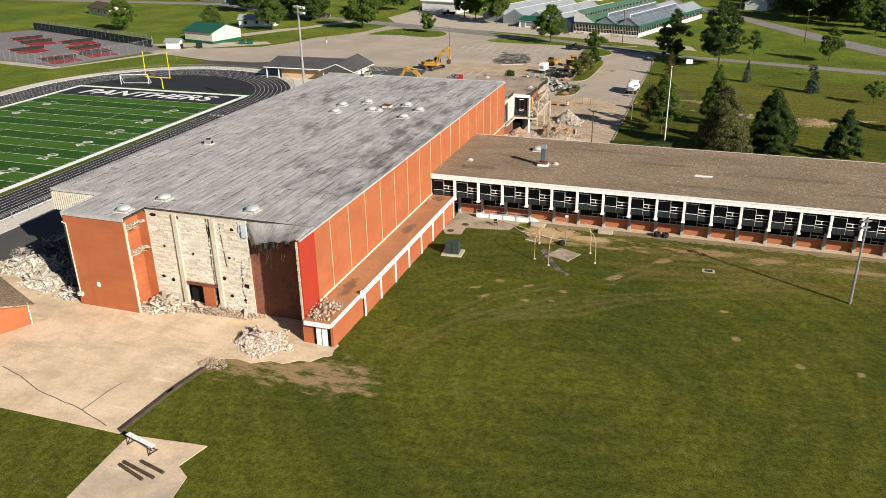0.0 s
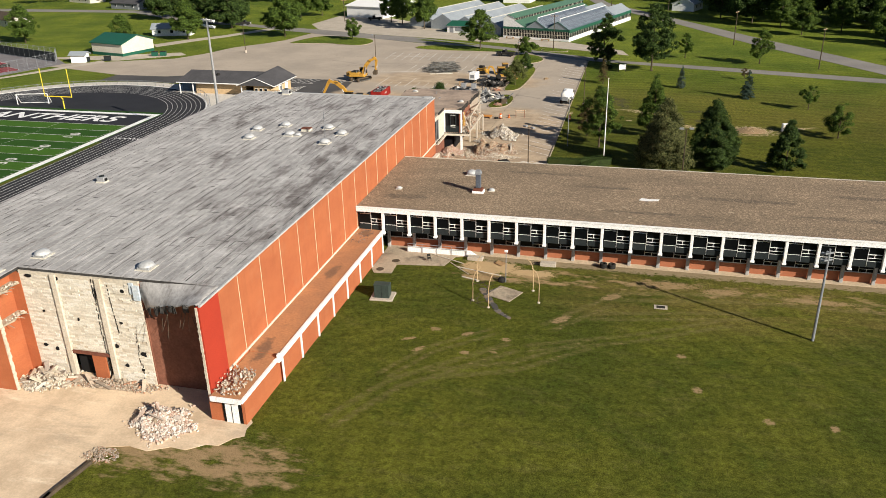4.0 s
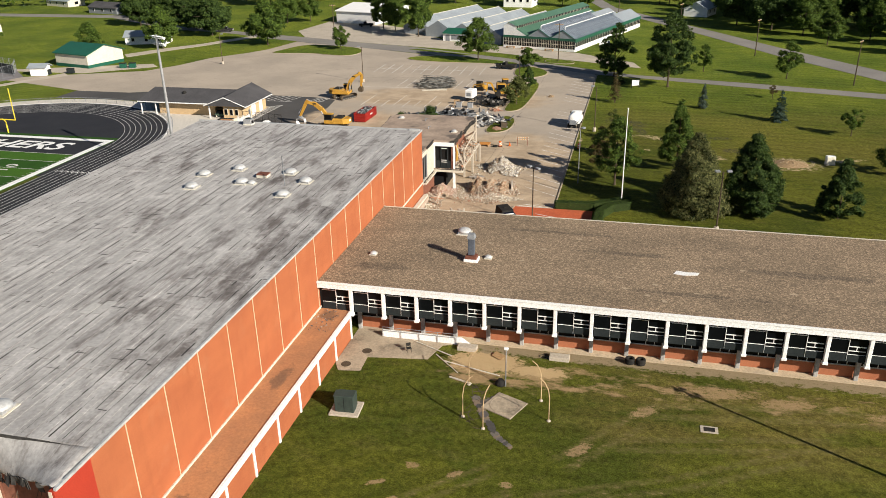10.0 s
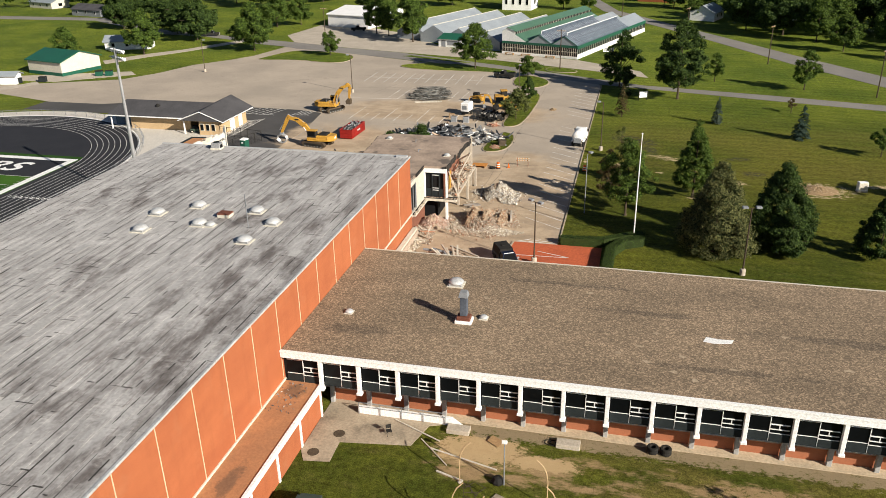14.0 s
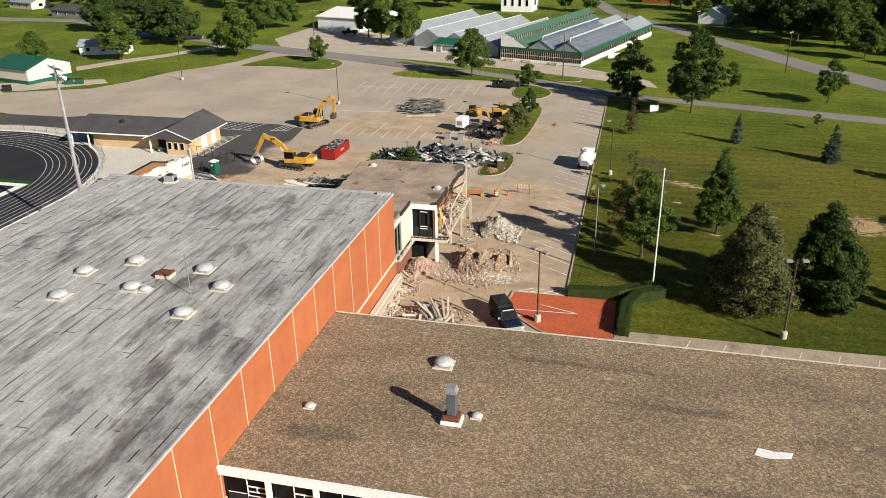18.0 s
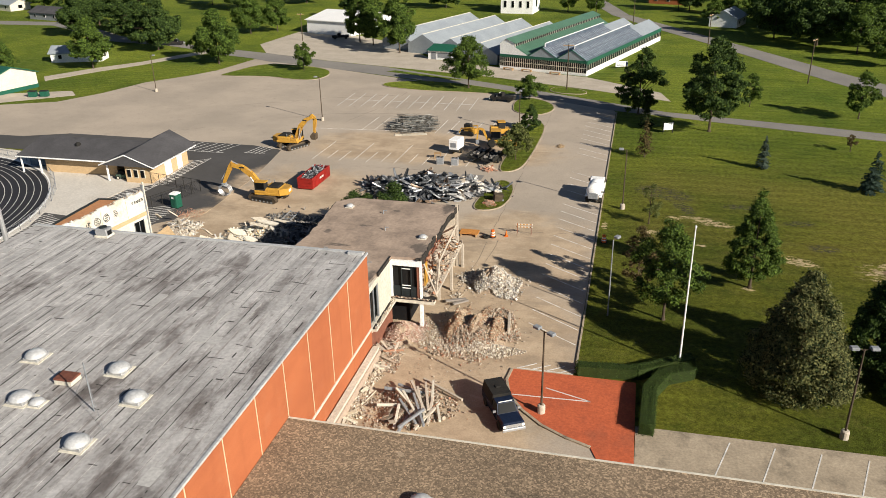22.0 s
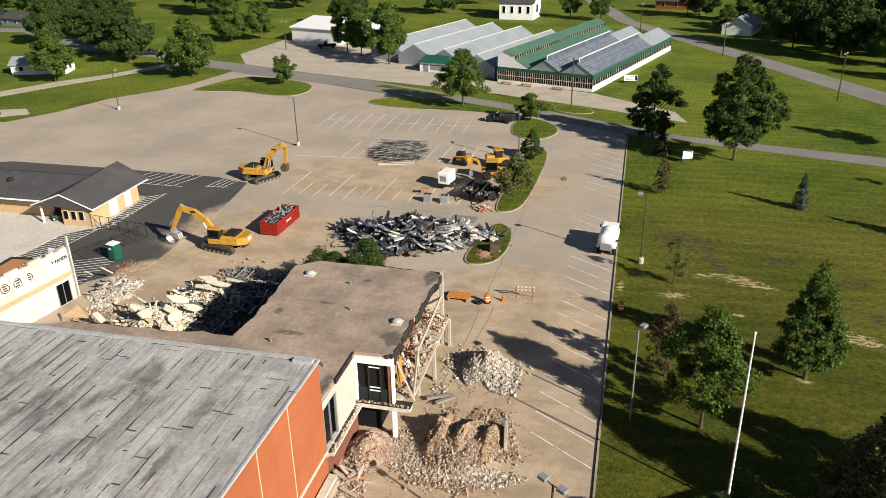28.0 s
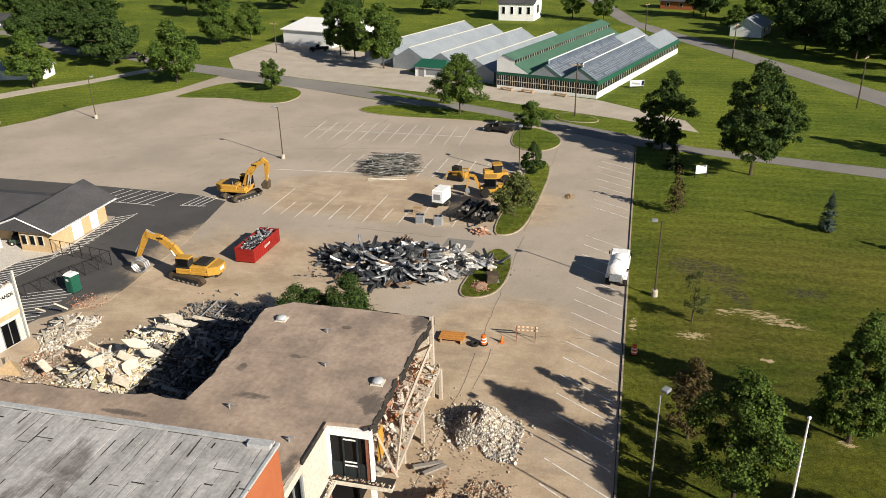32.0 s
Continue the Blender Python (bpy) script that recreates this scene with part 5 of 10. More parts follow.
part("mast", Mesh().rod((0, 0, 0), (0, 0, 3.6), 0.04, n=6), "grey", mast)
part("guy_wire", Mesh().rod((0, 0, 2.8), (-2.4, 1.2, 0), 0.012, n=4).rod((0, 0, 2.8), (1.8, -1.6, 0), 0.012, n=4), "grey", mast)
for x, y, s in ((-28.0, -10.3, 0.5), (-26.3, 38.7, 0.62)):
    u = thing("roof_unit", "small grey ventilation unit on the gymnasium roof", "vent unit", (x, y, GYM_H))
    part("kerb", Mesh().cbox(-s * 1.15, -s * 0.95, 0, s * 1.15, s * 0.95, s * 0.3, 0.03), "pale", u)
    part("body", Mesh().cbox(-s, -s * 0.8, s * 0.3, s, s * 0.8, s * 1.4, 0.05), "steel", u)
    part("fan_cowl", Mesh().turn([(s * 0.62, 0), (s * 0.62, s * 0.16), (s * 0.5, s * 0.2), (s * 0.48, s * 0.05), (0.02, s * 0.05)], 14, Matrix.Translation((0, 0, s * 1.4))), "dark", u, "dark round fan opening")
    part("louvre", Mesh().box(s, -s * 0.5, s * 0.3, s + 0.03, s * 0.5, s), "black", u)
    part("pipe", Mesh().rod((-s, 0, s * 0.5), (-s - 0.7, 0.2, 0.05), 0.05), "grey", u)
patchy = Mesh().prism([(34.3, 8.4), (35.2, 8.2), (36.6, 8.5), (36.8, 9.1), (35.6, 9.0), (34.6, 9.2)], 6.1, 6.13)
tagged(part("roof_patch", patchy, "white"), "torn white patch on the gravel roof", "roof patch")
for x, y in ((15.1, 12.6), (19.2, 8.7), (30.5, 9.0), (29.7, 4.2), (14.0, 3.4), (9.1, 19.2), (41.0, 10.5), (27.5, 5.2), (31.8, 3.1), (32.6, 5.6), (33.4, 2.2), (29.0, 6.6), (36.5, 4.4), (21.0, 12.0), (24.5, 15.5), (17.2, 3.0), (45.0, 6.0)):
    part("bare_spot", Mesh().prism([(x + rng.uniform(0.12, 0.6) * math.cos(a), y + 0.5 * rng.uniform(0.15, 0.6) * math.sin(a)) for a in [i * 0.785 for i in range(8)]], 6.08, 6.108), "sandspot", wr, "bare sandy spot")


# ---- the ruined block ----
ruin = thing("ruined_block", "half-demolished school block with brown tar roof, torn open", "building", group="school buildings")
def wavy(a, b, n, amp):
    return [(a[0] + (b[0] - a[0]) * i / n + rng.uniform(-amp, amp), a[1] + (b[1] - a[1]) * i / n + rng.uniform(-amp, amp)) for i in range(n)]
outline = [(-0.4, 40.0), (0.0, 43.6), (0.1, 46.5), (3.0, 46.7)] + wavy((3.0, 46.9), (3.5, 61.4), 14, 0.16) + [(3.5, 61.4)] + wavy((3.4, 61.6), (-10.6, 61.9), 8, 0.08) + wavy((-10.9, 60.2), (-10.2, 48.4), 11, 0.3) + wavy((-10.8, 46.9), (-25.0, 46.2), 12, 0.3) + [(-25.0, 46.2), (-27.5, 45.2), (-34, 44.6), (-34, 40.0)]
rr = part("roof", Mesh().prism(outline, 7.3, 7.6), "tar", ruin, "brown tar roof with ragged edge")
edge = Mesh()
for i in range(3, len(outline) - 4):
    a, b = Vector((*outline[i], 7.2)), Vector((*outline[i + 1], 7.2))
    for k in range(4):
        p = a.lerp(b, rng.random())
        edge.box(-rng.uniform(0.15, 0.5), -0.04, -0.3, rng.uniform(0.15, 0.5), 0.04, rng.uniform(0.36, 0.43), Matrix.Translation(p) @ Matrix.Rotation(math.atan2(b.y - a.y, b.x - a.x) + rng.uniform(-0.1, 0.1), 4, "Z"))
part("ragged_edge", edge, "darkfill", rr, "ragged broken roof edge", kind="stuff")
part("west_white_wall", Mesh().box(-0.3, 42.4, 3.0, 0.0, 46.6, 7.3).box(-0.3, 39.8, 6.7, 0.0, 42.4, 7.3).box(-0.3, 39.8, 2.6, 0.05, 46.6, 3.1), "plaster", ruin, "stained cream wall with torn edge")
part("dark_opening", B(-0.5, 39.8, 3.1, -0.3, 42.4, 6.7), "glass", ruin)
part("opening_frame", Mesh().box(-0.15, 39.95, 3.1, -0.05, 40.05, 6.7).box(-0.15, 41.1, 3.1, -0.05, 41.2, 6.7).box(-0.15, 42.2, 3.1, -0.02, 42.42, 6.7), "grey", ruin)
bay = part("bay_frame", Mesh().box(-0.05, 46.3, 6.75, 3.15, 46.75, 7.3).box(-0.05, 46.35, 3.1, 0.15, 46.7, 6.75).box(3.0, 46.35, 3.1, 3.2, 46.7, 6.75), "white", ruin, "white bay frame")
part("bay_glass", B(0.15, 46.62, 3.3, 3.0, 46.68, 6.75), "black", bay)
part("bay_panel", Mesh().box(0.2, 46.5, 3.3, 1.05, 46.6, 4.4).box(1.15, 46.5, 3.3, 2.05, 46.6, 4.2).box(2.15, 46.5, 3.3, 2.95, 46.6, 4.4), "dark", bay, "dark green-grey panel")
part("bay_jamb", B(2.72, 46.4, 3.3, 3.0, 46.62, 6.75), "umber", bay, "bare brick jamb")
part("bay_mullion", Mesh().box(1.06, 46.42, 3.3, 1.15, 46.52, 6.75).box(2.05, 46.42, 3.3, 2.15, 46.52, 6.75), "dark", bay)
for z in (6.35, 4.2, 4.5):
    part("bay_rail", B(1.15, 46.42, z, 2.05, 46.5, z + 0.07), "white", bay)
for q in ((-0.3, 46.05, 3.15, 4.55, 46.95, 3.22), (-0.02, 42.4, 7.3, 0.08, 46.4, 7.68), (0.02, 40.0, 2.9, 0.2, 46.3, 3.05)):
    part("torn_strip", B(*q), "darkfill", ruin, "dark torn edge strip")
part("bay_slab", Mesh().box(-0.3, 46.1, 2.75, 4.5, 46.9, 3.15), "pale", ruin, "bare concrete floor beam")
part("bay_post", Mesh().cbox(2.95, 46.2, 0, 3.3, 46.55, 2.75, 0.03), "white", ruin)
part("floor_slab", Mesh().prism([(3.0, 46.9), (4.4, 48.2), (4.3, 55), (4.2, 61), (-10, 61.3), (-10, 46.9)], 3.0, 3.3), "concrete", ruin, "exposed floor slab covered in debris")
for x, y, z0, z1 in ((3.45, 61.3, 0, 7.9), (3.4, 52.4, 0, 4.9), (4.15, 61.1, 0, 3.0), (4.2, 55.0, 0, 3.0)):
    part("post", Mesh().cbox(x - 0.16, y - 0.16, z0, x + 0.16, y + 0.16, z1, 0.03), "concrete", ruin, "bare concrete post")
part("edge_beam", Mesh().rod((3.4, 61.3, 5.3), (3.5, 52.3, 4.6), 0.13, n=4).rod((3.5, 52.3, 4.6), (4.4, 47.4, 3.2), 0.1, n=4).rod((3.2, 47, 7.2), (4.6, 47.2, 3.2), 0.09, n=4), "concrete", ruin, "fallen edge beam")
part("orange_panel", B(3.25, 47.2, 4.2, 3.33, 48.3, 6.6), "yellow", ruin, "exposed orange wall panel")
part("back_wall", Mesh().box(-10, 61.0, 0, 3.2, 61.3, 7.3), "cream", ruin)
# the dark wall and black core carry the interior's shade in their colour
part("inner_wall", B(1.4, 47, 3.3, 1.6, 61, 7.3), "umber", ruin, "inner wall darkened for the shade under the torn roof")
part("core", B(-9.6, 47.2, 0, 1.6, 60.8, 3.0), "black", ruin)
# dark tone on the inside faces stands for the shade of the pit
part("hole_side", Mesh().box(-10.1, 46.7, 0, -9.8, 61, 7.3).box(-25, 45.6, 0, -10.1, 45.9, 7.3), "darkrubble", ruin, "broken inside face, darkened for the pit's shade")
part("lower_wall", Mesh().box(-0.3, 39.8, 0, -0.1, 46.6, 2.6), "umber", ruin, "bare brown brick wall under the ledge")
part("ledge", Mesh().box(-0.1, 39.9, 2.72, 0.5, 46.1, 2.9), "plaster", ruin, "broken pale floor edge")
crumbs = Mesh()
for k in range(160):
    crumbs.chunk((rng.uniform(0.0, 0.5), rng.uniform(40.0, 46.2), 2.92 + rng.uniform(0, 0.1)), rng.uniform(0.06, 0.24), rng, 0.6)
part("crumbs", crumbs, "palerubble", ruin, "crumbled masonry on the ledge", kind="stuff")
debris, boards = Mesh(), Mesh()
for k in range(620):
    y, xd = rng.uniform(47, 61), rng.uniform(1.9, 4.25)
    heapy = 0.4 + 0.6 * math.sin(y * 0.9) ** 2
    debris.chunk((xd, y, 3.32 + max(0, 3.9 - xd) * rng.uniform(0.05, 0.9) * heapy), rng.uniform(0.06, 0.24) if k % 9 else 0.45, rng, 0.5)
for k in range(70):
    debris.chunk((rng.uniform(-0.2, 4.6), 46.2 + rng.uniform(-0.1, 0.2), 3.2), rng.uniform(0.08, 0.22), rng)
for k in range(34):
    L, w = rng.uniform(0.3, 1.1), rng.uniform(0.05, 0.25)
    boards.box(-L / 2, -w, -0.03, L / 2, w, 0.03, Matrix.Translation((rng.uniform(2.2, 4.0), rng.uniform(47.3, 60.6), rng.uniform(3.35, 3.8))) @ Euler((rng.gauss(0, 0.4), rng.gauss(0, 0.5), rng.uniform(0, 6.28))).to_matrix().to_4x4())
part("torn_board", boards, islands("torn_boards", [(0.40, 0.25, 0.13), (0.55, 0.50, 0.42), (0.46, 0.22, 0.09), (0.20, 0.17, 0.14), (0.62, 0.58, 0.50)]), ruin, "torn boards and ceiling panels on the floor", kind="stuff")
part("debris", debris, "rubble", ruin, "masonry debris on the torn floor", kind="stuff")
for x, y, rr_ in ((2.0, 51.6, 0.42), (-8.7, 49.4 + 9.4, 0.42)):
    dome(x, y, 7.6, rr_, "small round vent on the tar roof", "tar roof vents")
for x, y in ((-2.5, 52.8), (-4.2, 57.5), (-1.5, 44), (-7, 46.5)):
    part("pipe_stub", Mesh().rod((x, y, 7.6), (x, y, 8.0), 0.06).rod((x, y, 8.0), (x + 0.4, y, 8.0), 0.05), "grey", rr)

# the standing end wall of the demolished part
ew = thing("standing_wall", "standing cream wall with torn top and faded lettering", "wall")
WA, WB = Vector((-41.2, 46.0)), Vector((-38.6, 62.8))
WD = (WB - WA).normalized()
WN = Vector((WD.y, -WD.x))


def onwall(u, off):
    """A plan point u metres before the corner along the wall, off metres out from its face."""
    return tuple(WB - WD * u + WN * off)


def strip(u0, u1, o0, o1, z0, z1):
    return Mesh().prism([onwall(u0, o0), onwall(u0, o1), onwall(u1, o1), onwall(u1, o0)][::-1], z0, z1)


def facing(u, z, off):
    p = onwall(u, off)
    return Matrix.Translation((p[0], p[1], z)) @ Matrix.Rotation(math.atan2(WD.y, WD.x), 4, "Z") @ Matrix.Rotation(radians(90), 4, "X")


rw = random.Random(57)
upper = part("wall", strip(0, 17, -0.3, 0, 3.4, 6.1), "whitewash", ew)
part("lower_wall", strip(0, 17, -0.3, -0.04, 0, 3.4), "whitewash", ew)
part("band", strip(0, 17, -0.06, 0.07, 2.9, 3.42), "tan", ew, "tan ledge along the wall")
ragtop, u = Mesh(), 0.0
while u < 16.6:
    n = rw.choice((0.2, 0.4, 0.4, 0.8))
    h = 6.1 + 0.14 * rw.randrange(0, 3) - (0.25 if 5.2 < u < 6.2 else 0)
    if h > 6.12:
        p_ = [onwall(u, -0.29), onwall(u, -0.01), onwall(u + n - 0.02, -0.01), onwall(u + n - 0.02, -0.29)][::-1]
        ragtop.prism(p_, 6.08, h)
    u += n
part("torn_top", ragtop, "whitewash", ew, "torn block courses on top", kind="stuff")
crumbs = Mesh()
for k in range(130):
    x_, y_ = onwall(rw.uniform(0.2, 16.4), rw.uniform(-0.4, 0.0))
    crumbs.chunk((x_, y_, 6.2 + rw.uniform(-0.1, 0.15)), rw.uniform(0.05, 0.22), rw, 0.7)
part("crumbs", crumbs, "rubble", ew, "broken brown block crumbs on the torn top", kind="stuff")
part("roof_remnant", Mesh().prism([onwall(16.5, -0.3), onwall(4.6, -0.3), (-40.2, 59.2), (-42.4, 58.9), (-42.3, 46.2)], 5.9, 6.06), "rustroof", ew, "strip of brown roof left behind the wall")
part("roof_rim", Mesh().prism([(-42.5, 46.2), (-42.28, 46.2), (-42.38, 58.85), (-42.6, 59.05)], 5.7, 6.25).prism([(-42.5, 58.85), (-40.2, 59.1), (-40.2, 59.35), (-42.5, 59.1)], 5.7, 6.2), "dark", ew, "dark roof rim")
part("back_wall", Mesh().prism([(-42.4, 46.2), (-42.2, 46.2), (-42.25, 58.8), (-42.45, 58.8)], 0, 5.7), "umber", ew, "dark back wall")
part("corner_post", strip(-0.14, 0.04, -0.22, 0.0, 0, 7.3), "pale", ew, "pale corner post")
part("corner_channel", strip(0.12, 0.3, -0.25, 0.1, 0, 7.0), "grey", ew, "grey steel channel at the corner")
part("end_return", strip(-0.22, 0, -3.2, -0.3, 0, 5.4), "white", ew)
dr = part("door", strip(1.0, 2.6, -0.06, 0.0, 0.1, 2.5), "glass", ew, "dark glazed double door")
part("door_frame", strip(0.92, 1.0, -0.06, 0.03, 0.1, 2.58), "grey", dr)
part("door_frame", strip(2.6, 2.68, -0.06, 0.03, 0.1, 2.58), "grey", dr)
part("mullion", strip(1.76, 1.84, -0.06, 0.03, 0.1, 2.5), "grey", dr)
part("side_panel", strip(0.3, 0.9, -0.06, 0.02, 0.1, 2.5), "pale", ew, "pale grey door panel")
for u_, n in ((12.2, 2.2), (7.6, 2.6), (3.4, 2.6), (14.2, 1.9)):
    part("stain", strip(u_, u_ + 0.05, 0.0, 0.012, 3.5, 3.5 + n), "tan", upper, "thin brown run-off stain")
for u_, z_, h_, w_ in ((9.7, 4.75, 0.75, 0.4), (8.35, 4.7, 1.0, 0.5), (6.85, 4.65, 1.15, 0.5), (5.4, 4.65, 0.95, 0.35)):
    # painted badges: an uneven rim with bars inside
    rim = [(w_ * math.cos(k * 0.628) * rw.uniform(0.75, 1.1), h_ * 0.5 * math.sin(k * 0.628) * rw.uniform(0.8, 1.1)) for k in range(10)]
    bd = Mesh()
    for k in range(10):
        if u_ > 9 and k % 3 == 0 or u_ < 6 and 3 < k < 8:
            continue
        q0, q1 = Vector((*rim[k], 0.02)), Vector((*rim[(k + 1) % 10], 0.02))
        bd.rod(q0, q1, 0.04, n=4)
    for k in range(3):
        a_ = (k - 1) * h_ * 0.24
        bd.box(-w_ * rw.uniform(0.2, 0.7), a_ - 0.06, 0, w_ * rw.uniform(0.1, 0.6), a_ + 0.06, 0.025)
    part("emblem", Mesh().add([tuple(facing(u_, z_ + 0.25, 0) @ Vector(v)) for v in bd.v], bd.f), "dark", ew, "dark painted wall emblem")


# ---- the sports field and track ----
YD = 0.8795
FX0, FX1, FY50 = -115.9, -69.0, 7.9
CX, CY, R_OUT, R_IN = -92.2, 55.0, 34.4, 25.9


def oval_ring(r0, r1, y0=-70, n=48):
    """A flat ring piece: two straights and the round end."""
    a = [(CX + r1, y0)] + [(CX + r1 * math.cos(t), CY + r1 * math.sin(t)) for t in [math.pi * i / n for i in range(n + 1)]] + [(CX - r1, y0)]
    b = [(CX + r0, y0)] + [(CX + r0 * math.cos(t), CY + r0 * math.sin(t)) for t in [math.pi * i / n for i in range(n + 1)]] + [(CX - r0, y0)]
    return a, b


def ring_mesh(r0, r1, z0, z1):
    a, b = oval_ring(r0, r1)
    m, n = Mesh(), len(a)
    m.v = [(*p, z1) for p in a] + [(*p, z1) for p in b] + [(*p, z0) for p in a] + [(*p, z0) for p in b]
    for i in range(n - 1):
        m.f += [[i, i + 1, n + i + 1, n + i], [2 * n + i, 2 * n + i + 1, i + 1, i], [n + i, n + i + 1, 3 * n + i + 1, 3 * n + i]]
    return m


track = tagged(part("running_track", ring_mesh(R_IN, R_OUT, -0.05, 0.06), "track"), "black rubber running track with white lane lines", "track", kind="structure")
for k in range(9):
    r = R_IN + 0.15 + k * 1.03
    part("lane_line", ring_mesh(r - 0.045, r + 0.045, 0.05, 0.066), "line", track)
tagged(part("track_walk", ring_mesh(R_OUT + 0.22, R_OUT + 4.2, -0.05, 0.064), "palecon"), "pale concrete walk round the track", "walk", kind="structure")
part("curb", ring_mesh(R_OUT, R_OUT + 0.22, 0, 0.1), "white", track, "white track edge")
a, b = oval_ring(0.2, R_IN)
dz = tagged(part("field_end", Mesh().prism([(CX + R_IN, 40)] + a[1:-1] + [(CX - R_IN, 40)], -0.05, 0.045), "track"), "black rubber apron behind the goal", "apron", kind="structure")
part("green_edge", B(FX0 - 2, 61.6, 0, FX1 + 2, 63.4, 0.05), "turf2", dz)
turf = tagged(part("sports_field", B(FX0 - 1.6, -64, -0.05, FX1 + 1.6, FY50 + 60 * YD + 1.5, 0.05), "turf"), "striped green artificial turf football field", "field", kind="structure")
for k in range(-10, 10):
    if k % 2 == 0:
        y = FY50 + k * 5 * YD
        part("turf_stripe", B(FX0, y, 0.04, FX1, y + 5 * YD, 0.054), "turf2", turf)
for k in range(-10, 11):
    y = FY50 + k * 5 * YD
    part("yard_line", B(FX0, y - 0.06, 0.05, FX1, y + 0.06, 0.06), "line", turf)
part("border_line", Mesh().box(FX1, -64, 0.05, FX1 + 1.3, FY50 + 60 * YD + 1.3, 0.062).box(FX0 - 1.3, -64, 0.05, FX0, FY50 + 60 * YD + 1.3, 0.062).box(FX0, FY50 + 60 * YD, 0.05, FX1, FY50 + 60 * YD + 1.3, 0.062), "white", turf, "broad white border")
hashes = Mesh()
for x in (FX0 + 16.2, FX1 - 16.2):
    for k in range(-50, 51):
        hashes.box(x - 0.25, FY50 + k * YD - 0.04, 0.05, x + 0.25, FY50 + k * YD + 0.04, 0.06)
for x in (FX0 + 0.4, FX1 - 0.4):
    for k in range(-50, 51):
        hashes.box(x - 0.3, FY50 + k * YD - 0.04, 0.05, x + 0.3, FY50 + k * YD + 0.04, 0.06)
part("hash_mark", hashes, "line", turf, kind="stuff")
ez = part("end_zone", B(FX0, FY50 + 50 * YD + 0.1, 0.05, FX1, FY50 + 60 * YD - 0.05, 0.058), "track", turf, "black end zone")


def words(text, size, at, turn, mat, parent, name="lettering", bold=0.02, flat_way=True):
    c = bpy.data.curves.new(name, "FONT")
    c.body, c.size, c.align_x, c.align_y, c.extrude, c.offset = text, size, "CENTER", "CENTER", 0.006, bold
    c.materials.append(M[mat])
    o = new(name, c)
    o.parent = parent
    o.matrix_basis = pose(*at, 0, 0, turn) if flat_way else at
    return o


for k in range(8):
    words(str(k + 1), 1.0, (CX + R_IN + 0.7 + k * 1.03, 42.8, 0.07), 0, "white", track, "lane_number", 0.03)
t = words("PANTHERS", 6.4, ((FX0 + FX1) / 2 - 0.5, FY50 + 55 * YD, 0.066), 0, "white", ez, bold=0.12)
t.scale = (1.18, 1, 1)
t.data.shear = 0.25
for k in range(-4, 5):
    n = 50 - abs(k) * 10
    y = FY50 + k * 10 * YD
    words("%d %d" % (n // 10, n % 10), 3.0, (FX1 - 8 * YD + 0.4, y, 0.062), 90, "line", turf, "yard_number", 0.05)
    words("%d %d" % (n // 10, n % 10), 3.0, (FX0 + 8 * YD, y, 0.062), -90, "line", turf, "yard_number", 0.05)
logo = part("midfield_mark", Mesh().prism([(-97, 5.5), (-88, 5.5), (-87, 8), (-90, 10.5), (-96, 10.5), (-98, 8)], 0.05, 0.061), "white", turf, "white midfield emblem")
part("emblem_core", Mesh().prism([(-95.5, 6.5), (-89.5, 6.5), (-89, 8), (-91, 9.6), (-95, 9.6), (-96, 8)], 0.055, 0.066), "court", logo)

goal = thing("goal_post", "yellow football goal post", "goal post", (-93.0, 63.3, 0.05))
part("gooseneck", Mesh().rod((0, 0, 0), (0, 0, 2.2), 0.14).rod((0, 0, 2.2), (0, -0.5, 2.9), 0.13).rod((0, -0.5, 2.9), (0, -1.2, 3.05), 0.12), "goalyellow", goal)
part("crossbar", Mesh().rod((-3.5, -1.2, 3.05), (3.5, -1.2, 3.05), 0.11), surface("goal_yellow", (0.85, 0.62, 0.03), (0.75, 0.55, 0.03), 0.5, 1, 4), goal)
part("upright", Mesh().rod((-3.5, -1.2, 3.05), (-3.5, -1.2, 9.3), 0.09), goal.children[1].data.materials[0], goal)
part("upright", Mesh().rod((3.5, -1.2, 3.05), (3.5, -1.2, 9.3), 0.09), goal.children[1].data.materials[0], goal)
sg = thing("soccer_goal", "white soccer goal with net", "goal", (-103.7, 66.2, 0.05), 15)
part("frame", Mesh().rod((-3.6, 0, 0), (-3.6, 0, 2.4), 0.09).rod((3.6, 0, 0), (3.6, 0, 2.4), 0.09).rod((-3.6, 0, 2.4), (3.6, 0, 2.4), 0.09).rod((-3.6, 0, 2.4), (-3.6, 1.6, 0), 0.07).rod((3.6, 0, 2.4), (3.6, 1.6, 0), 0.07).rod((-3.6, 1.6, 0.05), (3.6, 1.6, 0.05), 0.07), "white", sg)
net = Mesh()
for k in range(25):
    net.rod((-3.6 + 0.3 * k, 0, 2.4), (-3.6 + 0.3 * k, 1.6, 0.05), 0.012, n=3)
for k in range(8):
    net.rod((-3.6, 0.2 * k, 2.4 - 0.3 * k), (3.6, 0.2 * k, 2.4 - 0.3 * k), 0.012, n=3)
part("net", net, "grey", sg, kind="stuff")


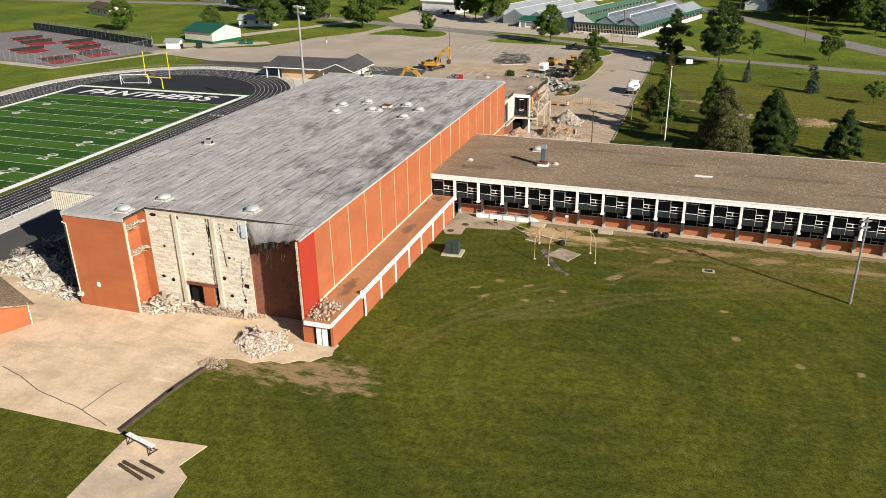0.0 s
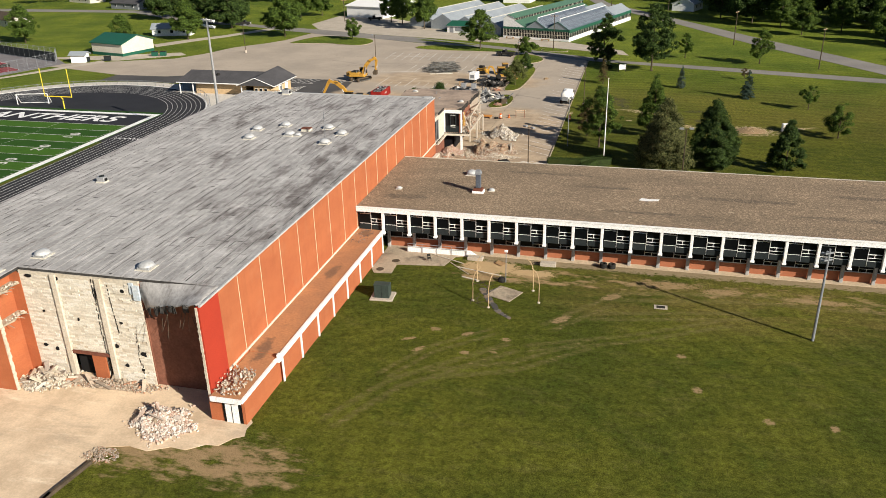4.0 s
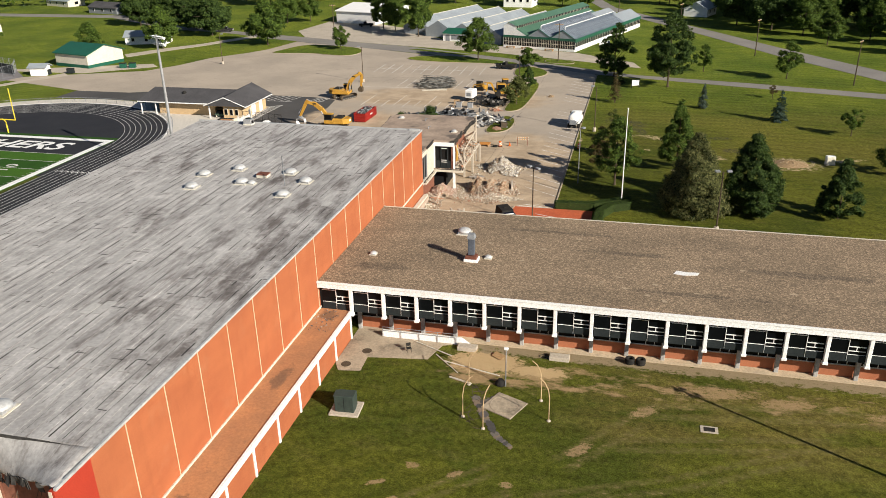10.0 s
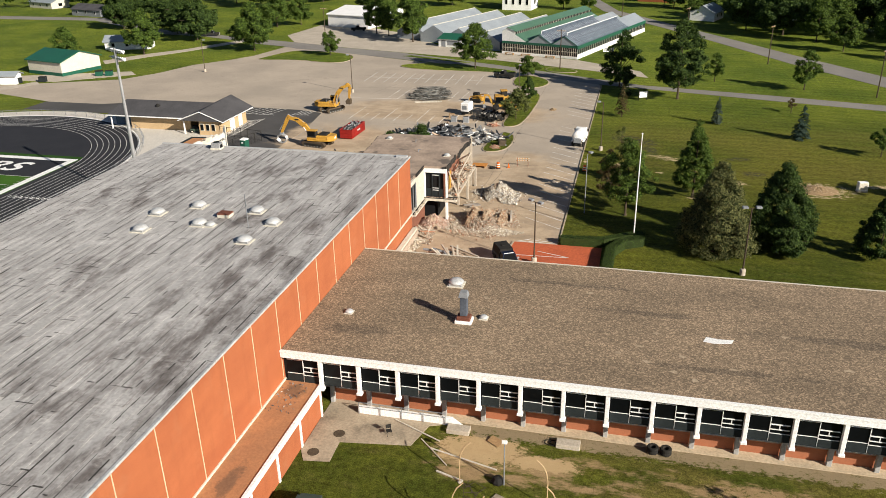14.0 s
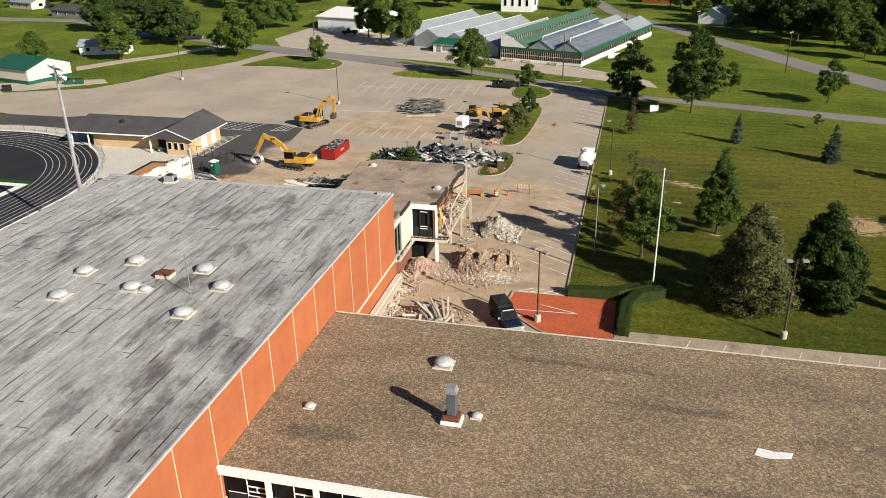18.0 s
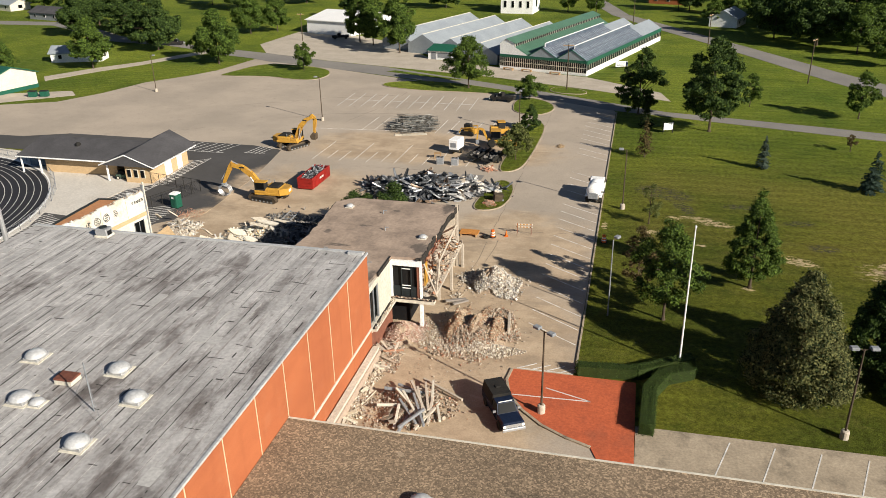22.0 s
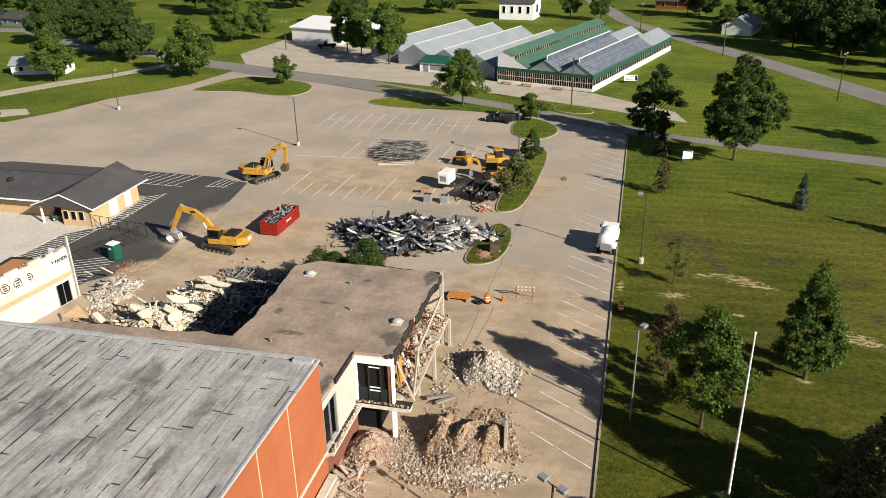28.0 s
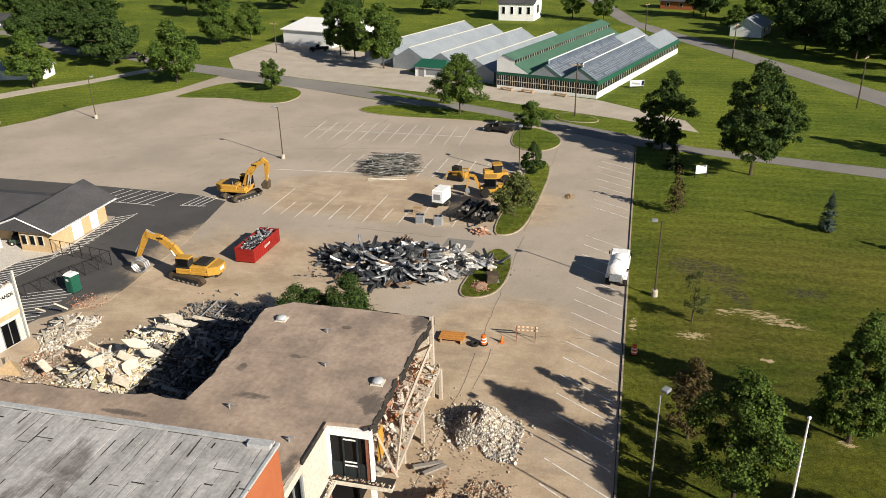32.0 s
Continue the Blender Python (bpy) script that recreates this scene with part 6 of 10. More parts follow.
def fence(name, pts, h, step, label, cloth=None, group="", mat="grey", wire_r=0.008):
    """A chain-link fence: posts, top rail and a lattice of thin wires."""
    f = thing(name, label, "fence", (*pts[0], 0), group=group)
    base = Vector((*pts[0], 0))
    rail, wire, post = Mesh(), Mesh(), None
    for a, b in zip(pts, pts[1:]):
        a, b = Vector((*a, 0)) - base, Vector((*b, 0)) - base
        n = max(1, round((b - a).length / step))
        up = Vector((0, 0, h))
        rail.rod(a + up, b + up, 0.035, n=5)
        rail.rod(a + up * 0.03, b + up * 0.03, 0.02, n=4)
        for k in range(n + 1):
            p = a.lerp(b, k / n)
            if post is None:
                post = part("post", Mesh().rod((0, 0, 0), (0, 0, h + 0.05), 0.045, n=6), mat, f)
                post.matrix_basis = Matrix.Translation(p)
            else:
                again(post, "post", f, Matrix.Translation(p))
        L = (b - a).length
        w = (b - a) / L
        s, k = 0.45, 0
        while k * s < L:
            p = a + w * (k * s)
            e = min(L, k * s + h)
            wire.rod(p, a + w * e + up * ((e - k * s) / h), wire_r, n=3)
            e = max(0, k * s - h)
            wire.rod(p, a + w * e + up * ((k * s - e) / h), wire_r, n=3)
            k += 1
    part("rail", rail, mat, f)
    part("mesh", wire, mat, f, kind="stuff")
    if cloth:
        m = Mesh()
        for a, b in zip(pts, pts[1:]):
            a, b = Vector((*a, 0)) - base, Vector((*b, 0)) - base
            m.add([a + Vector((0, 0, 0.3)), b + Vector((0, 0, 0.3)), b + Vector((0, 0, h - 0.1)), a + Vector((0, 0, h - 0.1))], [(0, 1, 2, 3)])
        o = part("windscreen", m, cloth, f, "dark green windscreen cloth")
        o.modifiers.new("thick", "SOLIDIFY").thickness = 0.02
    return f


pts = [(CX + (R_OUT + 1.0) * math.cos(t), CY + (R_OUT + 1.0) * math.sin(t)) for t in [math.pi * i / 20 for i in range(17)]]
fence("track_fence", [(CX + R_OUT + 1.0, -40), (CX + R_OUT + 1.0, 0), *pts], 1.15, 3.0, "low grey chain-link fence round the running track")
sp = thing("stadium_light", "tall grey stadium light pole with lamp rows", "light pole", (-42.5, 43.2, 0), -30, group="stadium lights")
part("pole", Mesh().rod((0, 0, 0), (0, 0, 23), 0.32, 0.16, 10), "steel", sp)
for z in (21.6, 22.6):
    cb = part("crossarm", Mesh().box(-1.9, -0.08, z, 1.9, 0.08, z + 0.12), "steel", sp)
    for i in range(6):
        part("lamp", Mesh().turn([(0.1, 0), (0.26, 0.3), (0.28, 0.34)], 8, Matrix.Translation((-1.7 + i * 0.68, 0.1, z + 0.05)) @ Matrix.Rotation(radians(-115), 4, "X")), "white", cb)

# tennis courts
tc = tagged(part("tennis_courts", Mesh().prism([(-143.5, 81.4), (-133, 115), (-142, 123), (-212, 146), (-222, 130), (-176, 88)], -0.05, 0.05), "courtgrey"), "grey and red tennis courts", "tennis court", kind="structure")
for i, (x, y) in enumerate(((-152, 92), (-149, 104), (-160, 112), (-176, 104), (-186, 118), (-196, 124), (-172, 122))):
    c = part("court", Mesh().box(-8.5, -4.6, 0.04, 8.5, 4.6, 0.06), "court", tc)
    c.matrix_basis = pose(x, y, 0, 0, 0, 152)
    part("line", Mesh().box(-8.5, -4.6, 0.06, 8.5, -4.5, 0.066).box(-8.5, 4.5, 0.06, 8.5, 4.6, 0.066).box(-8.5, -4.5, 0.06, -8.4, 4.5, 0.066).box(8.4, -4.5, 0.06, 8.5, 4.5, 0.066), "line", c)
    part("net", Mesh().box(-0.03, -5, 0.06, 0.03, 5, 1.0), "rubber", c)
fence("court_fence", [(-143.5, 81.4), (-135.9, 114.7), (-142, 123), (-212, 146)], 3.2, 3.0, "tall dark chain-link tennis court fence with windscreen", None)
fence("court_windscreen", [(-137, 116.5), (-178, 132), (-212, 143.2)], 3.0, 3.0, "tall court fence hung with dark green cloth", "dark")
fence("court_fence_low", [(-176, 88), (-143.5, 81.4)], 3.2, 3.0, "tall dark chain-link fence beside the courts")
flat("court_path", [(-178, 84), (-142.5, 78.5), (-122, 119), (-125, 121.5), (-142, 82), (-177, 87)], 0.045, "concrete", "pale concrete path round the courts", "path")

words("Y BANDS", 0.5, pose(*onwall(1.5, 0.012), 5.15, 90, 0, math.degrees(math.atan2(WD.y, WD.x))), 0, "dark", ew, "wall_lettering", 0.02, False)


# ---- lodge ----
lodge = thing("lodge", "tan block clubhouse with a dark shingled hip roof", "building")
part("wall", Mesh().box(-71.2, 83.4, 0, -58.0, 92, 2.8).box(-58.0, 86.6, 0, -50.2, 92, 2.8), "tan", lodge, "tan block wall")
# the blue-grey tone puts the porch roof's shade into the wall
part("porch_wall", B(-76.2, 85.6, 0, -71.2, 91.5, 2.75), "shadeblue", lodge, "recessed porch wall with bluish shade in its colour")


def hip(x0, y0, x1, y1, z0, z1, ins):
    ym = (y0 + y1) / 2
    return Mesh().add([(x0, y0, z0), (x1, y0, z0), (x1, y1, z0), (x0, y1, z0), (x0 + ins, ym, z1), (x1 - ins, ym, z1), (x0, y0, z0 - 0.2), (x1, y0, z0 - 0.2), (x1, y1, z0 - 0.2), (x0, y1, z0 - 0.2)],
                      [(0, 1, 5, 4), (1, 2, 5), (2, 3, 4, 5), (3, 0, 4), (1, 0, 6, 7), (2, 1, 7, 8), (3, 2, 8, 9), (0, 3, 9, 6), (9, 8, 7, 6)])


part("roof", hip(-75.5, 82.0, -52.5, 93.2, 2.95, 4.9, 1.2), "shingle", lodge, "dark grey shingles")
g = Mesh().add([(-58.6, 80.3, 2.9), (-49.0, 80.3, 2.9), (-53.8, 80.3, 4.75), (-58.6, 93.4, 2.9), (-49.0, 93.4, 2.9), (-53.8, 93.4, 5.3)], [(0, 1, 2), (3, 5, 4), (0, 2, 5, 3), (1, 4, 5, 2), (0, 3, 4, 1)])
part("gable_roof", g, "shingle", lodge)
part("eave_trim", Mesh().rod((-58.7, 80.25, 2.85), (-53.8, 80.25, 4.72), 0.1, n=4).rod((-48.9, 80.25, 2.85), (-53.8, 80.25, 4.72), 0.1, n=4).box(-49.25, 80.3, 2.75, -49.05, 93.2, 2.95).box(-75.5, 81.9, 2.75, -58.6, 82.05, 2.95), "white", lodge, "white eave trim")
part("gable_wall", Mesh().box(-54.6, 81.0, 0, -50.2, 86.6, 2.8).box(-58.0, 83.4, 0, -57.8, 86.6, 2.8).add([(-58, 80.9, 2.7), (-49.8, 80.9, 2.7), (-53.8, 80.9, 4.2), (-58, 81.2, 2.7), (-49.8, 81.2, 2.7), (-53.8, 81.2, 4.2)], [(0, 1, 2), (3, 5, 4), (0, 2, 5, 3), (1, 4, 5, 2), (0, 3, 4, 1)]), "tan", lodge)
# black sheet stands for the bay's unlit depth
part("porch_opening", B(-57.8, 86.4, 0, -54.6, 86.58, 2.8), "black", lodge, "black sheet for the unlit back of the open bay")
part("porch_post", B(-57.95, 81.0, 0, -57.72, 81.2, 2.8), "white", lodge)
ct = thing("utility_cart", "dark utility cart parked in the open bay of the clubhouse", "cart", (-56.1, 82.6, 0.07), 12)
part("body", Mesh().cbox(-1.2, -0.6, 0.3, 1.2, 0.6, 0.8, 0.08), "bluedark", ct)
part("cab", Mesh().add([(-0.9, -0.5, 0.8), (0.5, -0.5, 0.8), (0.5, 0.5, 0.8), (-0.9, 0.5, 0.8), (-0.75, -0.42, 1.35), (0.1, -0.42, 1.35), (0.1, 0.42, 1.35), (-0.75, 0.42, 1.35)], [(0, 1, 5, 4), (1, 2, 6, 5), (2, 3, 7, 6), (3, 0, 4, 7), (4, 5, 6, 7)]), "glass", ct)
for x in (-0.8, 0.8):
    for y in (-0.58, 0.58):
        w = part("wheel", Mesh().rod((x, y - 0.09, 0.3), (x, y + 0.09, 0.3), 0.3, n=14), "rubber", ct)
        part("rim", Mesh().rod((x, y - 0.1, 0.3), (x, y + 0.1, 0.3), 0.16, n=10), "pale", w)
for x in (-53.9, -52.7, -51.5):
    w = part("window", B(x - 0.36, 80.94, 0.9, x + 0.4, 81.0, 2.3), "pale", lodge)
    part("pane", B(x - 0.3, 80.9, 1.0, x + 0.28, 80.94, 2.15), "glass", w)
for y, wdt in ((86.0, 0.9), (89.4, 0.7)):
    part("door", B(-50.2, y - wdt, 0, -50.1, y + wdt, 2.3), "white", lodge)
part("porch_post", B(-75.0, 82.3, 0, -74.8, 82.5, 2.8), "white", lodge)
part("porch_post", B(-71.5, 82.3, 0, -71.3, 82.5, 2.8), "white", lodge)
part("roof_vent", Mesh().turn([(0.5, 0), (0.5, 0.2), (0.3, 0.5), (0.05, 0.6)], 10, Matrix.Translation((-66, 85.6, 4.1))), "rubber", lodge)


def strokes(name, lines, w, z, label, mat="line"):
    m = Mesh()
    for (ax, ay), (bx, by) in lines:
        d = Vector((bx - ax, by - ay)).normalized()
        nx, ny = -d.y * w, d.x * w
        m.prism([(ax - nx, ay - ny), (bx - nx, by - ny), (bx + nx, by + ny), (ax + nx, ay + ny)], z - 0.02, z)
    return tagged(part(name, m, mat), label, "marking", kind="structure")


strokes("lodge_hatching", [((-49.6, 93.0 - 1.0 * i), (-47.6, 94.6 - 1.0 * i)) for i in range(14)] + [((-47.6, 95), (-48.2, 81)), ((-49.7, 93), (-49.5, 80))] + [((-52.6 - 0.1 * i, 77.4 - 1.0 * i), (-49.2 - 0.2 * i, 79.9 - 1.0 * i)) for i in range(12)] + [((-48.9, 81), (-49.5, 76.2)), ((-49.5, 76.2), (-51.8, 66.5))] + [((-58.6 + 0.62 * i, 64.6 - 0.55 * i), (-57.0 + 0.62 * i, 66.4 - 0.42 * i)) for i in range(12)] + [((-57.4, 61.2 - 0.8 * i), (-54.0 + 0.25 * i, 65.4 - 0.9 * i)) for i in range(7)], 0.06, 0.082, "white hatched walkway on dark asphalt")
strokes("apron_hatching", [((-45.5, 70.8 - i * 0.85), (-40.5, 73.5 - i * 0.85)) for i in range(10)] + [((-62 + i * 1.5, 98.5), (-60 + i * 1.5, 103.6)) for i in range(3, 10)] + [((-43.2 + i * 0.9, 99), (-42.2 + i * 0.9, 103)) for i in range(4)] + [((-57.6, 98.5), (-47, 98.3)), ((-43.4, 99), (-39.6, 99.4))], 0.06, 0.08, "white hatched bays on dark asphalt")

# ---- parking bay lines ----
strokes("kerb_bay_lines", [((13.7, y + 3.45), (18.75, y)) for y in [45.9 + 2.93 * i for i in range(18)] + [106 + 2.98 * i for i in range(10)]], 0.06, 0.045, "faded white angled parking lines", "wornline")
strokes("far_bay_lines", [((-39.5 + 2.62 * i, 134.8), (-39.8 + 2.62 * i, 146.6)) for i in range(12)] + [((-39.5, 140.6), (-10.3, 140.2))], 0.05, 0.045, "white parking bay lines")
strokes("middle_bay_lines", [((-30.2 + 2.42 * i, 98.1 + (0.6 if i % 2 else 0)), (-30.0 + 2.42 * i, 103.6 if i % 3 else 108.8)) for i in range(12)] + [((-27.9 + 2.4 * i, 117.5), (-27.6 + 2.4 * i, 126.8)) for i in range(12) if i not in (2, 3, 4, 5)] + [((-37, 116.8), (-20, 117.6))], 0.05, 0.045, "worn white parking bay lines", "wornline")
strokes("rear_bay_lines", [((25.9 + 3.4 * i, 25.2), (28.6 + 3.4 * i, 33.4)) for i in range(1, 28)], 0.05, 0.06, "white parking lines behind the wing")
flat("rear_pavement", [(24.65, 21.2), (128, 21.2), (128, 36.5), (45, 34.2), (24.65, 34.0)], 0.045, "slab", "grey concrete parking strip behind the wing", "pavement")

M["tarline"] = surface("crack_sealant", (0.12, 0.105, 0.09), (0.2, 0.165, 0.13), 0.8, 1.4, 5)


def wander(pts, seed, step=1.6, amp=0.16):
    """A crack: the line broken into short uneven strokes."""
    rw_ = random.Random(seed)
    out, last = [], pts[0]
    for a_, b_ in zip(pts, pts[1:]):
        n_ = max(1, int(math.dist(a_, b_) / step))
        for i_ in range(1, n_ + 1):
            q_ = (a_[0] + (b_[0] - a_[0]) * i_ / n_ + rw_.uniform(-amp, amp), a_[1] + (b_[1] - a_[1]) * i_ / n_ + rw_.uniform(-amp, amp))
            if rw_.random() < 0.85:
                out.append((last, q_))
            last = q_
    return out


strokes("sealed_cracks", wander([(5.8, 76), (6.0, 92), (5.95, 114), (6.3, 136)], 1) + wander([(-66, 108.5), (-63.3, 110.4), (-59, 113.4)], 3, 0.9) + wander([(-33, 122), (-30, 134), (-28, 150)], 4) + wander([(-52, 120), (-38, 128), (-20, 131)], 5) + wander([(-16, 96), (-2, 95)], 8) + wander([(4.9, 49), (5.4, 62), (5.8, 76)], 13) + wander([(6.0, 55), (6.6, 63), (7.0, 70)], 14) + wander([(9, 73), (19, 74)], 15) + wander([(-60, 132), (-44, 141), (-30, 146)], 16), 0.022, 0.041, "dark sealed cracks across the asphalt", "tarline")
strokes("yard_joints", wander([(-22.9, -50.7), (-19.3, -52.1), (-13.3, -53.4), (-8.4, -55.0)], 9, 1.2, 0.08) + wander([(-13.3, -53.4), (-13.1, -50.5), (-12.6, -47)], 10, 1.2, 0.08) + wander([(-34, -48), (-22.9, -50.7)], 11, 1.4, 0.1), 0.05, 0.046, "dark open joints in the yard slab", "tarline")
flat("asphalt_patch", [(-3.4, 92.4), (0.2, 92.4), (0.3, 94.8), (-3.2, 95.0)], 0.038, "road", "square darker asphalt patch in the lot", "patch")
# ---- kerbs and lawn islands ----
def kerb(name, pts, label, closed=False, w=0.085, h=0.15):
    m = Mesh()
    P = [Vector((*p, 0)) for p in pts]
    seq = list(zip(P, P[1:])) + ([(P[-1], P[0])] if closed else [])
    for a, b in seq:
        d = (b - a).normalized()
        nrm = Vector((-d.y, d.x, 0)) * w
        a2, b2 = a - d * 0.02, b + d * 0.02
        m.prism([tuple((a2 - nrm)[:2]), tuple((b2 - nrm)[:2]), tuple((b2 + nrm)[:2]), tuple((a2 + nrm)[:2])], 0, h)
    return tagged(part(name, m, "slab"), label, "kerb", kind="structure")


kerb("lawn_kerb", [(19.15, 41), (19.15, 70), (19.15, 100), (19.2, 139)], "long straight concrete kerb between lot and lawn")
ISL = {
    "island_1": [(-81.6, 159), (-68.4, 161.2), (-60.3, 158.3), (-54.1, 158.3), (-52.9, 165.8), (-56.7, 172.5), (-68.8, 176.5), (-77.0, 176.0), (-80.2, 164.7)],
    "island_2": [(-37, 155), (-27, 151.6), (-15, 151.6), (-4, 150.5), (-3, 153), (-12, 157.5), (-24, 162), (-35, 160)],
    "island_3": [(-2, 137), (0, 134.5), (3, 133), (6, 136), (6.6, 141), (4, 146), (-1, 149), (-2.6, 145)],
    "island_4": [(1.8, 97.3), (4, 97.0), (5.6, 99.5), (6.2, 107), (6.6, 124), (5, 129), (2.8, 126), (2.2, 110)],
    "island_5": [(1.2, 79.6), (4.2, 79.8), (5.9, 82.6), (6.0, 90), (4, 93.2), (2.4, 92), (1.6, 86)],
    "island_6": [(3.5, 154.5), (11, 153), (12.5, 156), (8, 160), (4, 160)],
}
def rounded(p, times=2):
    """Cuts the corners of an outline."""
    for _ in range(times):
        p = [q for a, b in zip(p, p[1:] + p[:1]) for q in ((a[0] * 0.75 + b[0] * 0.25, a[1] * 0.75 + b[1] * 0.25), (a[0] * 0.25 + b[0] * 0.75, a[1] * 0.25 + b[1] * 0.75))]
    return p


for n, p in ISL.items():
    p = rounded(p)
    tagged(part("lawn_" + n, Mesh().prism(p, 0, 0.14), "grass"), "raised grass island in the parking lot", "island", kind="structure")
    kerb("kerb_" + n, p, "pale concrete kerb round the island", True)
flat("lawn_strip", [(-40, 171.5), (-20, 163.5), (-18, 164.2), (-38, 173)], 0.1, "grass", "narrow grass strip by the road", "lawn")
flat("west_drive", [(-150, 122), (-108, 138), (-104, 134), (-120, 122)], 0.035, "concrete", "pale concrete drive", "drive")
flat("west_path", [(-126.8, 151.7), (-122.8, 147.1), (-116.7, 159.4), (-110.1, 170), (-105.3, 180.4), (-100.5, 190), (-103.4, 193.5), (-108.1, 184.8), (-112.9, 174), (-120.4, 164.1)], 0.04, "concrete", "pale drive along the lawn", "drive")
flat("far_west_road", [(-320, 236), (-190, 235), (-145, 206), (-141, 211), (-186, 243), (-320, 246)], 0.045, "road", "grey country road", "road")

# ---- red plaza ----
plaza = [(24.6, 21.3), (24.6, 40.4), (13.4, 40.4), (13.2, 38.5), (13.8, 36.2), (15.2, 34.2), (17.1, 32.4), (19.2, 31.2), (21.2, 30.4), (22.6, 27), (23.2, 22.7)]
flat("plaza", plaza, 0.1, "plaza", "red painted concrete entrance plaza", "plaza")
kerb("plaza_kerb", plaza[2:9], "dark kerb round the red plaza", False, 0.12, 0.16)
strokes("plaza_joint", [((14.0, 36.3), (20.8, 36.6)), ((20.8, 36.6), (16.8, 37.9))], 0.06, 0.112, "pale hose-like line across the plaza")
strokes("kerb_hatching", [((14 + i * 1.3, 40.8), (15.5 + i * 1.3, 41.8)) for i in range(4)] + [((13.8, 40.7), (19, 40.7))], 0.05, 0.06, "white hatching beside the plaza")

# ---- greenhouses ----
gh = thing("greenhouse", "ridged glass greenhouse with green gables and white base", "greenhouse", (10.5, 173.3, 0), -17.8, group="greenhouse range")
SPAN, DEPTH = 7.9, 59
M["greenroof"] = surface("weathered_green_sheet", (0.085, 0.17, 0.115), (0.065, 0.135, 0.09), 0.5, 0.3, 4)
M["roofglass"] = surface("blue_grey_glass", (0.055, 0.072, 0.10), (0.13, 0.155, 0.19), 0.35, 0.5, 2, gloss=0.15)
M["shadecloth"] = surface("pale_shade_panel", (0.36, 0.39, 0.42), (0.26, 0.29, 0.32), 0.5, 0.6, 3)
REAR = 42
for k in range(3):
    x1, x0 = -SPAN * k, -SPAN * (k + 1)
    xm = (x0 + x1) / 2
    bay = part("bay", Mesh().box(x0, 0, 0, x1, DEPTH, 3.6), "sheet", gh)
    part("base_wall", Mesh().box(x0, -0.1, 0, x1, 0, 0.7), "white", bay)
    part("front_glass", B(x0 + 0.05, -0.08, 0.7, x1 - 0.05, -0.02, 3.0), "glass", bay)
    bars = Mesh()
    for i in range(14):
        bars.box(x0 + i * 0.56, -0.14, 0.7, x0 + i * 0.56 + 0.07, -0.08, 3.0)
    part("glazing_bar", bars.box(x0, -0.14, 1.8, x1, -0.08, 1.9), "pale", bay)
    part("header", B(x0, -0.16, 3.0, x1, 0, 3.7), "green", bay, "green header board")
    if k == 2:
        # sheeted bay with a raised clerestory along its ridge
        part("roof_slope", Mesh().add([(x1, 0, 3.7), (xm + 0.2, 0, 5.7), (xm + 0.2, DEPTH, 5.7), (x1, DEPTH, 3.7)], [(0, 1, 2, 3)]), "greenroof", bay, "green ribbed roof sheet")
        part("upper_slope", Mesh().add([(xm + 0.6, -0.3, 6.5), (xm - 2.2, -0.3, 7.6), (xm - 2.2, DEPTH, 7.6), (xm + 0.6, DEPTH, 6.5), (x0, -0.3, 6.3), (x0, DEPTH, 6.3)], [(0, 1, 2, 3), (1, 4, 5, 2)]), "greenroof", bay, "green upper roof sheet")
        part("clerestory", B(xm + 0.1, 0, 5.65, xm + 0.2, DEPTH, 6.55), "glass", bay, "strip of clerestory windows")
        mull = Mesh()
        for i in range(46):
            mull.box(xm + 0.2, 0.2 + i * 1.27, 5.65, xm + 0.26, 0.36 + i * 1.27, 6.5)
        part("mullion", mull, "pale", bay, kind="stuff")
        part("gable", Mesh().add([(x0, -0.12, 3.7), (x1, -0.12, 3.7), (xm + 0.2, -0.12, 5.7), (xm + 0.2, -0.12, 6.5), (xm - 2.2, -0.12, 7.5), (x0, -0.12, 6.4)], [(0, 1, 2, 3, 4, 5)]), "white", bay, "white gable end")
        rib = Mesh()
        for i in range(60):
            y = 0.4 + i * 0.98
            rib.add([(x1, y, 3.74), (xm + 0.2, y, 5.74), (xm + 0.2, y + 0.09, 5.74), (x1, y + 0.09, 3.74)], [(0, 1, 2, 3)])
        part("standing_seam", rib, "green", bay, "dark standing seams", kind="stuff")
        continue
    part("gable", Mesh().add([(x0, -0.12, 3.7), (x1, -0.12, 3.7), (xm, -0.12, 6.0), (x0, 0, 3.7), (x1, 0, 3.7), (xm, 0, 6.0)], [(0, 1, 2), (3, 5, 4), (0, 2, 5, 3), (1, 4, 5, 2)]), "sheet", bay)
    for e, f in ((x0, (0, 3, 2, 1)), (x1, (0, 1, 2, 3))):
        part("roof_slope", Mesh().add([(e, 0, 3.7), (xm, 0, 6.05), (xm, REAR, 6.05), (e, REAR, 3.7)], [f]), "roofglass", bay, "blue-grey glass roof slope")
        part("rear_slope", Mesh().add([(e, REAR, 3.7), (xm, REAR, 6.05), (xm, DEPTH, 6.05), (e, DEPTH, 3.7)], [f]), "sheet", bay, "pale rear roof slope")
    bars, cloth = Mesh(), Mesh()
    for e in (x0, x1):
        at = lambda f, y, up: (e + (xm - e) * f, y, 3.7 + 2.35 * f + up)
        for i in range(35):
            y = 0.2 + i * 1.21
            bars.add([at(0, y, 0.04), at(1, y, 0.04), at(1, y + 0.1, 0.04), at(0, y + 0.1, 0.04)], [(0, 1, 2, 3)])
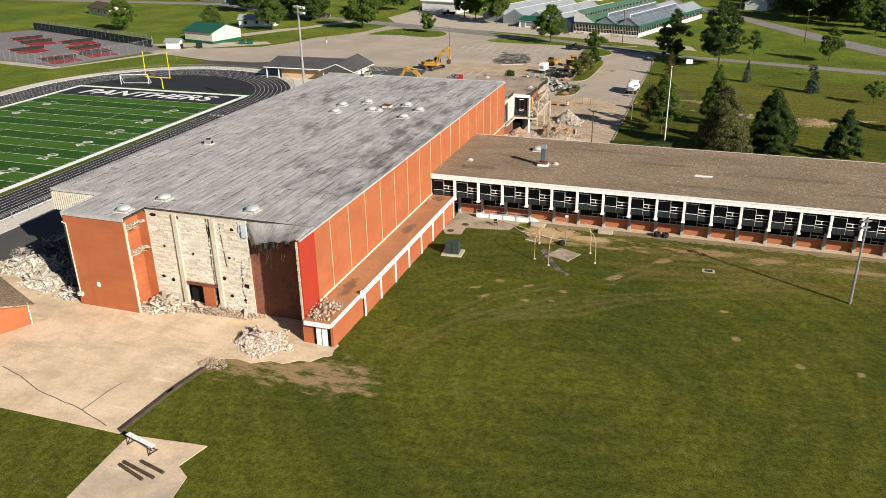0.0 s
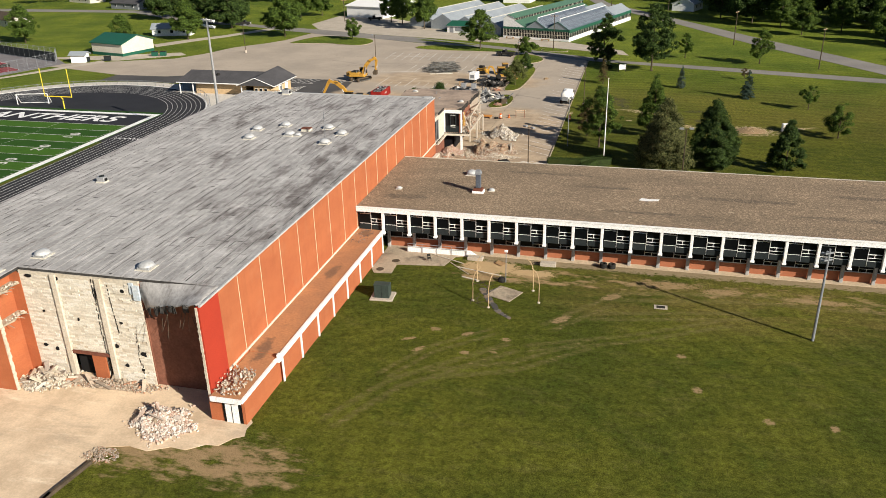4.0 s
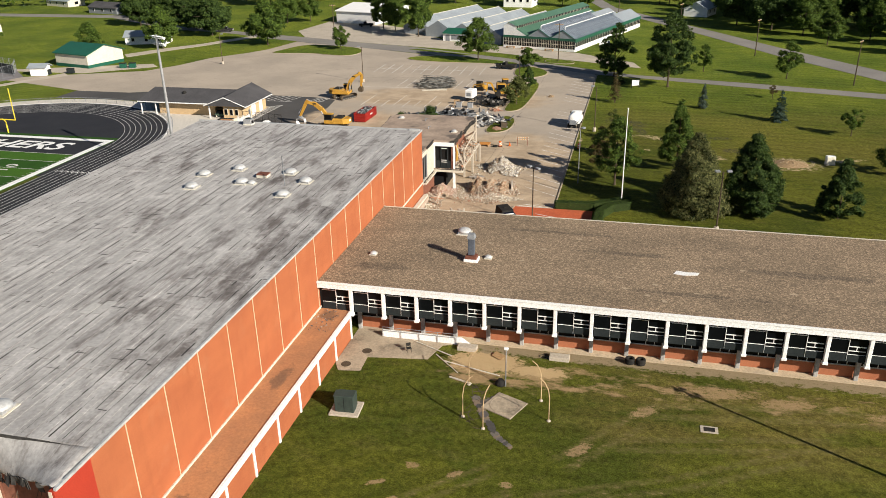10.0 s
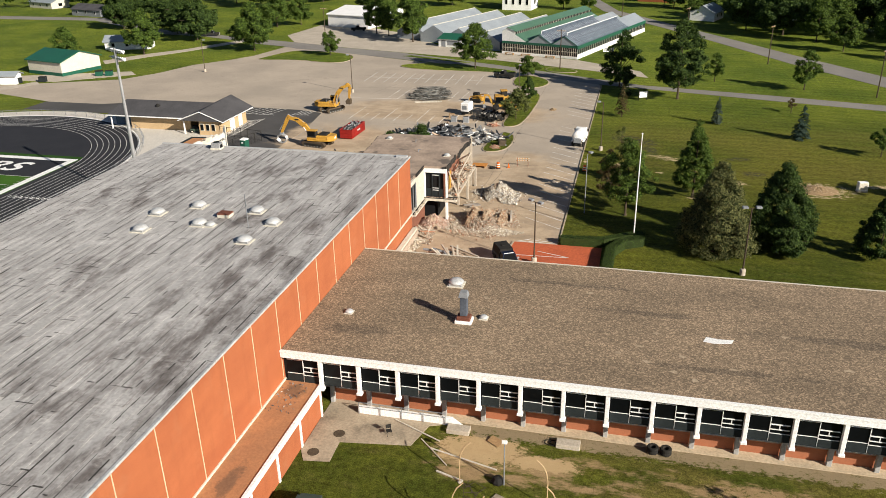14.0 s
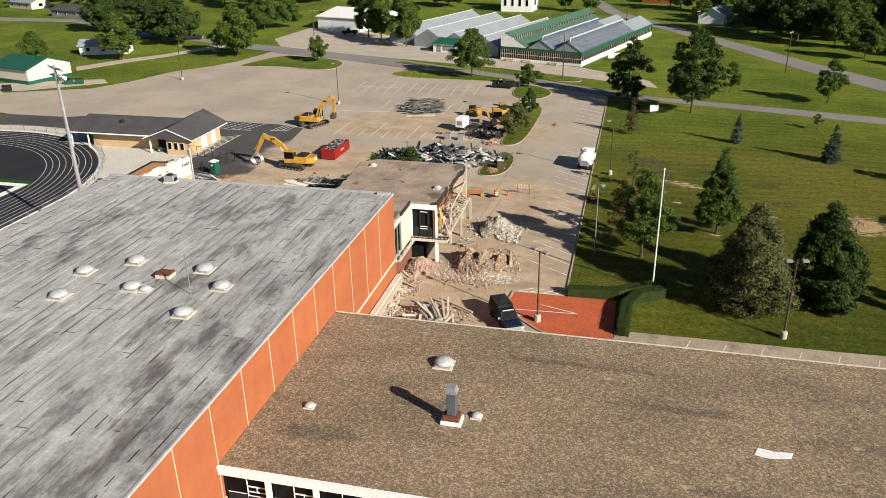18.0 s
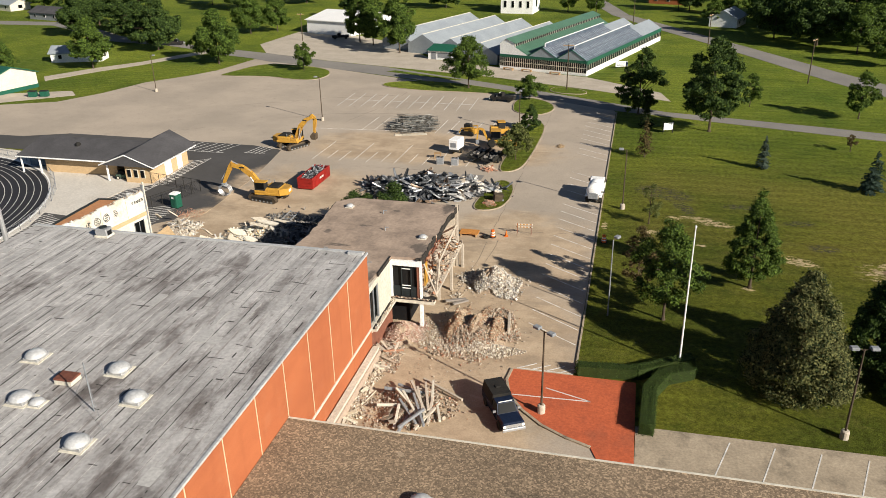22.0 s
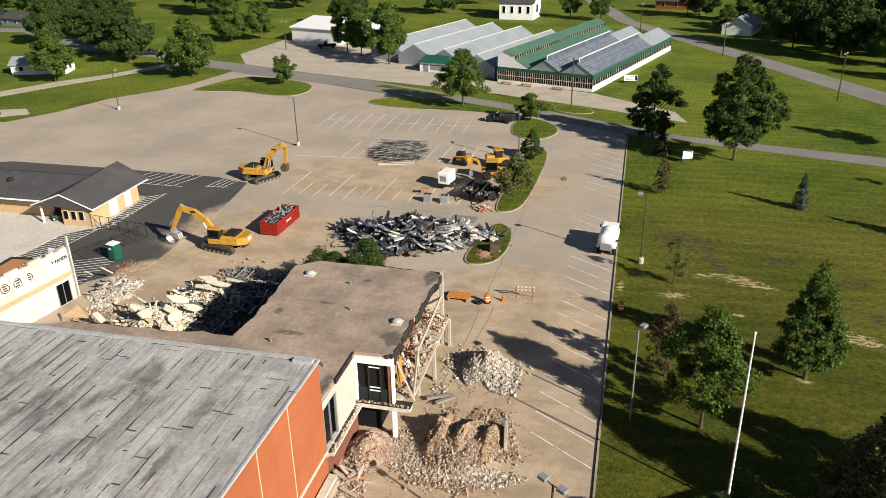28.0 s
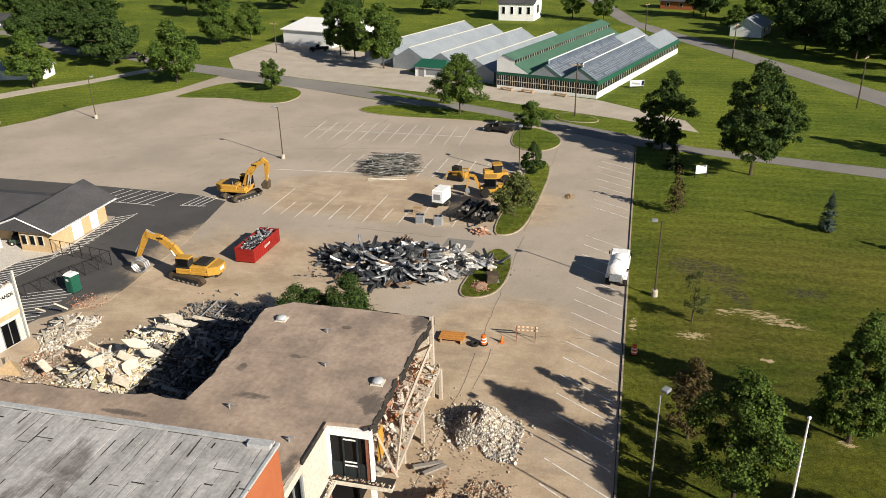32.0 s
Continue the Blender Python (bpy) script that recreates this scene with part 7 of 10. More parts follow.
            # slanting shade panels show through the glass in rows
            for f in (0.1, 0.42, 0.7):
                if (i * 5 + int(f * 10) + k) % 7:
                    cloth.add([at(f, y + 0.3, 0.03), at(f + 0.15, y + 0.12, 0.03), at(f + 0.15, y + 0.5, 0.03), at(f, y + 0.68, 0.03)], [(0, 1, 2, 3)])
        for f in (0.33, 0.66):
            bars.add([at(f, 0, 0.045), at(f + 0.02, 0, 0.045), at(f + 0.02, REAR, 0.045), at(f, REAR, 0.045)], [(0, 1, 2, 3)])
    part("roof_bar", bars, "sheet", bay, "pale glazing bars", kind="stuff")
    part("shade_panel", cloth, "shadecloth", bay, "rows of pale shade panels", kind="stuff")
    part("edge_trim", Mesh().rod((xm, -0.15, 6.05), (x0, -0.15, 3.65), 0.12, n=4).rod((xm, -0.15, 6.05), (x1, -0.15, 3.65), 0.12, n=4), "green", bay)
    part("ridge_vent", Mesh().box(xm - 0.06, 1.5, 6.0, xm + 0.06, REAR, 6.75), "roofglass", bay, "raised glass ridge vent")
    part("vent_rail", Mesh().rod((xm, 1.5, 6.85), (xm, REAR, 6.85), 0.11, n=6).rod((xm, 1.5, 6.85), (xm, 1.5, 5.6), 0.11, n=6), "white", bay, "white vent rail")
part("side_wall", Mesh().box(0.0, 0, 0, 0.12, DEPTH, 1.3), "white", gh)
part("side_glass", B(0.0, 0.1, 1.3, 0.06, DEPTH, 2.7), "glass", gh)
part("side_header", B(0.0, 0, 2.7, 0.16, DEPTH, 3.7), "green", gh)
for i in range(40):
    if i == 0:
        sb = part("side_bar", B(0.06, 0, 1.3, 0.13, 0.1, 2.7), "pale", gh)
    else:
        again(sb, "side_bar", gh, pose(0, i * 1.48, 0))
for k in range(4):
    p = thing("poly_tunnel", "pale corrugated ridged greenhouse behind", "greenhouse", (-13.4 - 9.6 * k, 184 + 6 * k, 0), -17.8, group="greenhouse range")
    part("body", Mesh().box(-10, 0, 0, 0, 44, 2.6), "sheet", p)
    part("roof", Mesh().add([(-10, 0, 2.6), (-5, 0, 5.4), (0, 0, 2.6), (-10, 44, 2.6), (-5, 44, 5.4), (0, 44, 2.6)], [(0, 2, 1), (3, 4, 5), (0, 1, 4, 3), (1, 2, 5, 4)]), "sheet", p)
    part("ridge", Mesh().rod((-5, 0, 5.45), (-5, 44, 5.45), 0.1, n=4), "pale", p)
gs = thing("garden_shed", "small green-roofed white shed by the greenhouses", "shed", (-33.8, 190, 0), -12)
part("wall", B(0, 0, 0, 8.2, 4, 2.4), "white", gs)
part("roof", Mesh().add([(-0.4, -0.5, 2.4), (8.6, -0.5, 2.4), (8.6, 4.5, 2.4), (-0.4, 4.5, 2.4), (1, 2, 4), (7.4, 2, 4)], [(0, 1, 5, 4), (1, 2, 5), (2, 3, 4, 5), (3, 0, 4), (3, 2, 1, 0)]), "green", gs)
part("door", Mesh().box(1, -0.06, 0, 2.4, 0, 2).box(3, -0.06, 0.6, 7, 0, 1.9), "grey", gs)


def shed(name, label, x, y, turn, w, d, h, ridge, wall, roof, windows=2, trim="white", group="outlying houses"):
    """A gabled house or barn: ridge runs along its length."""
    s = thing(name, label, "building", (x, y, 0), turn, group=group)
    wl = part("wall", Mesh().box(0, 0, 0, w, d, h).add([(0, 0, h), (0, d, h), (0, d / 2, ridge - 0.05), (w, 0, h), (w, d, h), (w, d / 2, ridge - 0.05)], [(0, 1, 2), (3, 5, 4)]), wall, s)
    part("roof", Mesh().add([(-0.5, -0.5, h - 0.1), (w + 0.5, -0.5, h - 0.1), (w + 0.5, d / 2, ridge + 0.1), (-0.5, d / 2, ridge + 0.1), (-0.5, -0.5, h - 0.3), (w + 0.5, -0.5, h - 0.3), (w + 0.5, d / 2, ridge - 0.1), (-0.5, d / 2, ridge - 0.1)], [(0, 1, 2, 3), (7, 6, 5, 4), (0, 4, 5, 1), (1, 5, 6, 2), (0, 3, 7, 4)])
         .add([(-0.5, d + 0.5, h - 0.1), (w + 0.5, d + 0.5, h - 0.1), (w + 0.5, d / 2, ridge + 0.1), (-0.5, d / 2, ridge + 0.1), (-0.5, d + 0.5, h - 0.3), (w + 0.5, d + 0.5, h - 0.3), (w + 0.5, d / 2, ridge - 0.1), (-0.5, d / 2, ridge - 0.1)], [(3, 2, 1, 0), (4, 5, 6, 7), (1, 5, 4, 0), (2, 6, 5, 1), (4, 7, 3, 0)]), roof, s)
    for i in range(windows):
        wn = part("window", B(w * (i + 0.6) / (windows + 0.2) - 0.6, -0.08, h * 0.35, w * (i + 0.6) / (windows + 0.2) + 0.6, 0, h * 0.8), trim, wl)
        part("pane", B(w * (i + 0.6) / (windows + 0.2) - 0.48, -0.11, h * 0.38, w * (i + 0.6) / (windows + 0.2) + 0.48, -0.08, h * 0.77), "glass", wn)
    if windows:
        part("gable_window", B(w, d * 0.4, h * 0.35, w + 0.07, d * 0.6, h * 0.8), "glass", wl)
    return s


gsh = shed("green_roof_barn", "cream metal barn with a green roof", -135.7, 131.9, -14.5, 13.6, 12.6, 3.9, 5.9, "pale", "green", 0)
part("base_band", Mesh().box(-0.05, -0.06, 0, 13.66, 0, 0.9).box(13.6, 0, 0, 13.66, 12.6, 0.9), "green", gsh, "green base band")
shed("tan_house", "low tan house with a brown roof", -231, 194, -27, 22, 9, 2.9, 4.9, "pale", "bark", 3)
shed("white_cottage", "small white cottage under trees", -138.3, 169.2, 17, 14, 6, 2.7, 4.2, "white", "sheet", 3)
shed("white_barn", "large white metal barn", -86, 229.6, -16, 18, 24, 4.6, 6.4, "white", "white", 0)
shed("white_church", "white two-storey gabled house", -30, 285.5, -6, 12.5, 12, 6, 9, "white", "shingle", 4)
shed("brick_house", "orange brick house far off", 25, 322, -20, 16, 9, 3, 5, "orange", "shingle", 3)
shed("white_house", "white house among trees", 53, 257, 70, 12, 9, 3, 5.4, "white", "sheet", 2)
shed("white_farmhouse", "white farmhouse among trees", 86, 250, 60, 13, 9, 3, 5.6, "white", "shingle", 2)
shed("grey_house", "grey house across the road", -212, 250, -15, 18, 9, 2.8, 4.6, "grey", "shingle", 3)
shed("far_house", "pale house across the road", -255, 276, -20, 18, 9, 2.8, 4.6, "pale", "sheet", 3)
shed("utility_hut", "small white garage beside the courts", -132, 116.6, 12, 4.3, 3, 2.4, 3.1, "white", "sheet", 0)
osh = shed("brick_shed", "orange brick shed with a brown roof", -42.1, -45.3, -25, 10, 8, 2.4, 3.5, "orange", "gravel", 0, group="school buildings")
part("gutter_pipe", Mesh().rod((10.1, 7.9, 2.5), (10.1, 7.9, 0), 0.06), "white", osh)


# ---- machines and vehicles ----
TIRE = [(0.3, -0.5), (0.92, -0.5), (1.0, -0.36), (1.0, 0.36), (0.92, 0.5), (0.3, 0.5)]


def wheel(parent, x, y, r, w, mat="rubber", rim="steel"):
    t = part("wheel", Mesh().turn([(a * r, b * w) for a, b in TIRE], 16), mat, parent, "black rubber tyre")
    t.matrix_basis = pose(x, y, r, 90, 0, 0)
    part("rim", Mesh().turn([(0.1 * r, -0.42 * w), (0.58 * r, -0.44 * w), (0.58 * r, 0.44 * w), (0.1 * r, 0.42 * w)], 12), rim, t)
    return t


def arm(name, pts, w, mat, parent, label=""):
    """A tapering box arm through side-view points (x, z, half-height)."""
    m = Mesh()
    for (x0, z0, h0), (x1, z1, h1) in zip(pts, pts[1:]):
        d = Vector((x1 - x0, z1 - z0)).normalized()
        n = Vector((-d.y, d.x))
        v = [(x0 - n.x * h0, s, z0 - n.y * h0) for s in (-w, w)] + [(x1 - n.x * h1, s, z1 - n.y * h1) for s in (-w, w)] + [(x0 + n.x * h0, s, z0 + n.y * h0) for s in (-w, w)] + [(x1 + n.x * h1, s, z1 + n.y * h1) for s in (-w, w)]
        m.add(v, [(0, 2, 3, 1), (4, 5, 7, 6), (0, 1, 5, 4), (2, 6, 7, 3), (0, 4, 6, 2), (1, 3, 7, 5)])
    return part(name, m, mat, parent, label)


def excavator(label, x, y, track_turn, house_turn, boom, stick, tool):
    e = thing("excavator", label, "excavator", (x, y, 0.05), track_turn, group="yellow excavators")
    for s in (-1.3, 1.3):
        b = part("track", Mesh().prism([(-2.3, 0.15), (-2.0, 0.0), (2.0, 0.0), (2.3, 0.15), (2.55, 0.5), (2.3, 0.85), (2.0, 0.98), (-2.0, 0.98), (-2.3, 0.85), (-2.55, 0.5)], -0.32, 0.32, Matrix.Rotation(radians(90), 4, "X")), "bark", e, "dusty steel crawler track")
        b.matrix_basis = pose(0, s, 0)
        shoes = Mesh()
        for i in range(22):
            shoes.box(-2.15 + i * 0.2, -0.34, 0.97, -2.05 + i * 0.2, 0.34, 1.02)
        part("shoe", shoes, "bark", b, kind="stuff")
        fr = part("track_frame", Mesh().cbox(-1.9, -0.36, 0.28, 1.9, 0.36, 0.72, 0.05), "rubber", b)
        for i in range(6):
            part("roller", Mesh().rod((-1.7 + i * 0.68, -0.38, 0.2), (-1.7 + i * 0.68, 0.38, 0.2), 0.14, n=8), "grey", b)
    part("turntable", Mesh().turn([(0.8, 0.7), (0.9, 0.85), (0.8, 1.15)], 16), "grey", e)
    h = part("house", Mesh().cbox(-2.6, -1.45, 1.15, 1.5, 1.45, 1.5, 0.06).cbox(-2.4, -1.4, 1.5, 0.1, 1.4, 2.15, 0.12).cbox(0.1, -1.4, 1.5, 1.3, -0.5, 1.9, 0.08), "yellow", e, "yellow machine house")
    h.matrix_basis = pose(0, 0, 0, 0, 0, house_turn)
    part("counterweight", Mesh().prism([(-3.5, -0.8), (-2.4, -1.45), (-2.4, 1.45), (-3.5, 0.8)], 1.15, 2.1), "yellow", h)
    part("engine_cover", Mesh().cbox(-2.2, -1.0, 2.15, -0.6, 1.0, 2.42, 0.12), "rubber", h, "black engine cover")
    part("maker_plate", Mesh().box(-3.52, -0.4, 1.5, -3.4, 0.4, 1.85), "white", h)
    c = part("cab", Mesh().cbox(-0.35, 0.45, 1.5, 1.4, 1.45, 3.0, 0.12), "rubber", h, "dark cab")
    part("cab_roof", Mesh().cbox(-0.4, 0.42, 3.0, 1.35, 1.48, 3.12, 0.05), "yellow", c)
    part("cab_sill", Mesh().cbox(-0.4, 0.42, 1.5, 1.45, 1.5, 1.8, 0.05), "yellow", c)
    part("cab_glass", Mesh().box(-0.1, 1.45, 2.05, 1.15, 1.475, 2.9).box(1.4, 0.55, 1.75, 1.425, 1.35, 2.9).box(-0.1, 0.425, 2.05, 1.15, 0.45, 2.9).box(0.0, 0.6, 3.05, 0.9, 1.3, 3.07), "glass", c)
    part("handrail", Mesh().rod((0.2, -1.35, 1.9), (0.2, -1.35, 2.6), 0.03).rod((0.2, -1.35, 2.6), (1.0, -1.35, 2.6), 0.03).rod((1.0, -1.35, 2.6), (1.0, -1.35, 1.9), 0.03).rod((-0.6, -1.2, 2.15), (-0.6, -1.2, 2.7), 0.05), "grey", h)
    bm = arm("boom", boom, 0.26, "yellow", h, "yellow boom")
    part("boom_cylinder", Mesh().rod((1.2, -0.4, 1.5), (boom[1][0], -0.4, boom[1][1] - 0.3), 0.09).rod((1.2, 0.4, 1.5), (boom[1][0], 0.4, boom[1][1] - 0.3), 0.09).rod((boom[1][0], 0, boom[1][1] + 0.5), (boom[-1][0], 0, boom[-1][1] + 0.55), 0.09), "steel", bm)
    part("maker_stripe", Mesh().box(boom[2][0] - 0.5, -0.275, boom[2][1] - 0.1, boom[2][0] + 0.3, 0.275, boom[2][1] + 0.12), "rubber", bm)
    st = arm("stick", stick, 0.2, "yellow", h, "yellow stick")
    part("stick_cylinder", Mesh().rod((stick[0][0] + 0.3, 0, stick[0][1]), (stick[-1][0] + 0.35, 0, stick[-1][1] + 0.5), 0.07), "steel", st)
    x1, z1 = stick[-1][0], stick[-1][1]
    if tool == "grapple":
        g = part("grapple", Mesh().cbox(x1 - 0.35, -0.3, z1 - 0.5, x1 + 0.35, 0.3, z1, 0.06), "grey", st, "grey steel grapple")
        for s in (-1, 1):
            for w in (-0.35, 0, 0.35):
                t = Mesh()
                P = [(x1, w, z1 - 0.3), (x1 + s * 0.75, w, z1 - 0.6), (x1 + s * 0.95, w, z1 - 1.2), (x1 + s * 0.55, w, z1 - 1.75), (x1 + s * 0.1, w, z1 - 1.9)]
                for a, b in zip(P, P[1:]):
                    t.rod(a, b, 0.12, 0.08, 6)
                part("tine", t, "steel", g)
    else:
        part("bucket", Mesh().prism([(x1 - 0.1, z1 + 0.2), (x1 - 0.7, z1 - 0.5), (x1 - 0.5, z1 - 1.1), (x1 + 0.3, z1 - 1.15), (x1 + 0.35, z1 - 0.2)], -0.6, 0.6, Matrix.Rotation(radians(90), 4, "X")), "bark", st, "worn brown steel bucket")
    return e


excavator("yellow excavator with folded boom and grapple on dusty ground", -28.9, 78.2, -13, 193, [(0.9, 1.9, 0.28), (2.4, 3.7, 0.42), (3.8, 4.7, 0.36), (5.4, 5.0, 0.24)], [(5.1, 5.4, 0.28), (5.6, 4.7, 0.32), (7.0, 2.1, 0.18)], "grapple")
excavator("yellow excavator with raised boom standing in the lot", -36.2, 104.0, 62, -62, [(0.7, 1.9, 0.28), (1.7, 3.9, 0.42), (2.7, 5.0, 0.36), (4.1, 5.7, 0.24)], [(3.8, 6.0, 0.28), (4.5, 5.3, 0.32), (4.2, 2.8, 0.18)], "bucket")

dmp = thing("dumpster", "red roll-off dumpster heaped with scrap metal", "dumpster", (-25.05, 86.35, 0.05), -1.5)
part("floor", Mesh().box(-1.15, -3.3, 0.15, 1.15, 3.3, 0.3), "redpaint", dmp)
for s in (-1, 1):
    w = part("side", B(s * 1.2 - 0.04, -3.35, 0.15, s * 1.2 + 0.04, 3.35, 1.75), "redpaint", dmp, "ribbed red side")
    ribs = Mesh().cbox(s * 1.2 - 0.09, -3.4, 1.7, s * 1.2 + 0.09, 3.4, 1.85, 0.03)
    for i in range(14):
        ribs.box(s * 1.2 - 0.09, -3.3 + i * 0.5, 0.2, s * 1.2 + 0.09, -3.2 + i * 0.5, 1.7)
    part("rib", ribs, "redpaint", w)
    for i in range(6):
        part("letter_bar", B(s * 1.295, -0.7 + i * 0.25, 0.95, s * 1.3, -0.55 + i * 0.25, 1.25), "line", w)
for y in (-3.35, 3.3):
    e = part("end", B(-1.16, y, 0.15, 1.16, y + 0.05, 1.75), "redpaint", dmp)
    part("end_rail", Mesh().box(-1.2, y - 0.05, 0.6, 1.2, y + 0.1, 0.7).box(-1.2, y - 0.05, 1.1, 1.2, y + 0.1, 1.2).box(-1.2, y - 0.05, 1.65, 1.2, y + 0.1, 1.8), "redpaint", e)
for x in (-0.9, 0.9):
    for y in (-3.0, 3.0):
        part("roller", Mesh().rod((x - 0.1, y, 0.12), (x + 0.1, y, 0.12), 0.12), "rubber", dmp)
rg = random.Random(21)
sc = Mesh()
for k in range(130):
    p = Vector((rg.uniform(-0.9, 0.9), rg.uniform(-3, 3), 1.35 + rg.uniform(0, 0.5)))
    d = Vector((rg.uniform(-1, 1), rg.uniform(-1, 1), rg.uniform(-0.4, 0.6))).normalized() * rg.uniform(0.2, 0.7)
    sc.box(-0.5, -0.08, -0.02, 0.5, 0.08, 0.02, Matrix.Translation(p) @ d.to_track_quat("X", "Z").to_matrix().to_4x4() @ Matrix.Diagonal((d.length * 2, rg.uniform(0.5, 2), 1, 1)))
tagged(part("scrap_load", sc.box(-1.1, -3.2, 0.3, 1.1, 3.2, 1.4), "scrap"), "pale scrap heaped in the red dumpster", "scrap", kind="stuff").matrix_basis = pose(-25.05, 86.35, 0.05, 0, 0, -1.5)

po = thing("portable_toilet", "green portable toilet with a white roof", "toilet", (-40.6, 72.4, 0.06), -12)
part("cabin", Mesh().cbox(-0.58, -0.58, 0.1, 0.58, 0.58, 2.1, 0.05), "green", po)
part("skid", B(-0.6, -0.6, 0, 0.6, 0.6, 0.1), "rubber", po)
part("roof", Mesh().add([(-0.62, -0.62, 2.1), (0.62, -0.62, 2.1), (0.62, 0.62, 2.1), (-0.62, 0.62, 2.1), (-0.4, -0.35, 2.35), (0.4, -0.35, 2.35), (0.4, 0.35, 2.35), (-0.4, 0.35, 2.35)], [(3, 2, 1, 0), (4, 5, 6, 7), (0, 1, 5, 4), (1, 2, 6, 5), (2, 3, 7, 6), (3, 0, 4, 7)]), "white", po)
d = part("door", Mesh().cbox(-0.42, -0.62, 0.15, 0.42, -0.57, 2.0, 0.02), "green", po)
part("label_plate", B(-0.2, -0.632, 1.5, 0.2, -0.62, 1.75), "white", d)
part("vent_pipe", Mesh().rod((0.45, 0.45, 2.1), (0.45, 0.45, 2.6), 0.05), "rubber", po)

fence("gate_fence", [(-50.2, 81.0), (-45.4, 80.2), (-40.7, 79.3)], 1.9, 1.7, "dark chain-link gate beside the lodge", group="site fences", mat="rubber")
fence("site_fence", [(-40.7, 79.3), (-42.6, 74.6), (-44.6, 69.7)], 1.9, 1.7, "dark chain-link fence beside the drive", group="site fences", mat="rubber", wire_r=0.012)


def pickup(name, label, x, y, turn, mat, cap=True):
    p = thing(name, label, "truck", (x, y, 0.05), turn, group="parked vehicles")
    b = part("body", Mesh().cbox(-2.7, -0.98, 0.5, 0.0, 0.98, 1.15, 0.08).cbox(0.0, -0.98, 0.5, 1.3, 0.98, 1.1, 0.08).cbox(1.2, -0.96, 0.55, 2.75, 0.96, 1.12, 0.12), mat, p)
    c = part("cab", Mesh().add([(-0.2, -0.9, 1.1), (1.3, -0.9, 1.1), (1.3, 0.9, 1.1), (-0.2, 0.9, 1.1), (-0.1, -0.76, 1.8), (0.75, -0.76, 1.8), (0.75, 0.76, 1.8), (-0.1, 0.76, 1.8)], [(3, 2, 1, 0), (4, 5, 6, 7), (0, 1, 5, 4), (1, 2, 6, 5), (2, 3, 7, 6), (3, 0, 4, 7)]), mat, p)
    part("windscreen", Mesh().add([(1.31, -0.8, 1.14), (1.31, 0.8, 1.14), (0.8, 0.68, 1.76), (0.8, -0.68, 1.76)], [(0, 1, 2, 3)]), "glass", c)
    part("side_glass", Mesh().add([(0.0, -0.915, 1.15), (1.1, -0.915, 1.15), (0.7, -0.79, 1.72), (0.0, -0.79, 1.72)], [(0, 1, 2, 3)]).add([(0.0, 0.915, 1.15), (1.1, 0.915, 1.15), (0.7, 0.79, 1.72), (0.0, 0.79, 1.72)], [(3, 2, 1, 0)]), "glass", c)
    if cap:
        t = part("bed_cap", Mesh().add([(-2.7, -0.95, 1.12), (-0.2, -0.95, 1.12), (-0.2, 0.95, 1.12), (-2.7, 0.95, 1.12), (-2.6, -0.8, 2.05), (-0.15, -0.8, 2.05), (-0.15, 0.8, 2.05), (-2.6, 0.8, 2.05)], [(3, 2, 1, 0), (4, 5, 6, 7), (0, 1, 5, 4), (1, 2, 6, 5), (2, 3, 7, 6), (3, 0, 4, 7)]), "rubber", p, "black bed cap")
        part("roof_vent", Mesh().cbox(-1.5, -0.25, 2.05, -1.1, 0.25, 2.13, 0.03), "rubber", t)
    else:
        part("bed", Mesh().box(-2.6, -0.85, 1.0, -0.3, 0.85, 1.16), "rubber", p)
    part("bumper", Mesh().cbox(2.7, -1.0, 0.45, 2.9, 1.0, 0.68, 0.05), "steel", p, "chrome bumper")
    part("grille", B(2.74, -0.75, 0.72, 2.78, 0.75, 1.0), "steel", p)
    for s in (-0.8, 0.8):
        part("headlight", Mesh().turn([(0.14, 0), (0.14, 0.05), (0.02, 0.07)], 10, Matrix.Translation((2.75, s, 0.86)) @ Matrix.Rotation(radians(90), 4, "Y")), "white", p)
    part("roof_light", Mesh().box(0.6, -0.6, 1.8, 0.68, 0.6, 1.85), "white", c)
    for xx in (-1.7, 1.75):
        for s in (-0.88, 0.88):
            wheel(p, xx, s, 0.42, 0.28)
    part("mirror", Mesh().box(0.95, -1.2, 1.15, 1.05, -0.95, 1.35).box(0.95, 0.95, 1.15, 1.05, 1.2, 1.35), "steel", p)
    return p


pickup("pickup_truck", "dark blue vintage pickup truck with a black bed cap", 13.7, 33.2, -61, "navy")
pickup("parked_pickup", "black pickup parked by a lot island", -5.2, 144.6, 170, "rubber", False)
pickup("parked_car", "dark pickup parked beside the white barn", -70.5, 219.5, 200, "rubber", False)
pickup("road_car", "dark car on the side road", -118.7, 201.5, 20, "rubber", False)

tk = thing("tank_truck", "white tank truck parked at the kerb", "truck", (18.0, 87.9, 0.05), 86, group="parked vehicles")
tk.scale = (0.84, 0.98, 0.95)
part("chassis", Mesh().cbox(-3.3, -0.55, 0.6, 3.6, 0.55, 0.85, 0.04), "rubber", tk)
part("tank", Mesh().turn([(0.5, -2.2), (0.95, -2.0), (1.05, -1.7), (1.05, 1.4), (0.95, 1.7), (0.5, 1.9)], 18, Matrix.Translation((-1.1, 0, 1.95)) @ Matrix.Rotation(radians(90), 4, "Y")), "white", tk, "white steel tank", True)
cb = part("cab", Mesh().cbox(1.2, -1.1, 0.7, 3.6, 1.1, 1.6, 0.12).cbox(1.2, -1.05, 1.5, 2.9, 1.05, 2.6, 0.15), "white", tk)
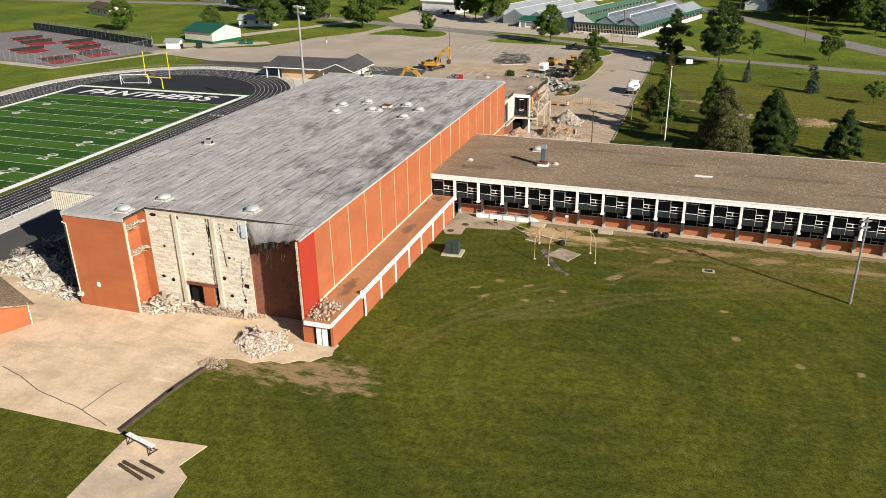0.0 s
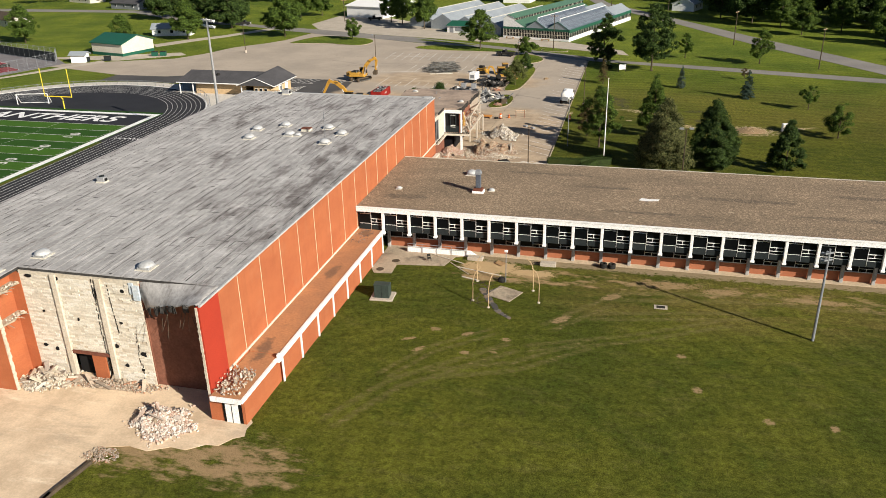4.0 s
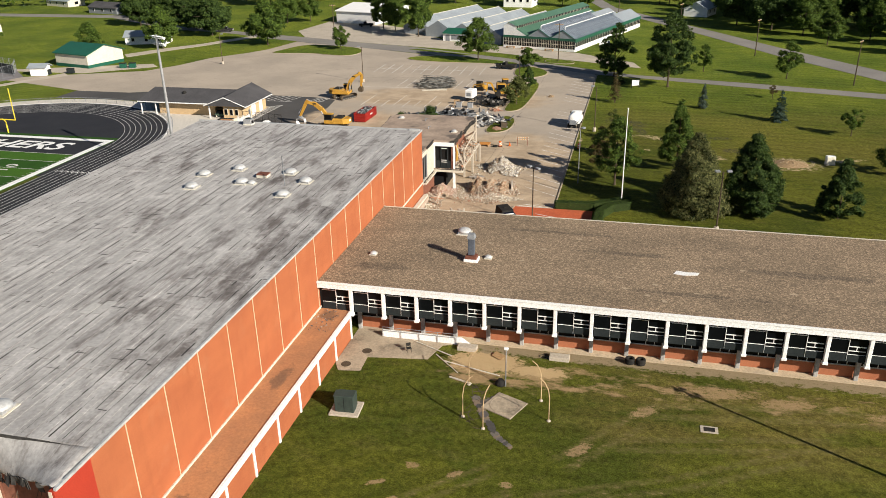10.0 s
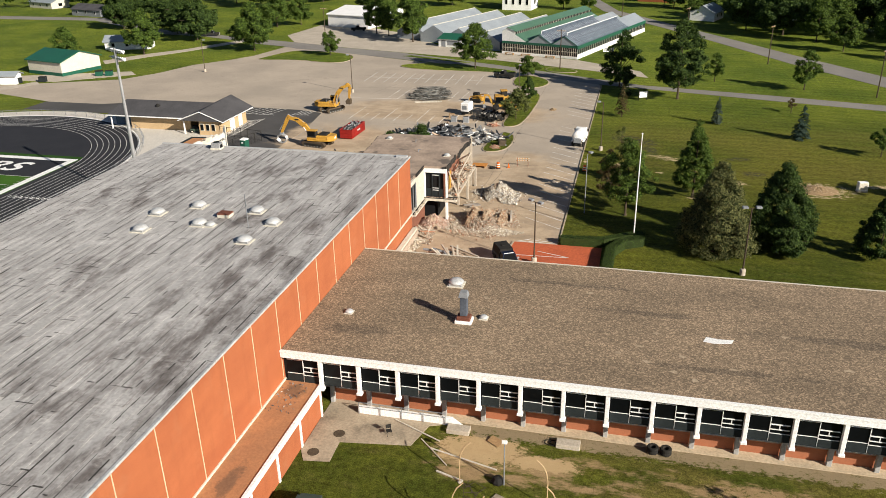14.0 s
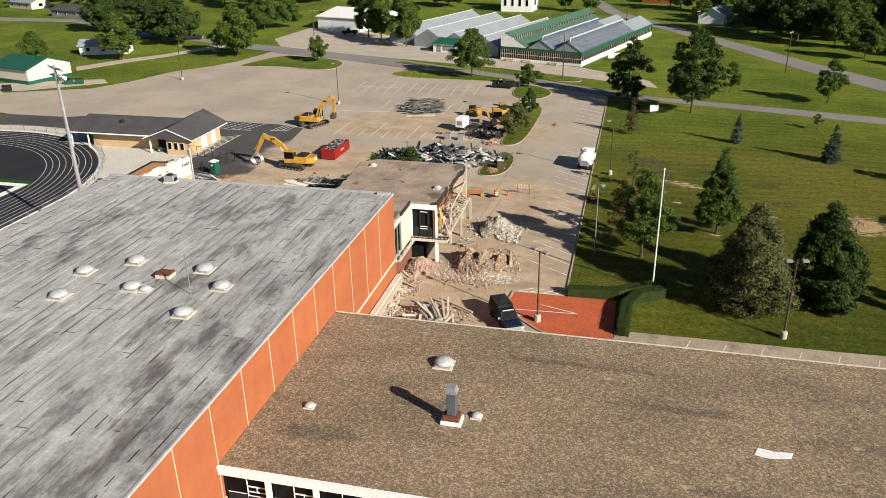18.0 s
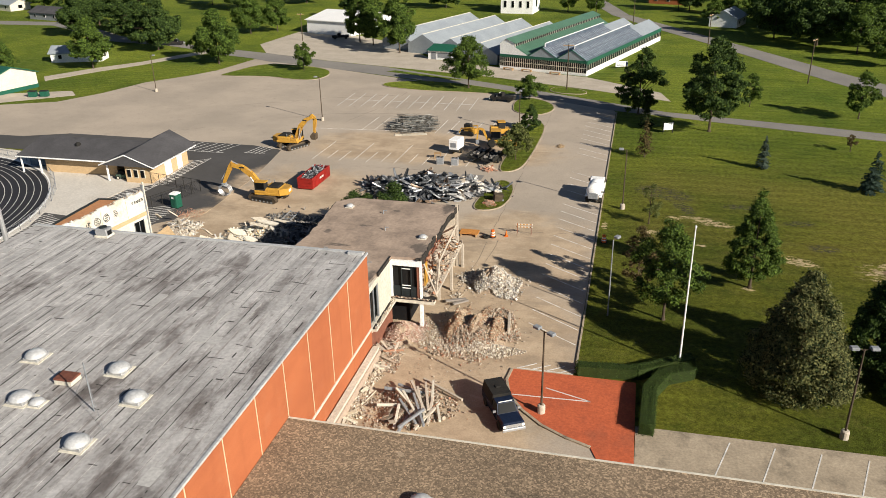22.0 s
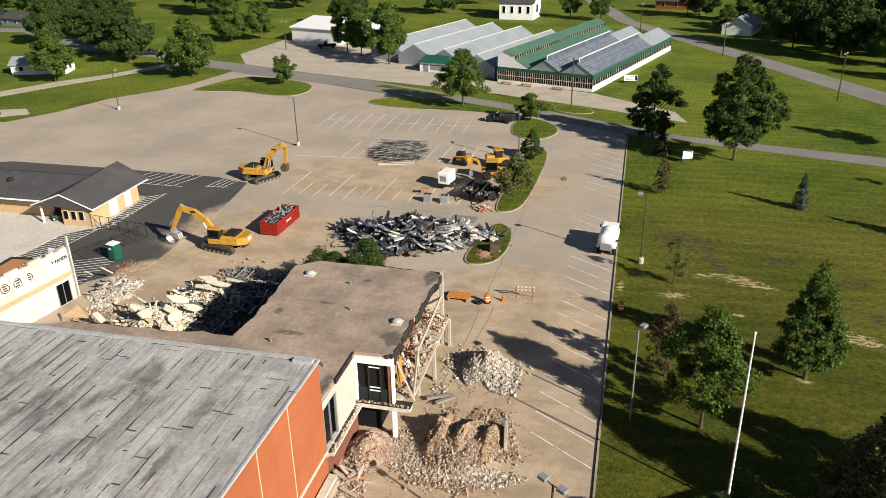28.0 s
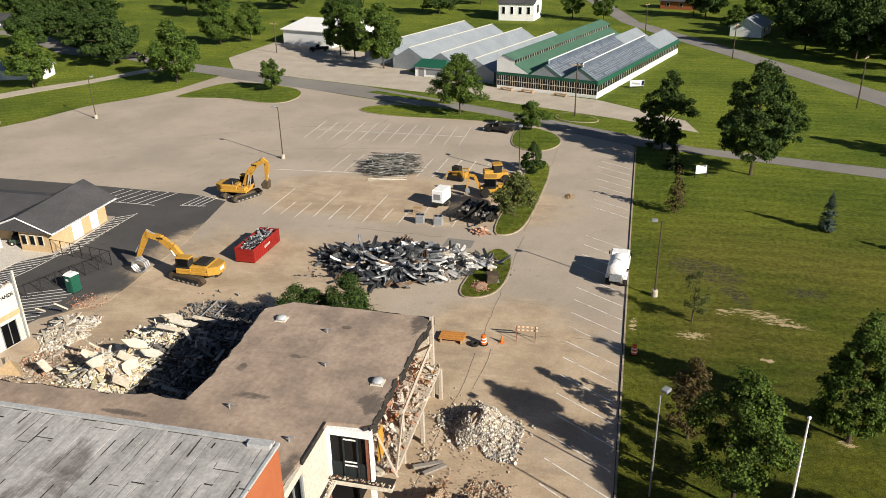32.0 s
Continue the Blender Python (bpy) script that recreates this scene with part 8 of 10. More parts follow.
part("cab_glass", Mesh().box(2.88, -0.85, 1.75, 2.93, 0.85, 2.4).box(1.6, -1.08, 1.8, 2.6, -1.04, 2.4).box(1.6, 1.04, 1.8, 2.6, 1.08, 2.4), "glass", cb)
part("rear_pump", Mesh().cbox(-3.6, -0.7, 0.9, -3.2, 0.7, 1.7, 0.06).rod((-3.5, -0.4, 1.7), (-3.5, 0.4, 1.7), 0.12), "grey", tk)
part("fender", Mesh().cbox(-2.9, -1.2, 1.0, -0.7, -0.8, 1.12, 0.03), "white", tk)
part("fender", Mesh().cbox(-2.9, 0.8, 1.0, -0.7, 1.2, 1.12, 0.03), "white", tk)
for xx in (-2.4, -1.3, 2.5):
    for s in (-0.95, 0.95):
        wheel(tk, xx, s, 0.5, 0.34, "rubber", "goalyellow")
part("ladder", Mesh().rod((-3.35, -0.25, 1.0), (-3.1, -0.25, 2.8), 0.04, n=5).rod((-3.35, 0.25, 1.0), (-3.1, 0.25, 2.8), 0.04, n=5), "grey", tk, "grey rear ladder")
for s in (-1.25, 1.25):
    part("mirror", Mesh().cbox(2.3, s - 0.08, 1.9, 2.42, s + 0.08, 2.35, 0.02), "rubber", tk)

# plant parked beside the islands
sk = thing("skid_steer", "yellow tracked skid steer loader", "loader", (-6.9, 117.2, 0.05), 165, group="parked machines")
for s in (-0.75, 0.75):
    part("track", Mesh().prism([(-1.2, 0.1), (1.1, 0.05), (1.35, 0.3), (0.8, 0.75), (-0.9, 0.85), (-1.35, 0.4)], s - 0.2, s + 0.2, Matrix.Rotation(radians(90), 4, "X")), "rubber", sk)
part("body", Mesh().cbox(-1.5, -0.55, 0.4, 0.8, 0.55, 1.3, 0.08), "yellow", sk)
c = part("cab", Mesh().cbox(-0.5, -0.5, 1.3, 0.8, 0.5, 2.1, 0.06), "rubber", sk)
part("glass", B(0.8, -0.4, 1.35, 0.83, 0.4, 2.0), "glass", c)
for s in (-0.8, 0.8):
    part("lift_arm", Mesh().rod((-1.4, s, 1.7), (1.2, s, 1.3), 0.11, n=4).rod((1.2, s, 1.3), (1.6, s, 0.4), 0.11, n=4).rod((-1.4, s, 1.7), (-1.4, s, 0.9), 0.1, n=4), "yellow", sk)
part("bucket", Mesh().prism([(1.5, 0.1), (2.3, 0.05), (1.7, 0.7)], -0.95, 0.95, Matrix.Rotation(radians(90), 4, "X")), "grey", sk)
bh = thing("backhoe_loader", "yellow backhoe loader with raised rear boom", "backhoe", (-0.6, 111.0, 0.05), 10, group="parked machines")
part("body", Mesh().cbox(-1.6, -0.6, 0.7, 2.4, 0.6, 1.5, 0.1).cbox(0.9, -0.5, 1.4, 2.4, 0.5, 1.8, 0.08), "yellow", bh)
c = part("cab", Mesh().cbox(-1.0, -0.8, 1.4, 0.7, 0.8, 2.9, 0.1), "rubber", bh)
part("roof", Mesh().cbox(-1.1, -0.85, 2.85, 0.8, 0.85, 3.0, 0.05), "yellow", c)
part("glass", B(-0.9, -0.83, 1.7, 0.6, -0.8, 2.75), "glass", c)
part("glass", B(-0.9, 0.8, 1.7, 0.6, 0.83, 2.75), "glass", c)
for xx, rr_ in ((-0.9, 0.72), (2.0, 0.5)):
    for s in (-0.9, 0.9):
        wheel(bh, xx, s, rr_, 0.42, "rubber", "pale")
arm("boom", [(-1.6, 1.2, 0.18), (-2.4, 3.0, 0.2), (-3.2, 3.2, 0.16)], 0.14, "yellow", bh)
arm("stick", [(-3.2, 3.3, 0.16), (-3.5, 1.2, 0.12)], 0.12, "yellow", bh)
part("bucket", Mesh().prism([(-3.7, 1.2), (-3.2, 1.1), (-3.1, 0.5), (-3.7, 0.5)], -0.35, 0.35, Matrix.Rotation(radians(90), 4, "X")), "grey", bh)
part("front_bucket", Mesh().prism([(3.0, 0.1), (3.9, 0.1), (3.2, 0.9)], -1.1, 1.1, Matrix.Rotation(radians(90), 4, "X")), "yellow", bh)
part("loader_arm", Mesh().rod((1.0, -0.6, 1.3), (3.1, -0.6, 0.6), 0.1, n=4).rod((1.0, 0.6, 1.3), (3.1, 0.6, 0.6), 0.1, n=4), "yellow", bh)
dz2 = thing("wheel_loader", "yellow compact loader with a dark cab", "loader", (-1.0, 117.6, 0.05), 20, group="parked machines")
part("body", Mesh().cbox(-2.0, -0.8, 0.6, 1.6, 0.8, 1.5, 0.1).cbox(-2.0, -0.7, 1.4, -0.6, 0.7, 1.9, 0.1), "yellow", dz2)
c = part("cab", Mesh().cbox(-0.6, -0.7, 1.4, 0.7, 0.7, 2.7, 0.08), "rubber", dz2)
part("roof", Mesh().cbox(-0.7, -0.8, 2.65, 0.8, 0.8, 2.8, 0.05), "yellow", c)
for xx in (-1.3, 1.2):
    for s in (-0.95, 0.95):
        wheel(dz2, xx, s, 0.6, 0.4)
part("bucket", Mesh().prism([(2.1, 0.1), (3.0, 0.1), (2.3, 1.0)], -1.1, 1.1, Matrix.Rotation(radians(90), 4, "X")), "yellow", dz2)
part("loader_arm", Mesh().rod((0.8, -0.5, 1.2), (2.3, -0.5, 0.5), 0.11, n=4).rod((0.8, 0.5, 1.2), (2.3, 0.5, 0.5), 0.11, n=4), "yellow", dz2)
gn = thing("generator_trailer", "white generator box on a wheeled trailer", "generator", (-6.8, 106.3, 0.05), 80, group="parked machines")
part("housing", Mesh().cbox(-1.5, -0.85, 0.8, 1.3, 0.85, 2.5, 0.08), "white", gn)
part("frame", Mesh().box(-1.8, -0.8, 0.5, 1.6, 0.8, 0.8).rod((1.6, 0, 0.6), (2.9, 0, 0.5), 0.07), "rubber", gn)
part("louvre", B(-1.53, -0.5, 1.2, -1.5, 0.5, 2.0), "grey", gn)
for s in (-0.95, 0.95):
    wheel(gn, -0.2, s, 0.36, 0.22)
for x, y, l in ((-2.3, 103.6, "dark flatbed trailer loaded with scrap"), (0.4, 102.2, "dark steel flatbed trailer")):
    tr = thing("flatbed_trailer", l, "trailer", (x, y, 0.05), 76, group="parked machines")
    part("deck", Mesh().cbox(-2.6, -1.0, 0.65, 2.6, 1.0, 0.82, 0.04), "rubber", tr)
    part("side_rail", Mesh().box(-2.6, -1.05, 0.8, 2.6, -1.0, 1.3).box(-2.6, 1.0, 0.8, 2.6, 1.05, 1.3), "rubber", tr)
    part("drawbar", Mesh().rod((-2.6, -0.6, 0.6), (-3.9, 0, 0.5), 0.06).rod((-2.6, 0.6, 0.6), (-3.9, 0, 0.5), 0.06), "rubber", tr)
    for xx in (-0.5, 0.5):
        for s in (-1.1, 1.1):
            wheel(tr, xx, s, 0.38, 0.22)
    ld = Mesh()
    for k in range(40):
        ld.chunk((rg.uniform(-2.2, 2.2), rg.uniform(-0.8, 0.8), 0.9 + rg.uniform(0, 0.3)), rg.uniform(0.2, 0.6), rg, 0.5)
    tagged(part("trailer_load", ld, "darkrubble"), "dark scrap lying on a trailer", "scrap", kind="stuff").matrix_basis = pose(x, y, 0.05, 0, 0, 76)
for x, y in ((-8.0, 99.3), (-5.5, 99.2)):
    ac = thing("air_conditioner", "grey condenser unit standing in the lot", "air conditioner", (x, y, 0.05), 4, group="condenser units")
    part("case", Mesh().cbox(-0.6, -0.5, 0, 0.6, 0.5, 1.15, 0.05), "steel", ac)
    for s in (-0.28, 0.28):
        part("fan_ring", Mesh().turn([(0.25, 1.15), (0.25, 1.2), (0.18, 1.2), (0.18, 1.16)], 12, Matrix.Translation((s, 0, 0))), "rubber", ac)
    part("grille", B(-0.5, -0.53, 0.15, 0.5, -0.5, 1.0), "grey", ac)
cr = thing("tool_stand", "timber workbench with tools", "workbench", (-9.2, 102.3, 0.05), 10)
part("top", B(-0.6, -0.4, 0.8, 0.6, 0.4, 0.88), "wood", cr)
for x in (-0.5, 0.5):
    for y in (-0.3, 0.3):
        part("leg", B(x - 0.04, y - 0.04, 0, x + 0.04, y + 0.04, 0.8), "wood", cr)

# ---- site furniture ----
def drum(x, y, z=0.05):
    d = thing("traffic_drum", "orange traffic drum with white bands", "traffic drum", (x, y, z), group="traffic drums")
    part("drum", Mesh().turn([(0.3, 0.08), (0.3, 0.4), (0.27, 0.42), (0.27, 0.7), (0.24, 0.72), (0.24, 1.0), (0.1, 1.04)], 14), "orangeplastic", d)
    for z0, r in ((0.3, 0.305), (0.62, 0.275)):
        part("band", Mesh().turn([(r, z0), (r, z0 + 0.12)], 14), "white", d)
    part("base", Mesh().turn([(0.42, 0), (0.42, 0.08), (0.3, 0.1)], 14), "rubber", d)
    return d


drum(6.05, 70.6), drum(20.1, 71.8, 0)
br = thing("orange_barrier", "orange slatted barrier lying on the asphalt", "barrier", (2.9, 71.0, 0.05), 0)
for i in range(4):
    part("board", Mesh().cbox(-1.25, -0.75 + i * 0.4, 0.3, 1.25, -0.41 + i * 0.4, 0.38, 0.02), "barrier", br)
for x in (-1.0, 1.0):
    part("leg", B(x - 0.06, -0.9, 0, x + 0.06, 1.0, 0.3), "wood", br)
for x, y, tn in ((9.9, 72.2, 4),):
    sw = thing("barricade", "faded orange and white striped barricade on thin legs", "barricade", (x, y, 0.05), tn, group="barricades")
    for z in (1.0, 1.35):
        b = part("board", Mesh().cbox(-1.1, -0.03, z, 1.1, 0.03, z + 0.16, 0.01), "pale", sw)
        for i in range(5):
            part("stripe", Mesh().prism([(-1.0 + i * 0.42, -0.034), (-0.8 + i * 0.42, -0.034), (-0.8 + i * 0.42, 0.034), (-1.0 + i * 0.42, 0.034)], z + 0.004, z + 0.156), "barrier", b)
    for x2 in (-0.9, 0.9):
        part("leg", Mesh().rod((x2, -0.4, 0), (x2, 0, 1.55), 0.03, n=4).rod((x2, 0.4, 0), (x2, 0, 1.55), 0.03, n=4), "rust", sw)
cn = thing("traffic_cone", "orange traffic cone on the asphalt", "cone", (7.7, 71.3, 0.05))
part("cone", Mesh().turn([(0.18, 0.04), (0.04, 0.75)], 10), "orangeplastic", cn)
part("base", Mesh().cbox(-0.24, -0.24, 0, 0.24, 0.24, 0.05, 0.02), "orangeplastic", cn)


def tyre(x, y, z, label, r=0.45):
    t = tagged(part("tyre", Mesh().turn([(r * 0.55, 0), (r * 0.95, 0), (r, 0.06), (r, 0.2), (r * 0.95, 0.26), (r * 0.55, 0.26), (r * 0.5, 0.2), (r * 0.5, 0.06)], 18), "rubber"), label, "tyre", group="loose tyres")
    t.matrix_basis = pose(x, y, z)


tyre(5.2, 70.3, 0.05, "old tyre lying flat on the asphalt")
for x in (30.7, 31.7):
    for k in range(2):
        tyre(x, 0.7, 0.06 + 0.27 * k, "black tyre stacked beside the wing wall")

tf = thing("transformer", "green-grey pad-mounted transformer cabinet on a concrete pad", "transformer", (7.0, -12.0, 0), 4)
part("pad", Mesh().cbox(-1.3, -1.1, 0, 1.3, 1.1, 0.16, 0.03), "concrete", tf)
c = part("cabinet", Mesh().cbox(-0.85, -0.65, 0.16, 0.85, 0.25, 1.7, 0.04).cbox(-0.8, 0.25, 0.16, 0.8, 0.75, 1.55, 0.04), surface("transformer_green", (0.045, 0.062, 0.052), (0.035, 0.048, 0.041), 0.55, 1, 4), tf)
part("door_seam", B(-0.01, -0.665, 0.2, 0.02, -0.65, 1.6), "black", c)
part("lid", Mesh().cbox(-0.9, -0.7, 1.7, 0.9, 0.3, 1.78, 0.03), c.data.materials[0], tf)

# discus cage poles round a throwing pad
dp = thing("throwing_pad", "square concrete throwing pad with a raised ring", "pad", (20.3, -8.6, 0), -24)
part("slab", Mesh().cbox(-1.5, -1.4, 0, 1.5, 1.4, 0.1, 0.02), "slab", dp)
rm = Mesh()
for i in range(28):
    rm.rod((1.25 * math.cos(i * 0.2244), 1.25 * math.sin(i * 0.2244), 0.1), (1.25 * math.cos((i + 1) * 0.2244), 1.25 * math.sin((i + 1) * 0.2244), 0.1), 0.035, n=5)
part("ring", rm, "slab", dp)
for x, y, h, a in ((17.1, -10.9, 4.0, 20), (16.6, -6.0, 3.6, 20), (19.1, -12.2, 3.9, 60), (23.3, -7.2, 4.0, 180), (24.3, -10.0, 4.1, 175)):
    cp = thing("cage_pole", "tall pale curved cage pole on the lawn", "pole", (x, y, 0), a, group="cage poles")
    m = Mesh()
    P = [(0, 0, 0), (0, 0, h * 0.55), (0.12, 0, h * 0.75), (0.4, 0, h * 0.9), (0.85, 0, h)]
    for p, q in zip(P, P[1:]):
        m.rod(p, q, 0.042, n=8)
    part("pole", m, "tan", cp)
    part("foot", Mesh().turn([(0.17, 0), (0.17, 0.08), (0.08, 0.14)], 10), "concrete", cp)
cp = thing("lamp_post", "thin lawn lamp post with a small head", "lamp", (19.9, -5.6, 0))
part("pole", Mesh().rod((0, 0, 0), (0, 0, 3.9), 0.05), "grey", cp)
part("head", Mesh().cbox(-0.2, -0.12, 3.85, 0.2, 0.12, 4.05, 0.03), "white", cp)
bag = tagged(part("tarp_bundle", Mesh().turn([(0.45, 0), (0.5, 0.2), (0.3, 0.5), (0.05, 0.6)], 9), "rubber"), "black bundle lying at a lamp post", "bundle")
bag.matrix_basis = pose(19.4, -5.4, 0)
dn = Mesh()
for k in range(40):
    a, b = rg.uniform(0, 6.28), rg.uniform(0.2, 0.9)
    dn.box(-b, -0.02, 0.0, b, 0.02, 0.02, pose(17.8 + rg.uniform(-1, 1.2), -9.2 + rg.uniform(-3.0, 3.2), 0.01, 0, rg.uniform(-4, 4), rg.uniform(0, 180)))
nets = Mesh()
for (ax, ay), (bx, by), w in (((17.6, -8.0), (19.0, -10.6), 0.5), ((19.0, -10.6), (20.4, -13.0), 0.42), ((20.4, -13.0), (21.9, -14.3), 0.35), ((18.3, -8.4), (20.2, -6.9), 0.4)):
    for i in range(7):
        u = i / 7
        x, y = ax + (bx - ax) * u, ay + (by - ay) * u
        nets.prism([(x + rg.uniform(0.5, 1.1) * w * math.cos(a_), y + rg.uniform(0.5, 1.1) * w * math.sin(a_)) for a_ in [j * 1.047 for j in range(6)]], 0.005, 0.02 + 0.03 * rg.random())
tagged(part("netting_heap", nets, islands("dusty_netting", [(0.09, 0.08, 0.075), (0.06, 0.055, 0.05), (0.14, 0.12, 0.10), (0.2, 0.15, 0.10)])), "dark trampled netting beside the throwing pad", "netting", kind="stuff")
for ax, ay, bx, by, w in ((9.6, 0.36, 14.0, -1.7, 0.06), (13.4, -2.6, 19.1, -4.1, 0.06), (12.4, -1.6, 15.2, -4.4, 0.05), (14.6, -5.2, 16.8, -5.9, 0.08)):
    L_ = math.dist((ax, ay), (bx, by))
    o = tagged(part("loose_pole", Mesh().rod((0, 0, 0.07), (L_, 0, 0.07), w, n=6), "pale"), "pale pole lying on the bare ground", "pole", group="loose poles")
    o.matrix_basis = pose(ax, ay, 0.06 if ay > -1 else 0, 0, 0, math.degrees(math.atan2(by - ay, bx - ax)))
hs = Mesh()
for i in range(40):
    f = lambda j: (22.9 + 0.9 * math.cos(j * 0.42) + j * 0.03, 0.1 + 0.4 * math.sin(j * 0.42), 0.08 + 0.001 * j)
    hs.rod(f(i), f(i + 1), 0.03, n=5)
tagged(part("coiled_hose", hs, "rubber"), "dark hose coiled loosely on the walk", "hose")
tagged(part("fallen_netting", dn, "bark"), "collapsed grey cage netting on the grass", "netting", kind="stuff")
for x, y, l in ((37.3, -8.4, "square iron drain grate in the lawn"),):
    g = thing("drain_grate", l, "drain", (x, y, 0))
    part("frame", Mesh().box(-0.7, -0.45, 0, 0.7, 0.45, 0.05), "concrete", g)
    part("grate", B(-0.45, -0.28, 0.05, 0.45, 0.28, 0.06), "rubber", g)
for x, y in ((5.6, -2.4), (4.4, -5.1)):
    g = thing("manhole_cover", "dark iron manhole cover in concrete", "manhole", (x, y, 0.06), group="manhole covers")
    part("cover", Mesh().turn([(0.48, 0), (0.48, 0.02), (0.05, 0.025)], 18), "bark", g)
ch = thing("metal_chair", "dark folding chair standing on the concrete", "chair", (9.7, -1.7, 0.06), 30)
part("seat", Mesh().cbox(-0.22, -0.22, 0.42, 0.22, 0.22, 0.46, 0.01), "rubber", ch)
part("backrest", B(-0.22, 0.2, 0.55, 0.22, 0.24, 0.9), "rubber", ch)
for x in (-0.2, 0.2):
    for y in (-0.2, 0.22):
        part("leg", Mesh().rod((x, y, 0), (x, y, 0.9 if y > 0 else 0.44), 0.02, n=5), "rubber", ch)
rw_ = thing("ramp_wall", "low white ramp wall with a steel handrail", "ramp", (6.2, 0.8, 0))
part("wall", Mesh().prism([(0, -0.12), (8.2, -0.12), (8.2, 0.12), (0, 0.12)], 0, 0.75), "white", rw_)
part("slope", Mesh().add([(8.2, -0.12, 0), (8.2, 0.12, 0), (9.4, 0, 0), (8.2, -0.12, 0.75), (8.2, 0.12, 0.75)], [(0, 1, 2), (3, 2, 4), (0, 2, 3), (1, 4, 2), (0, 3, 4, 1)]), "white", rw_)
for i in range(5):
    part("post", Mesh().rod((0.1 + i * 1.9, -0.2, 0), (0.1 + i * 1.9, -0.2, 1.2), 0.03, n=6), "grey", rw_)
part("handrail", Mesh().rod((0.1, -0.2, 1.2), (7.7, -0.2, 1.2), 0.03, n=6).rod((0.1, -0.2, 0.8), (7.7, -0.2, 0.8), 0.025, n=6), "grey", rw_)
for x in (14.2, 23.2):
    s = tagged(part("concrete_step", Mesh().cbox(x, -0.4, 0, x + 1.9, 0.5, 0.4, 0.03), "concrete"), "concrete step block beside the wing", "step")
bd = tagged(part("plywood_sheet", Mesh().box(-0.6, -0.35, 0, 0.6, 0.35, 0.04), "wood"), "loose plywood sheet on the ground", "board")
bd.matrix_basis = pose(18.4, -0.8, 0.15, 14, 0, -35)

# basketball corner
flat("court_pad", [(-6.9, -55.1), (0.1, -54.4), (-0.6, -57.2), (0.8, -58.1), (1.8, -64), (-6.2, -64), (-6.7, -58)], 0.06, "yard", "pale concrete court slab", "slab")
bb = thing("bench_frame", "overturned white bench frame on dark legs", "bench", (-4.8, -56.2, 0.06), -14)
part("seat", Mesh().cbox(-1.6, -0.2, 0.75, 1.6, 0.2, 0.82, 0.02), "white", bb)
for x in (-1.3, 1.3):
    part("leg", Mesh().rod((x, -0.4, 0), (x, 0.1, 0.78), 0.04, n=5).rod((x, 0.4, 0), (x, -0.1, 0.78), 0.04, n=5).rod((x, -0.4, 0.05), (x, 0.5, 0.05), 0.04, n=5), "rubber", bb)
part("brace", Mesh().rod((-1.3, 0, 0.7), (1.3, 0, 0.2), 0.03, n=5), "rubber", bb)
for i, (x, y, L, tn) in enumerate(((-3.2, -58.6, 3.6, -14), (-2.4, -58.0, 2.6, -14), (-3.6, -59.0, 3.0, -18))):
    o = tagged(part("timber_beam", Mesh().cbox(-L / 2, -0.12, 0, L / 2, 0.12, 0.16, 0.02), "bark"), "dark timber beam lying on concrete", "beam", group="loose beams")
    o.matrix_basis = pose(x, y, 0.06, 0, 0, tn)
for ax, ay, bx, by in ((-7.9, -55.0, -7.5, -48.5), (-7.6, -49.2, -6.9, -44.6)):
    L = math.dist((ax, ay), (bx, by))
    o = tagged(part("edge_timber", Mesh().cbox(0, -0.16, 0, L, 0.16, 0.28, 0.02), "bark"), "long dark timber along the yard edge", "beam", group="loose beams")
    o.matrix_basis = pose(ax, ay, 0.03, 0, 0, math.degrees(math.atan2(by - ay, bx - ax)))

# ---- poles ----
def lamp(x, y, h, label, heads=1, turn=0, name="street_lamp", base=True, z=0.0):
    l = thing(name, label, "lamp", (x, y, z), turn, group="lot lamps")
    if base:
        part("footing", Mesh().turn([(0.34, 0), (0.34, 0.7), (0.26, 0.78)], 12), "concrete", l, "concrete footing")
    part("pole", Mesh().rod((0, 0, 0.5 if base else 0), (0, 0, h), 0.1 if base else 0.075, 0.07 if base else 0.055, 8), "bark" if base else "grey", l, "dark square pole")
    for s in ([0] if heads == 0 else [-1, 1] if heads == 2 else [1]):
        if heads:
            a = part("arm", Mesh().rod((0, 0, h - 0.1), (s * 0.55, 0, h + 0.05), 0.04, n=6), "bark", l)
            part("head", Mesh().cbox(s * 0.75 - 0.32, -0.25, h - 0.02, s * 0.75 + 0.32, 0.25, h + 0.2, 0.05), "grey", a, "flat lamp head")
    return l


lamp(16.85, 34.2, 7.9, "twin-headed dark lamp post on the red plaza", 2, -35, z=0.1)
lamp(40.9, 36.0, 8.3, "twin-headed lamp post on the lawn", 2, 10)
lamp(-38.0, 122.3, 8.7, "dark lamp post in the parking lot", 1, 180)
lamp(-87.0, 140.6, 8.4, "dark lamp post at the lot edge", 1, 0)
lamp(22.0, 84.1, 8.6, "slim dark lamp post by the kerb", 1, 180)
lamp(21.5, 52.65, 8.6, "pale lamp post on the lawn", 1, 60, base=False)
lamp(1.9, 121.0, 7.5, "dark lamp post beside an island", 1, 90)
fp = thing("flag_pole", "tall white flagpole without a flag", "flagpole", (28.4, 44.0, 0))
part("pole", Mesh().rod((0, 0, 0), (0, 0, 14.0), 0.1, 0.05, 10), "white", fp)
part("ball", Mesh().turn([(0.02, 13.98), (0.1, 14.05), (0.1, 14.15), (0.02, 14.22)], 10), "white", fp)
part("collar", Mesh().turn([(0.3, 0), (0.26, 0.12), (0.12, 0.2)], 12), "concrete", fp)


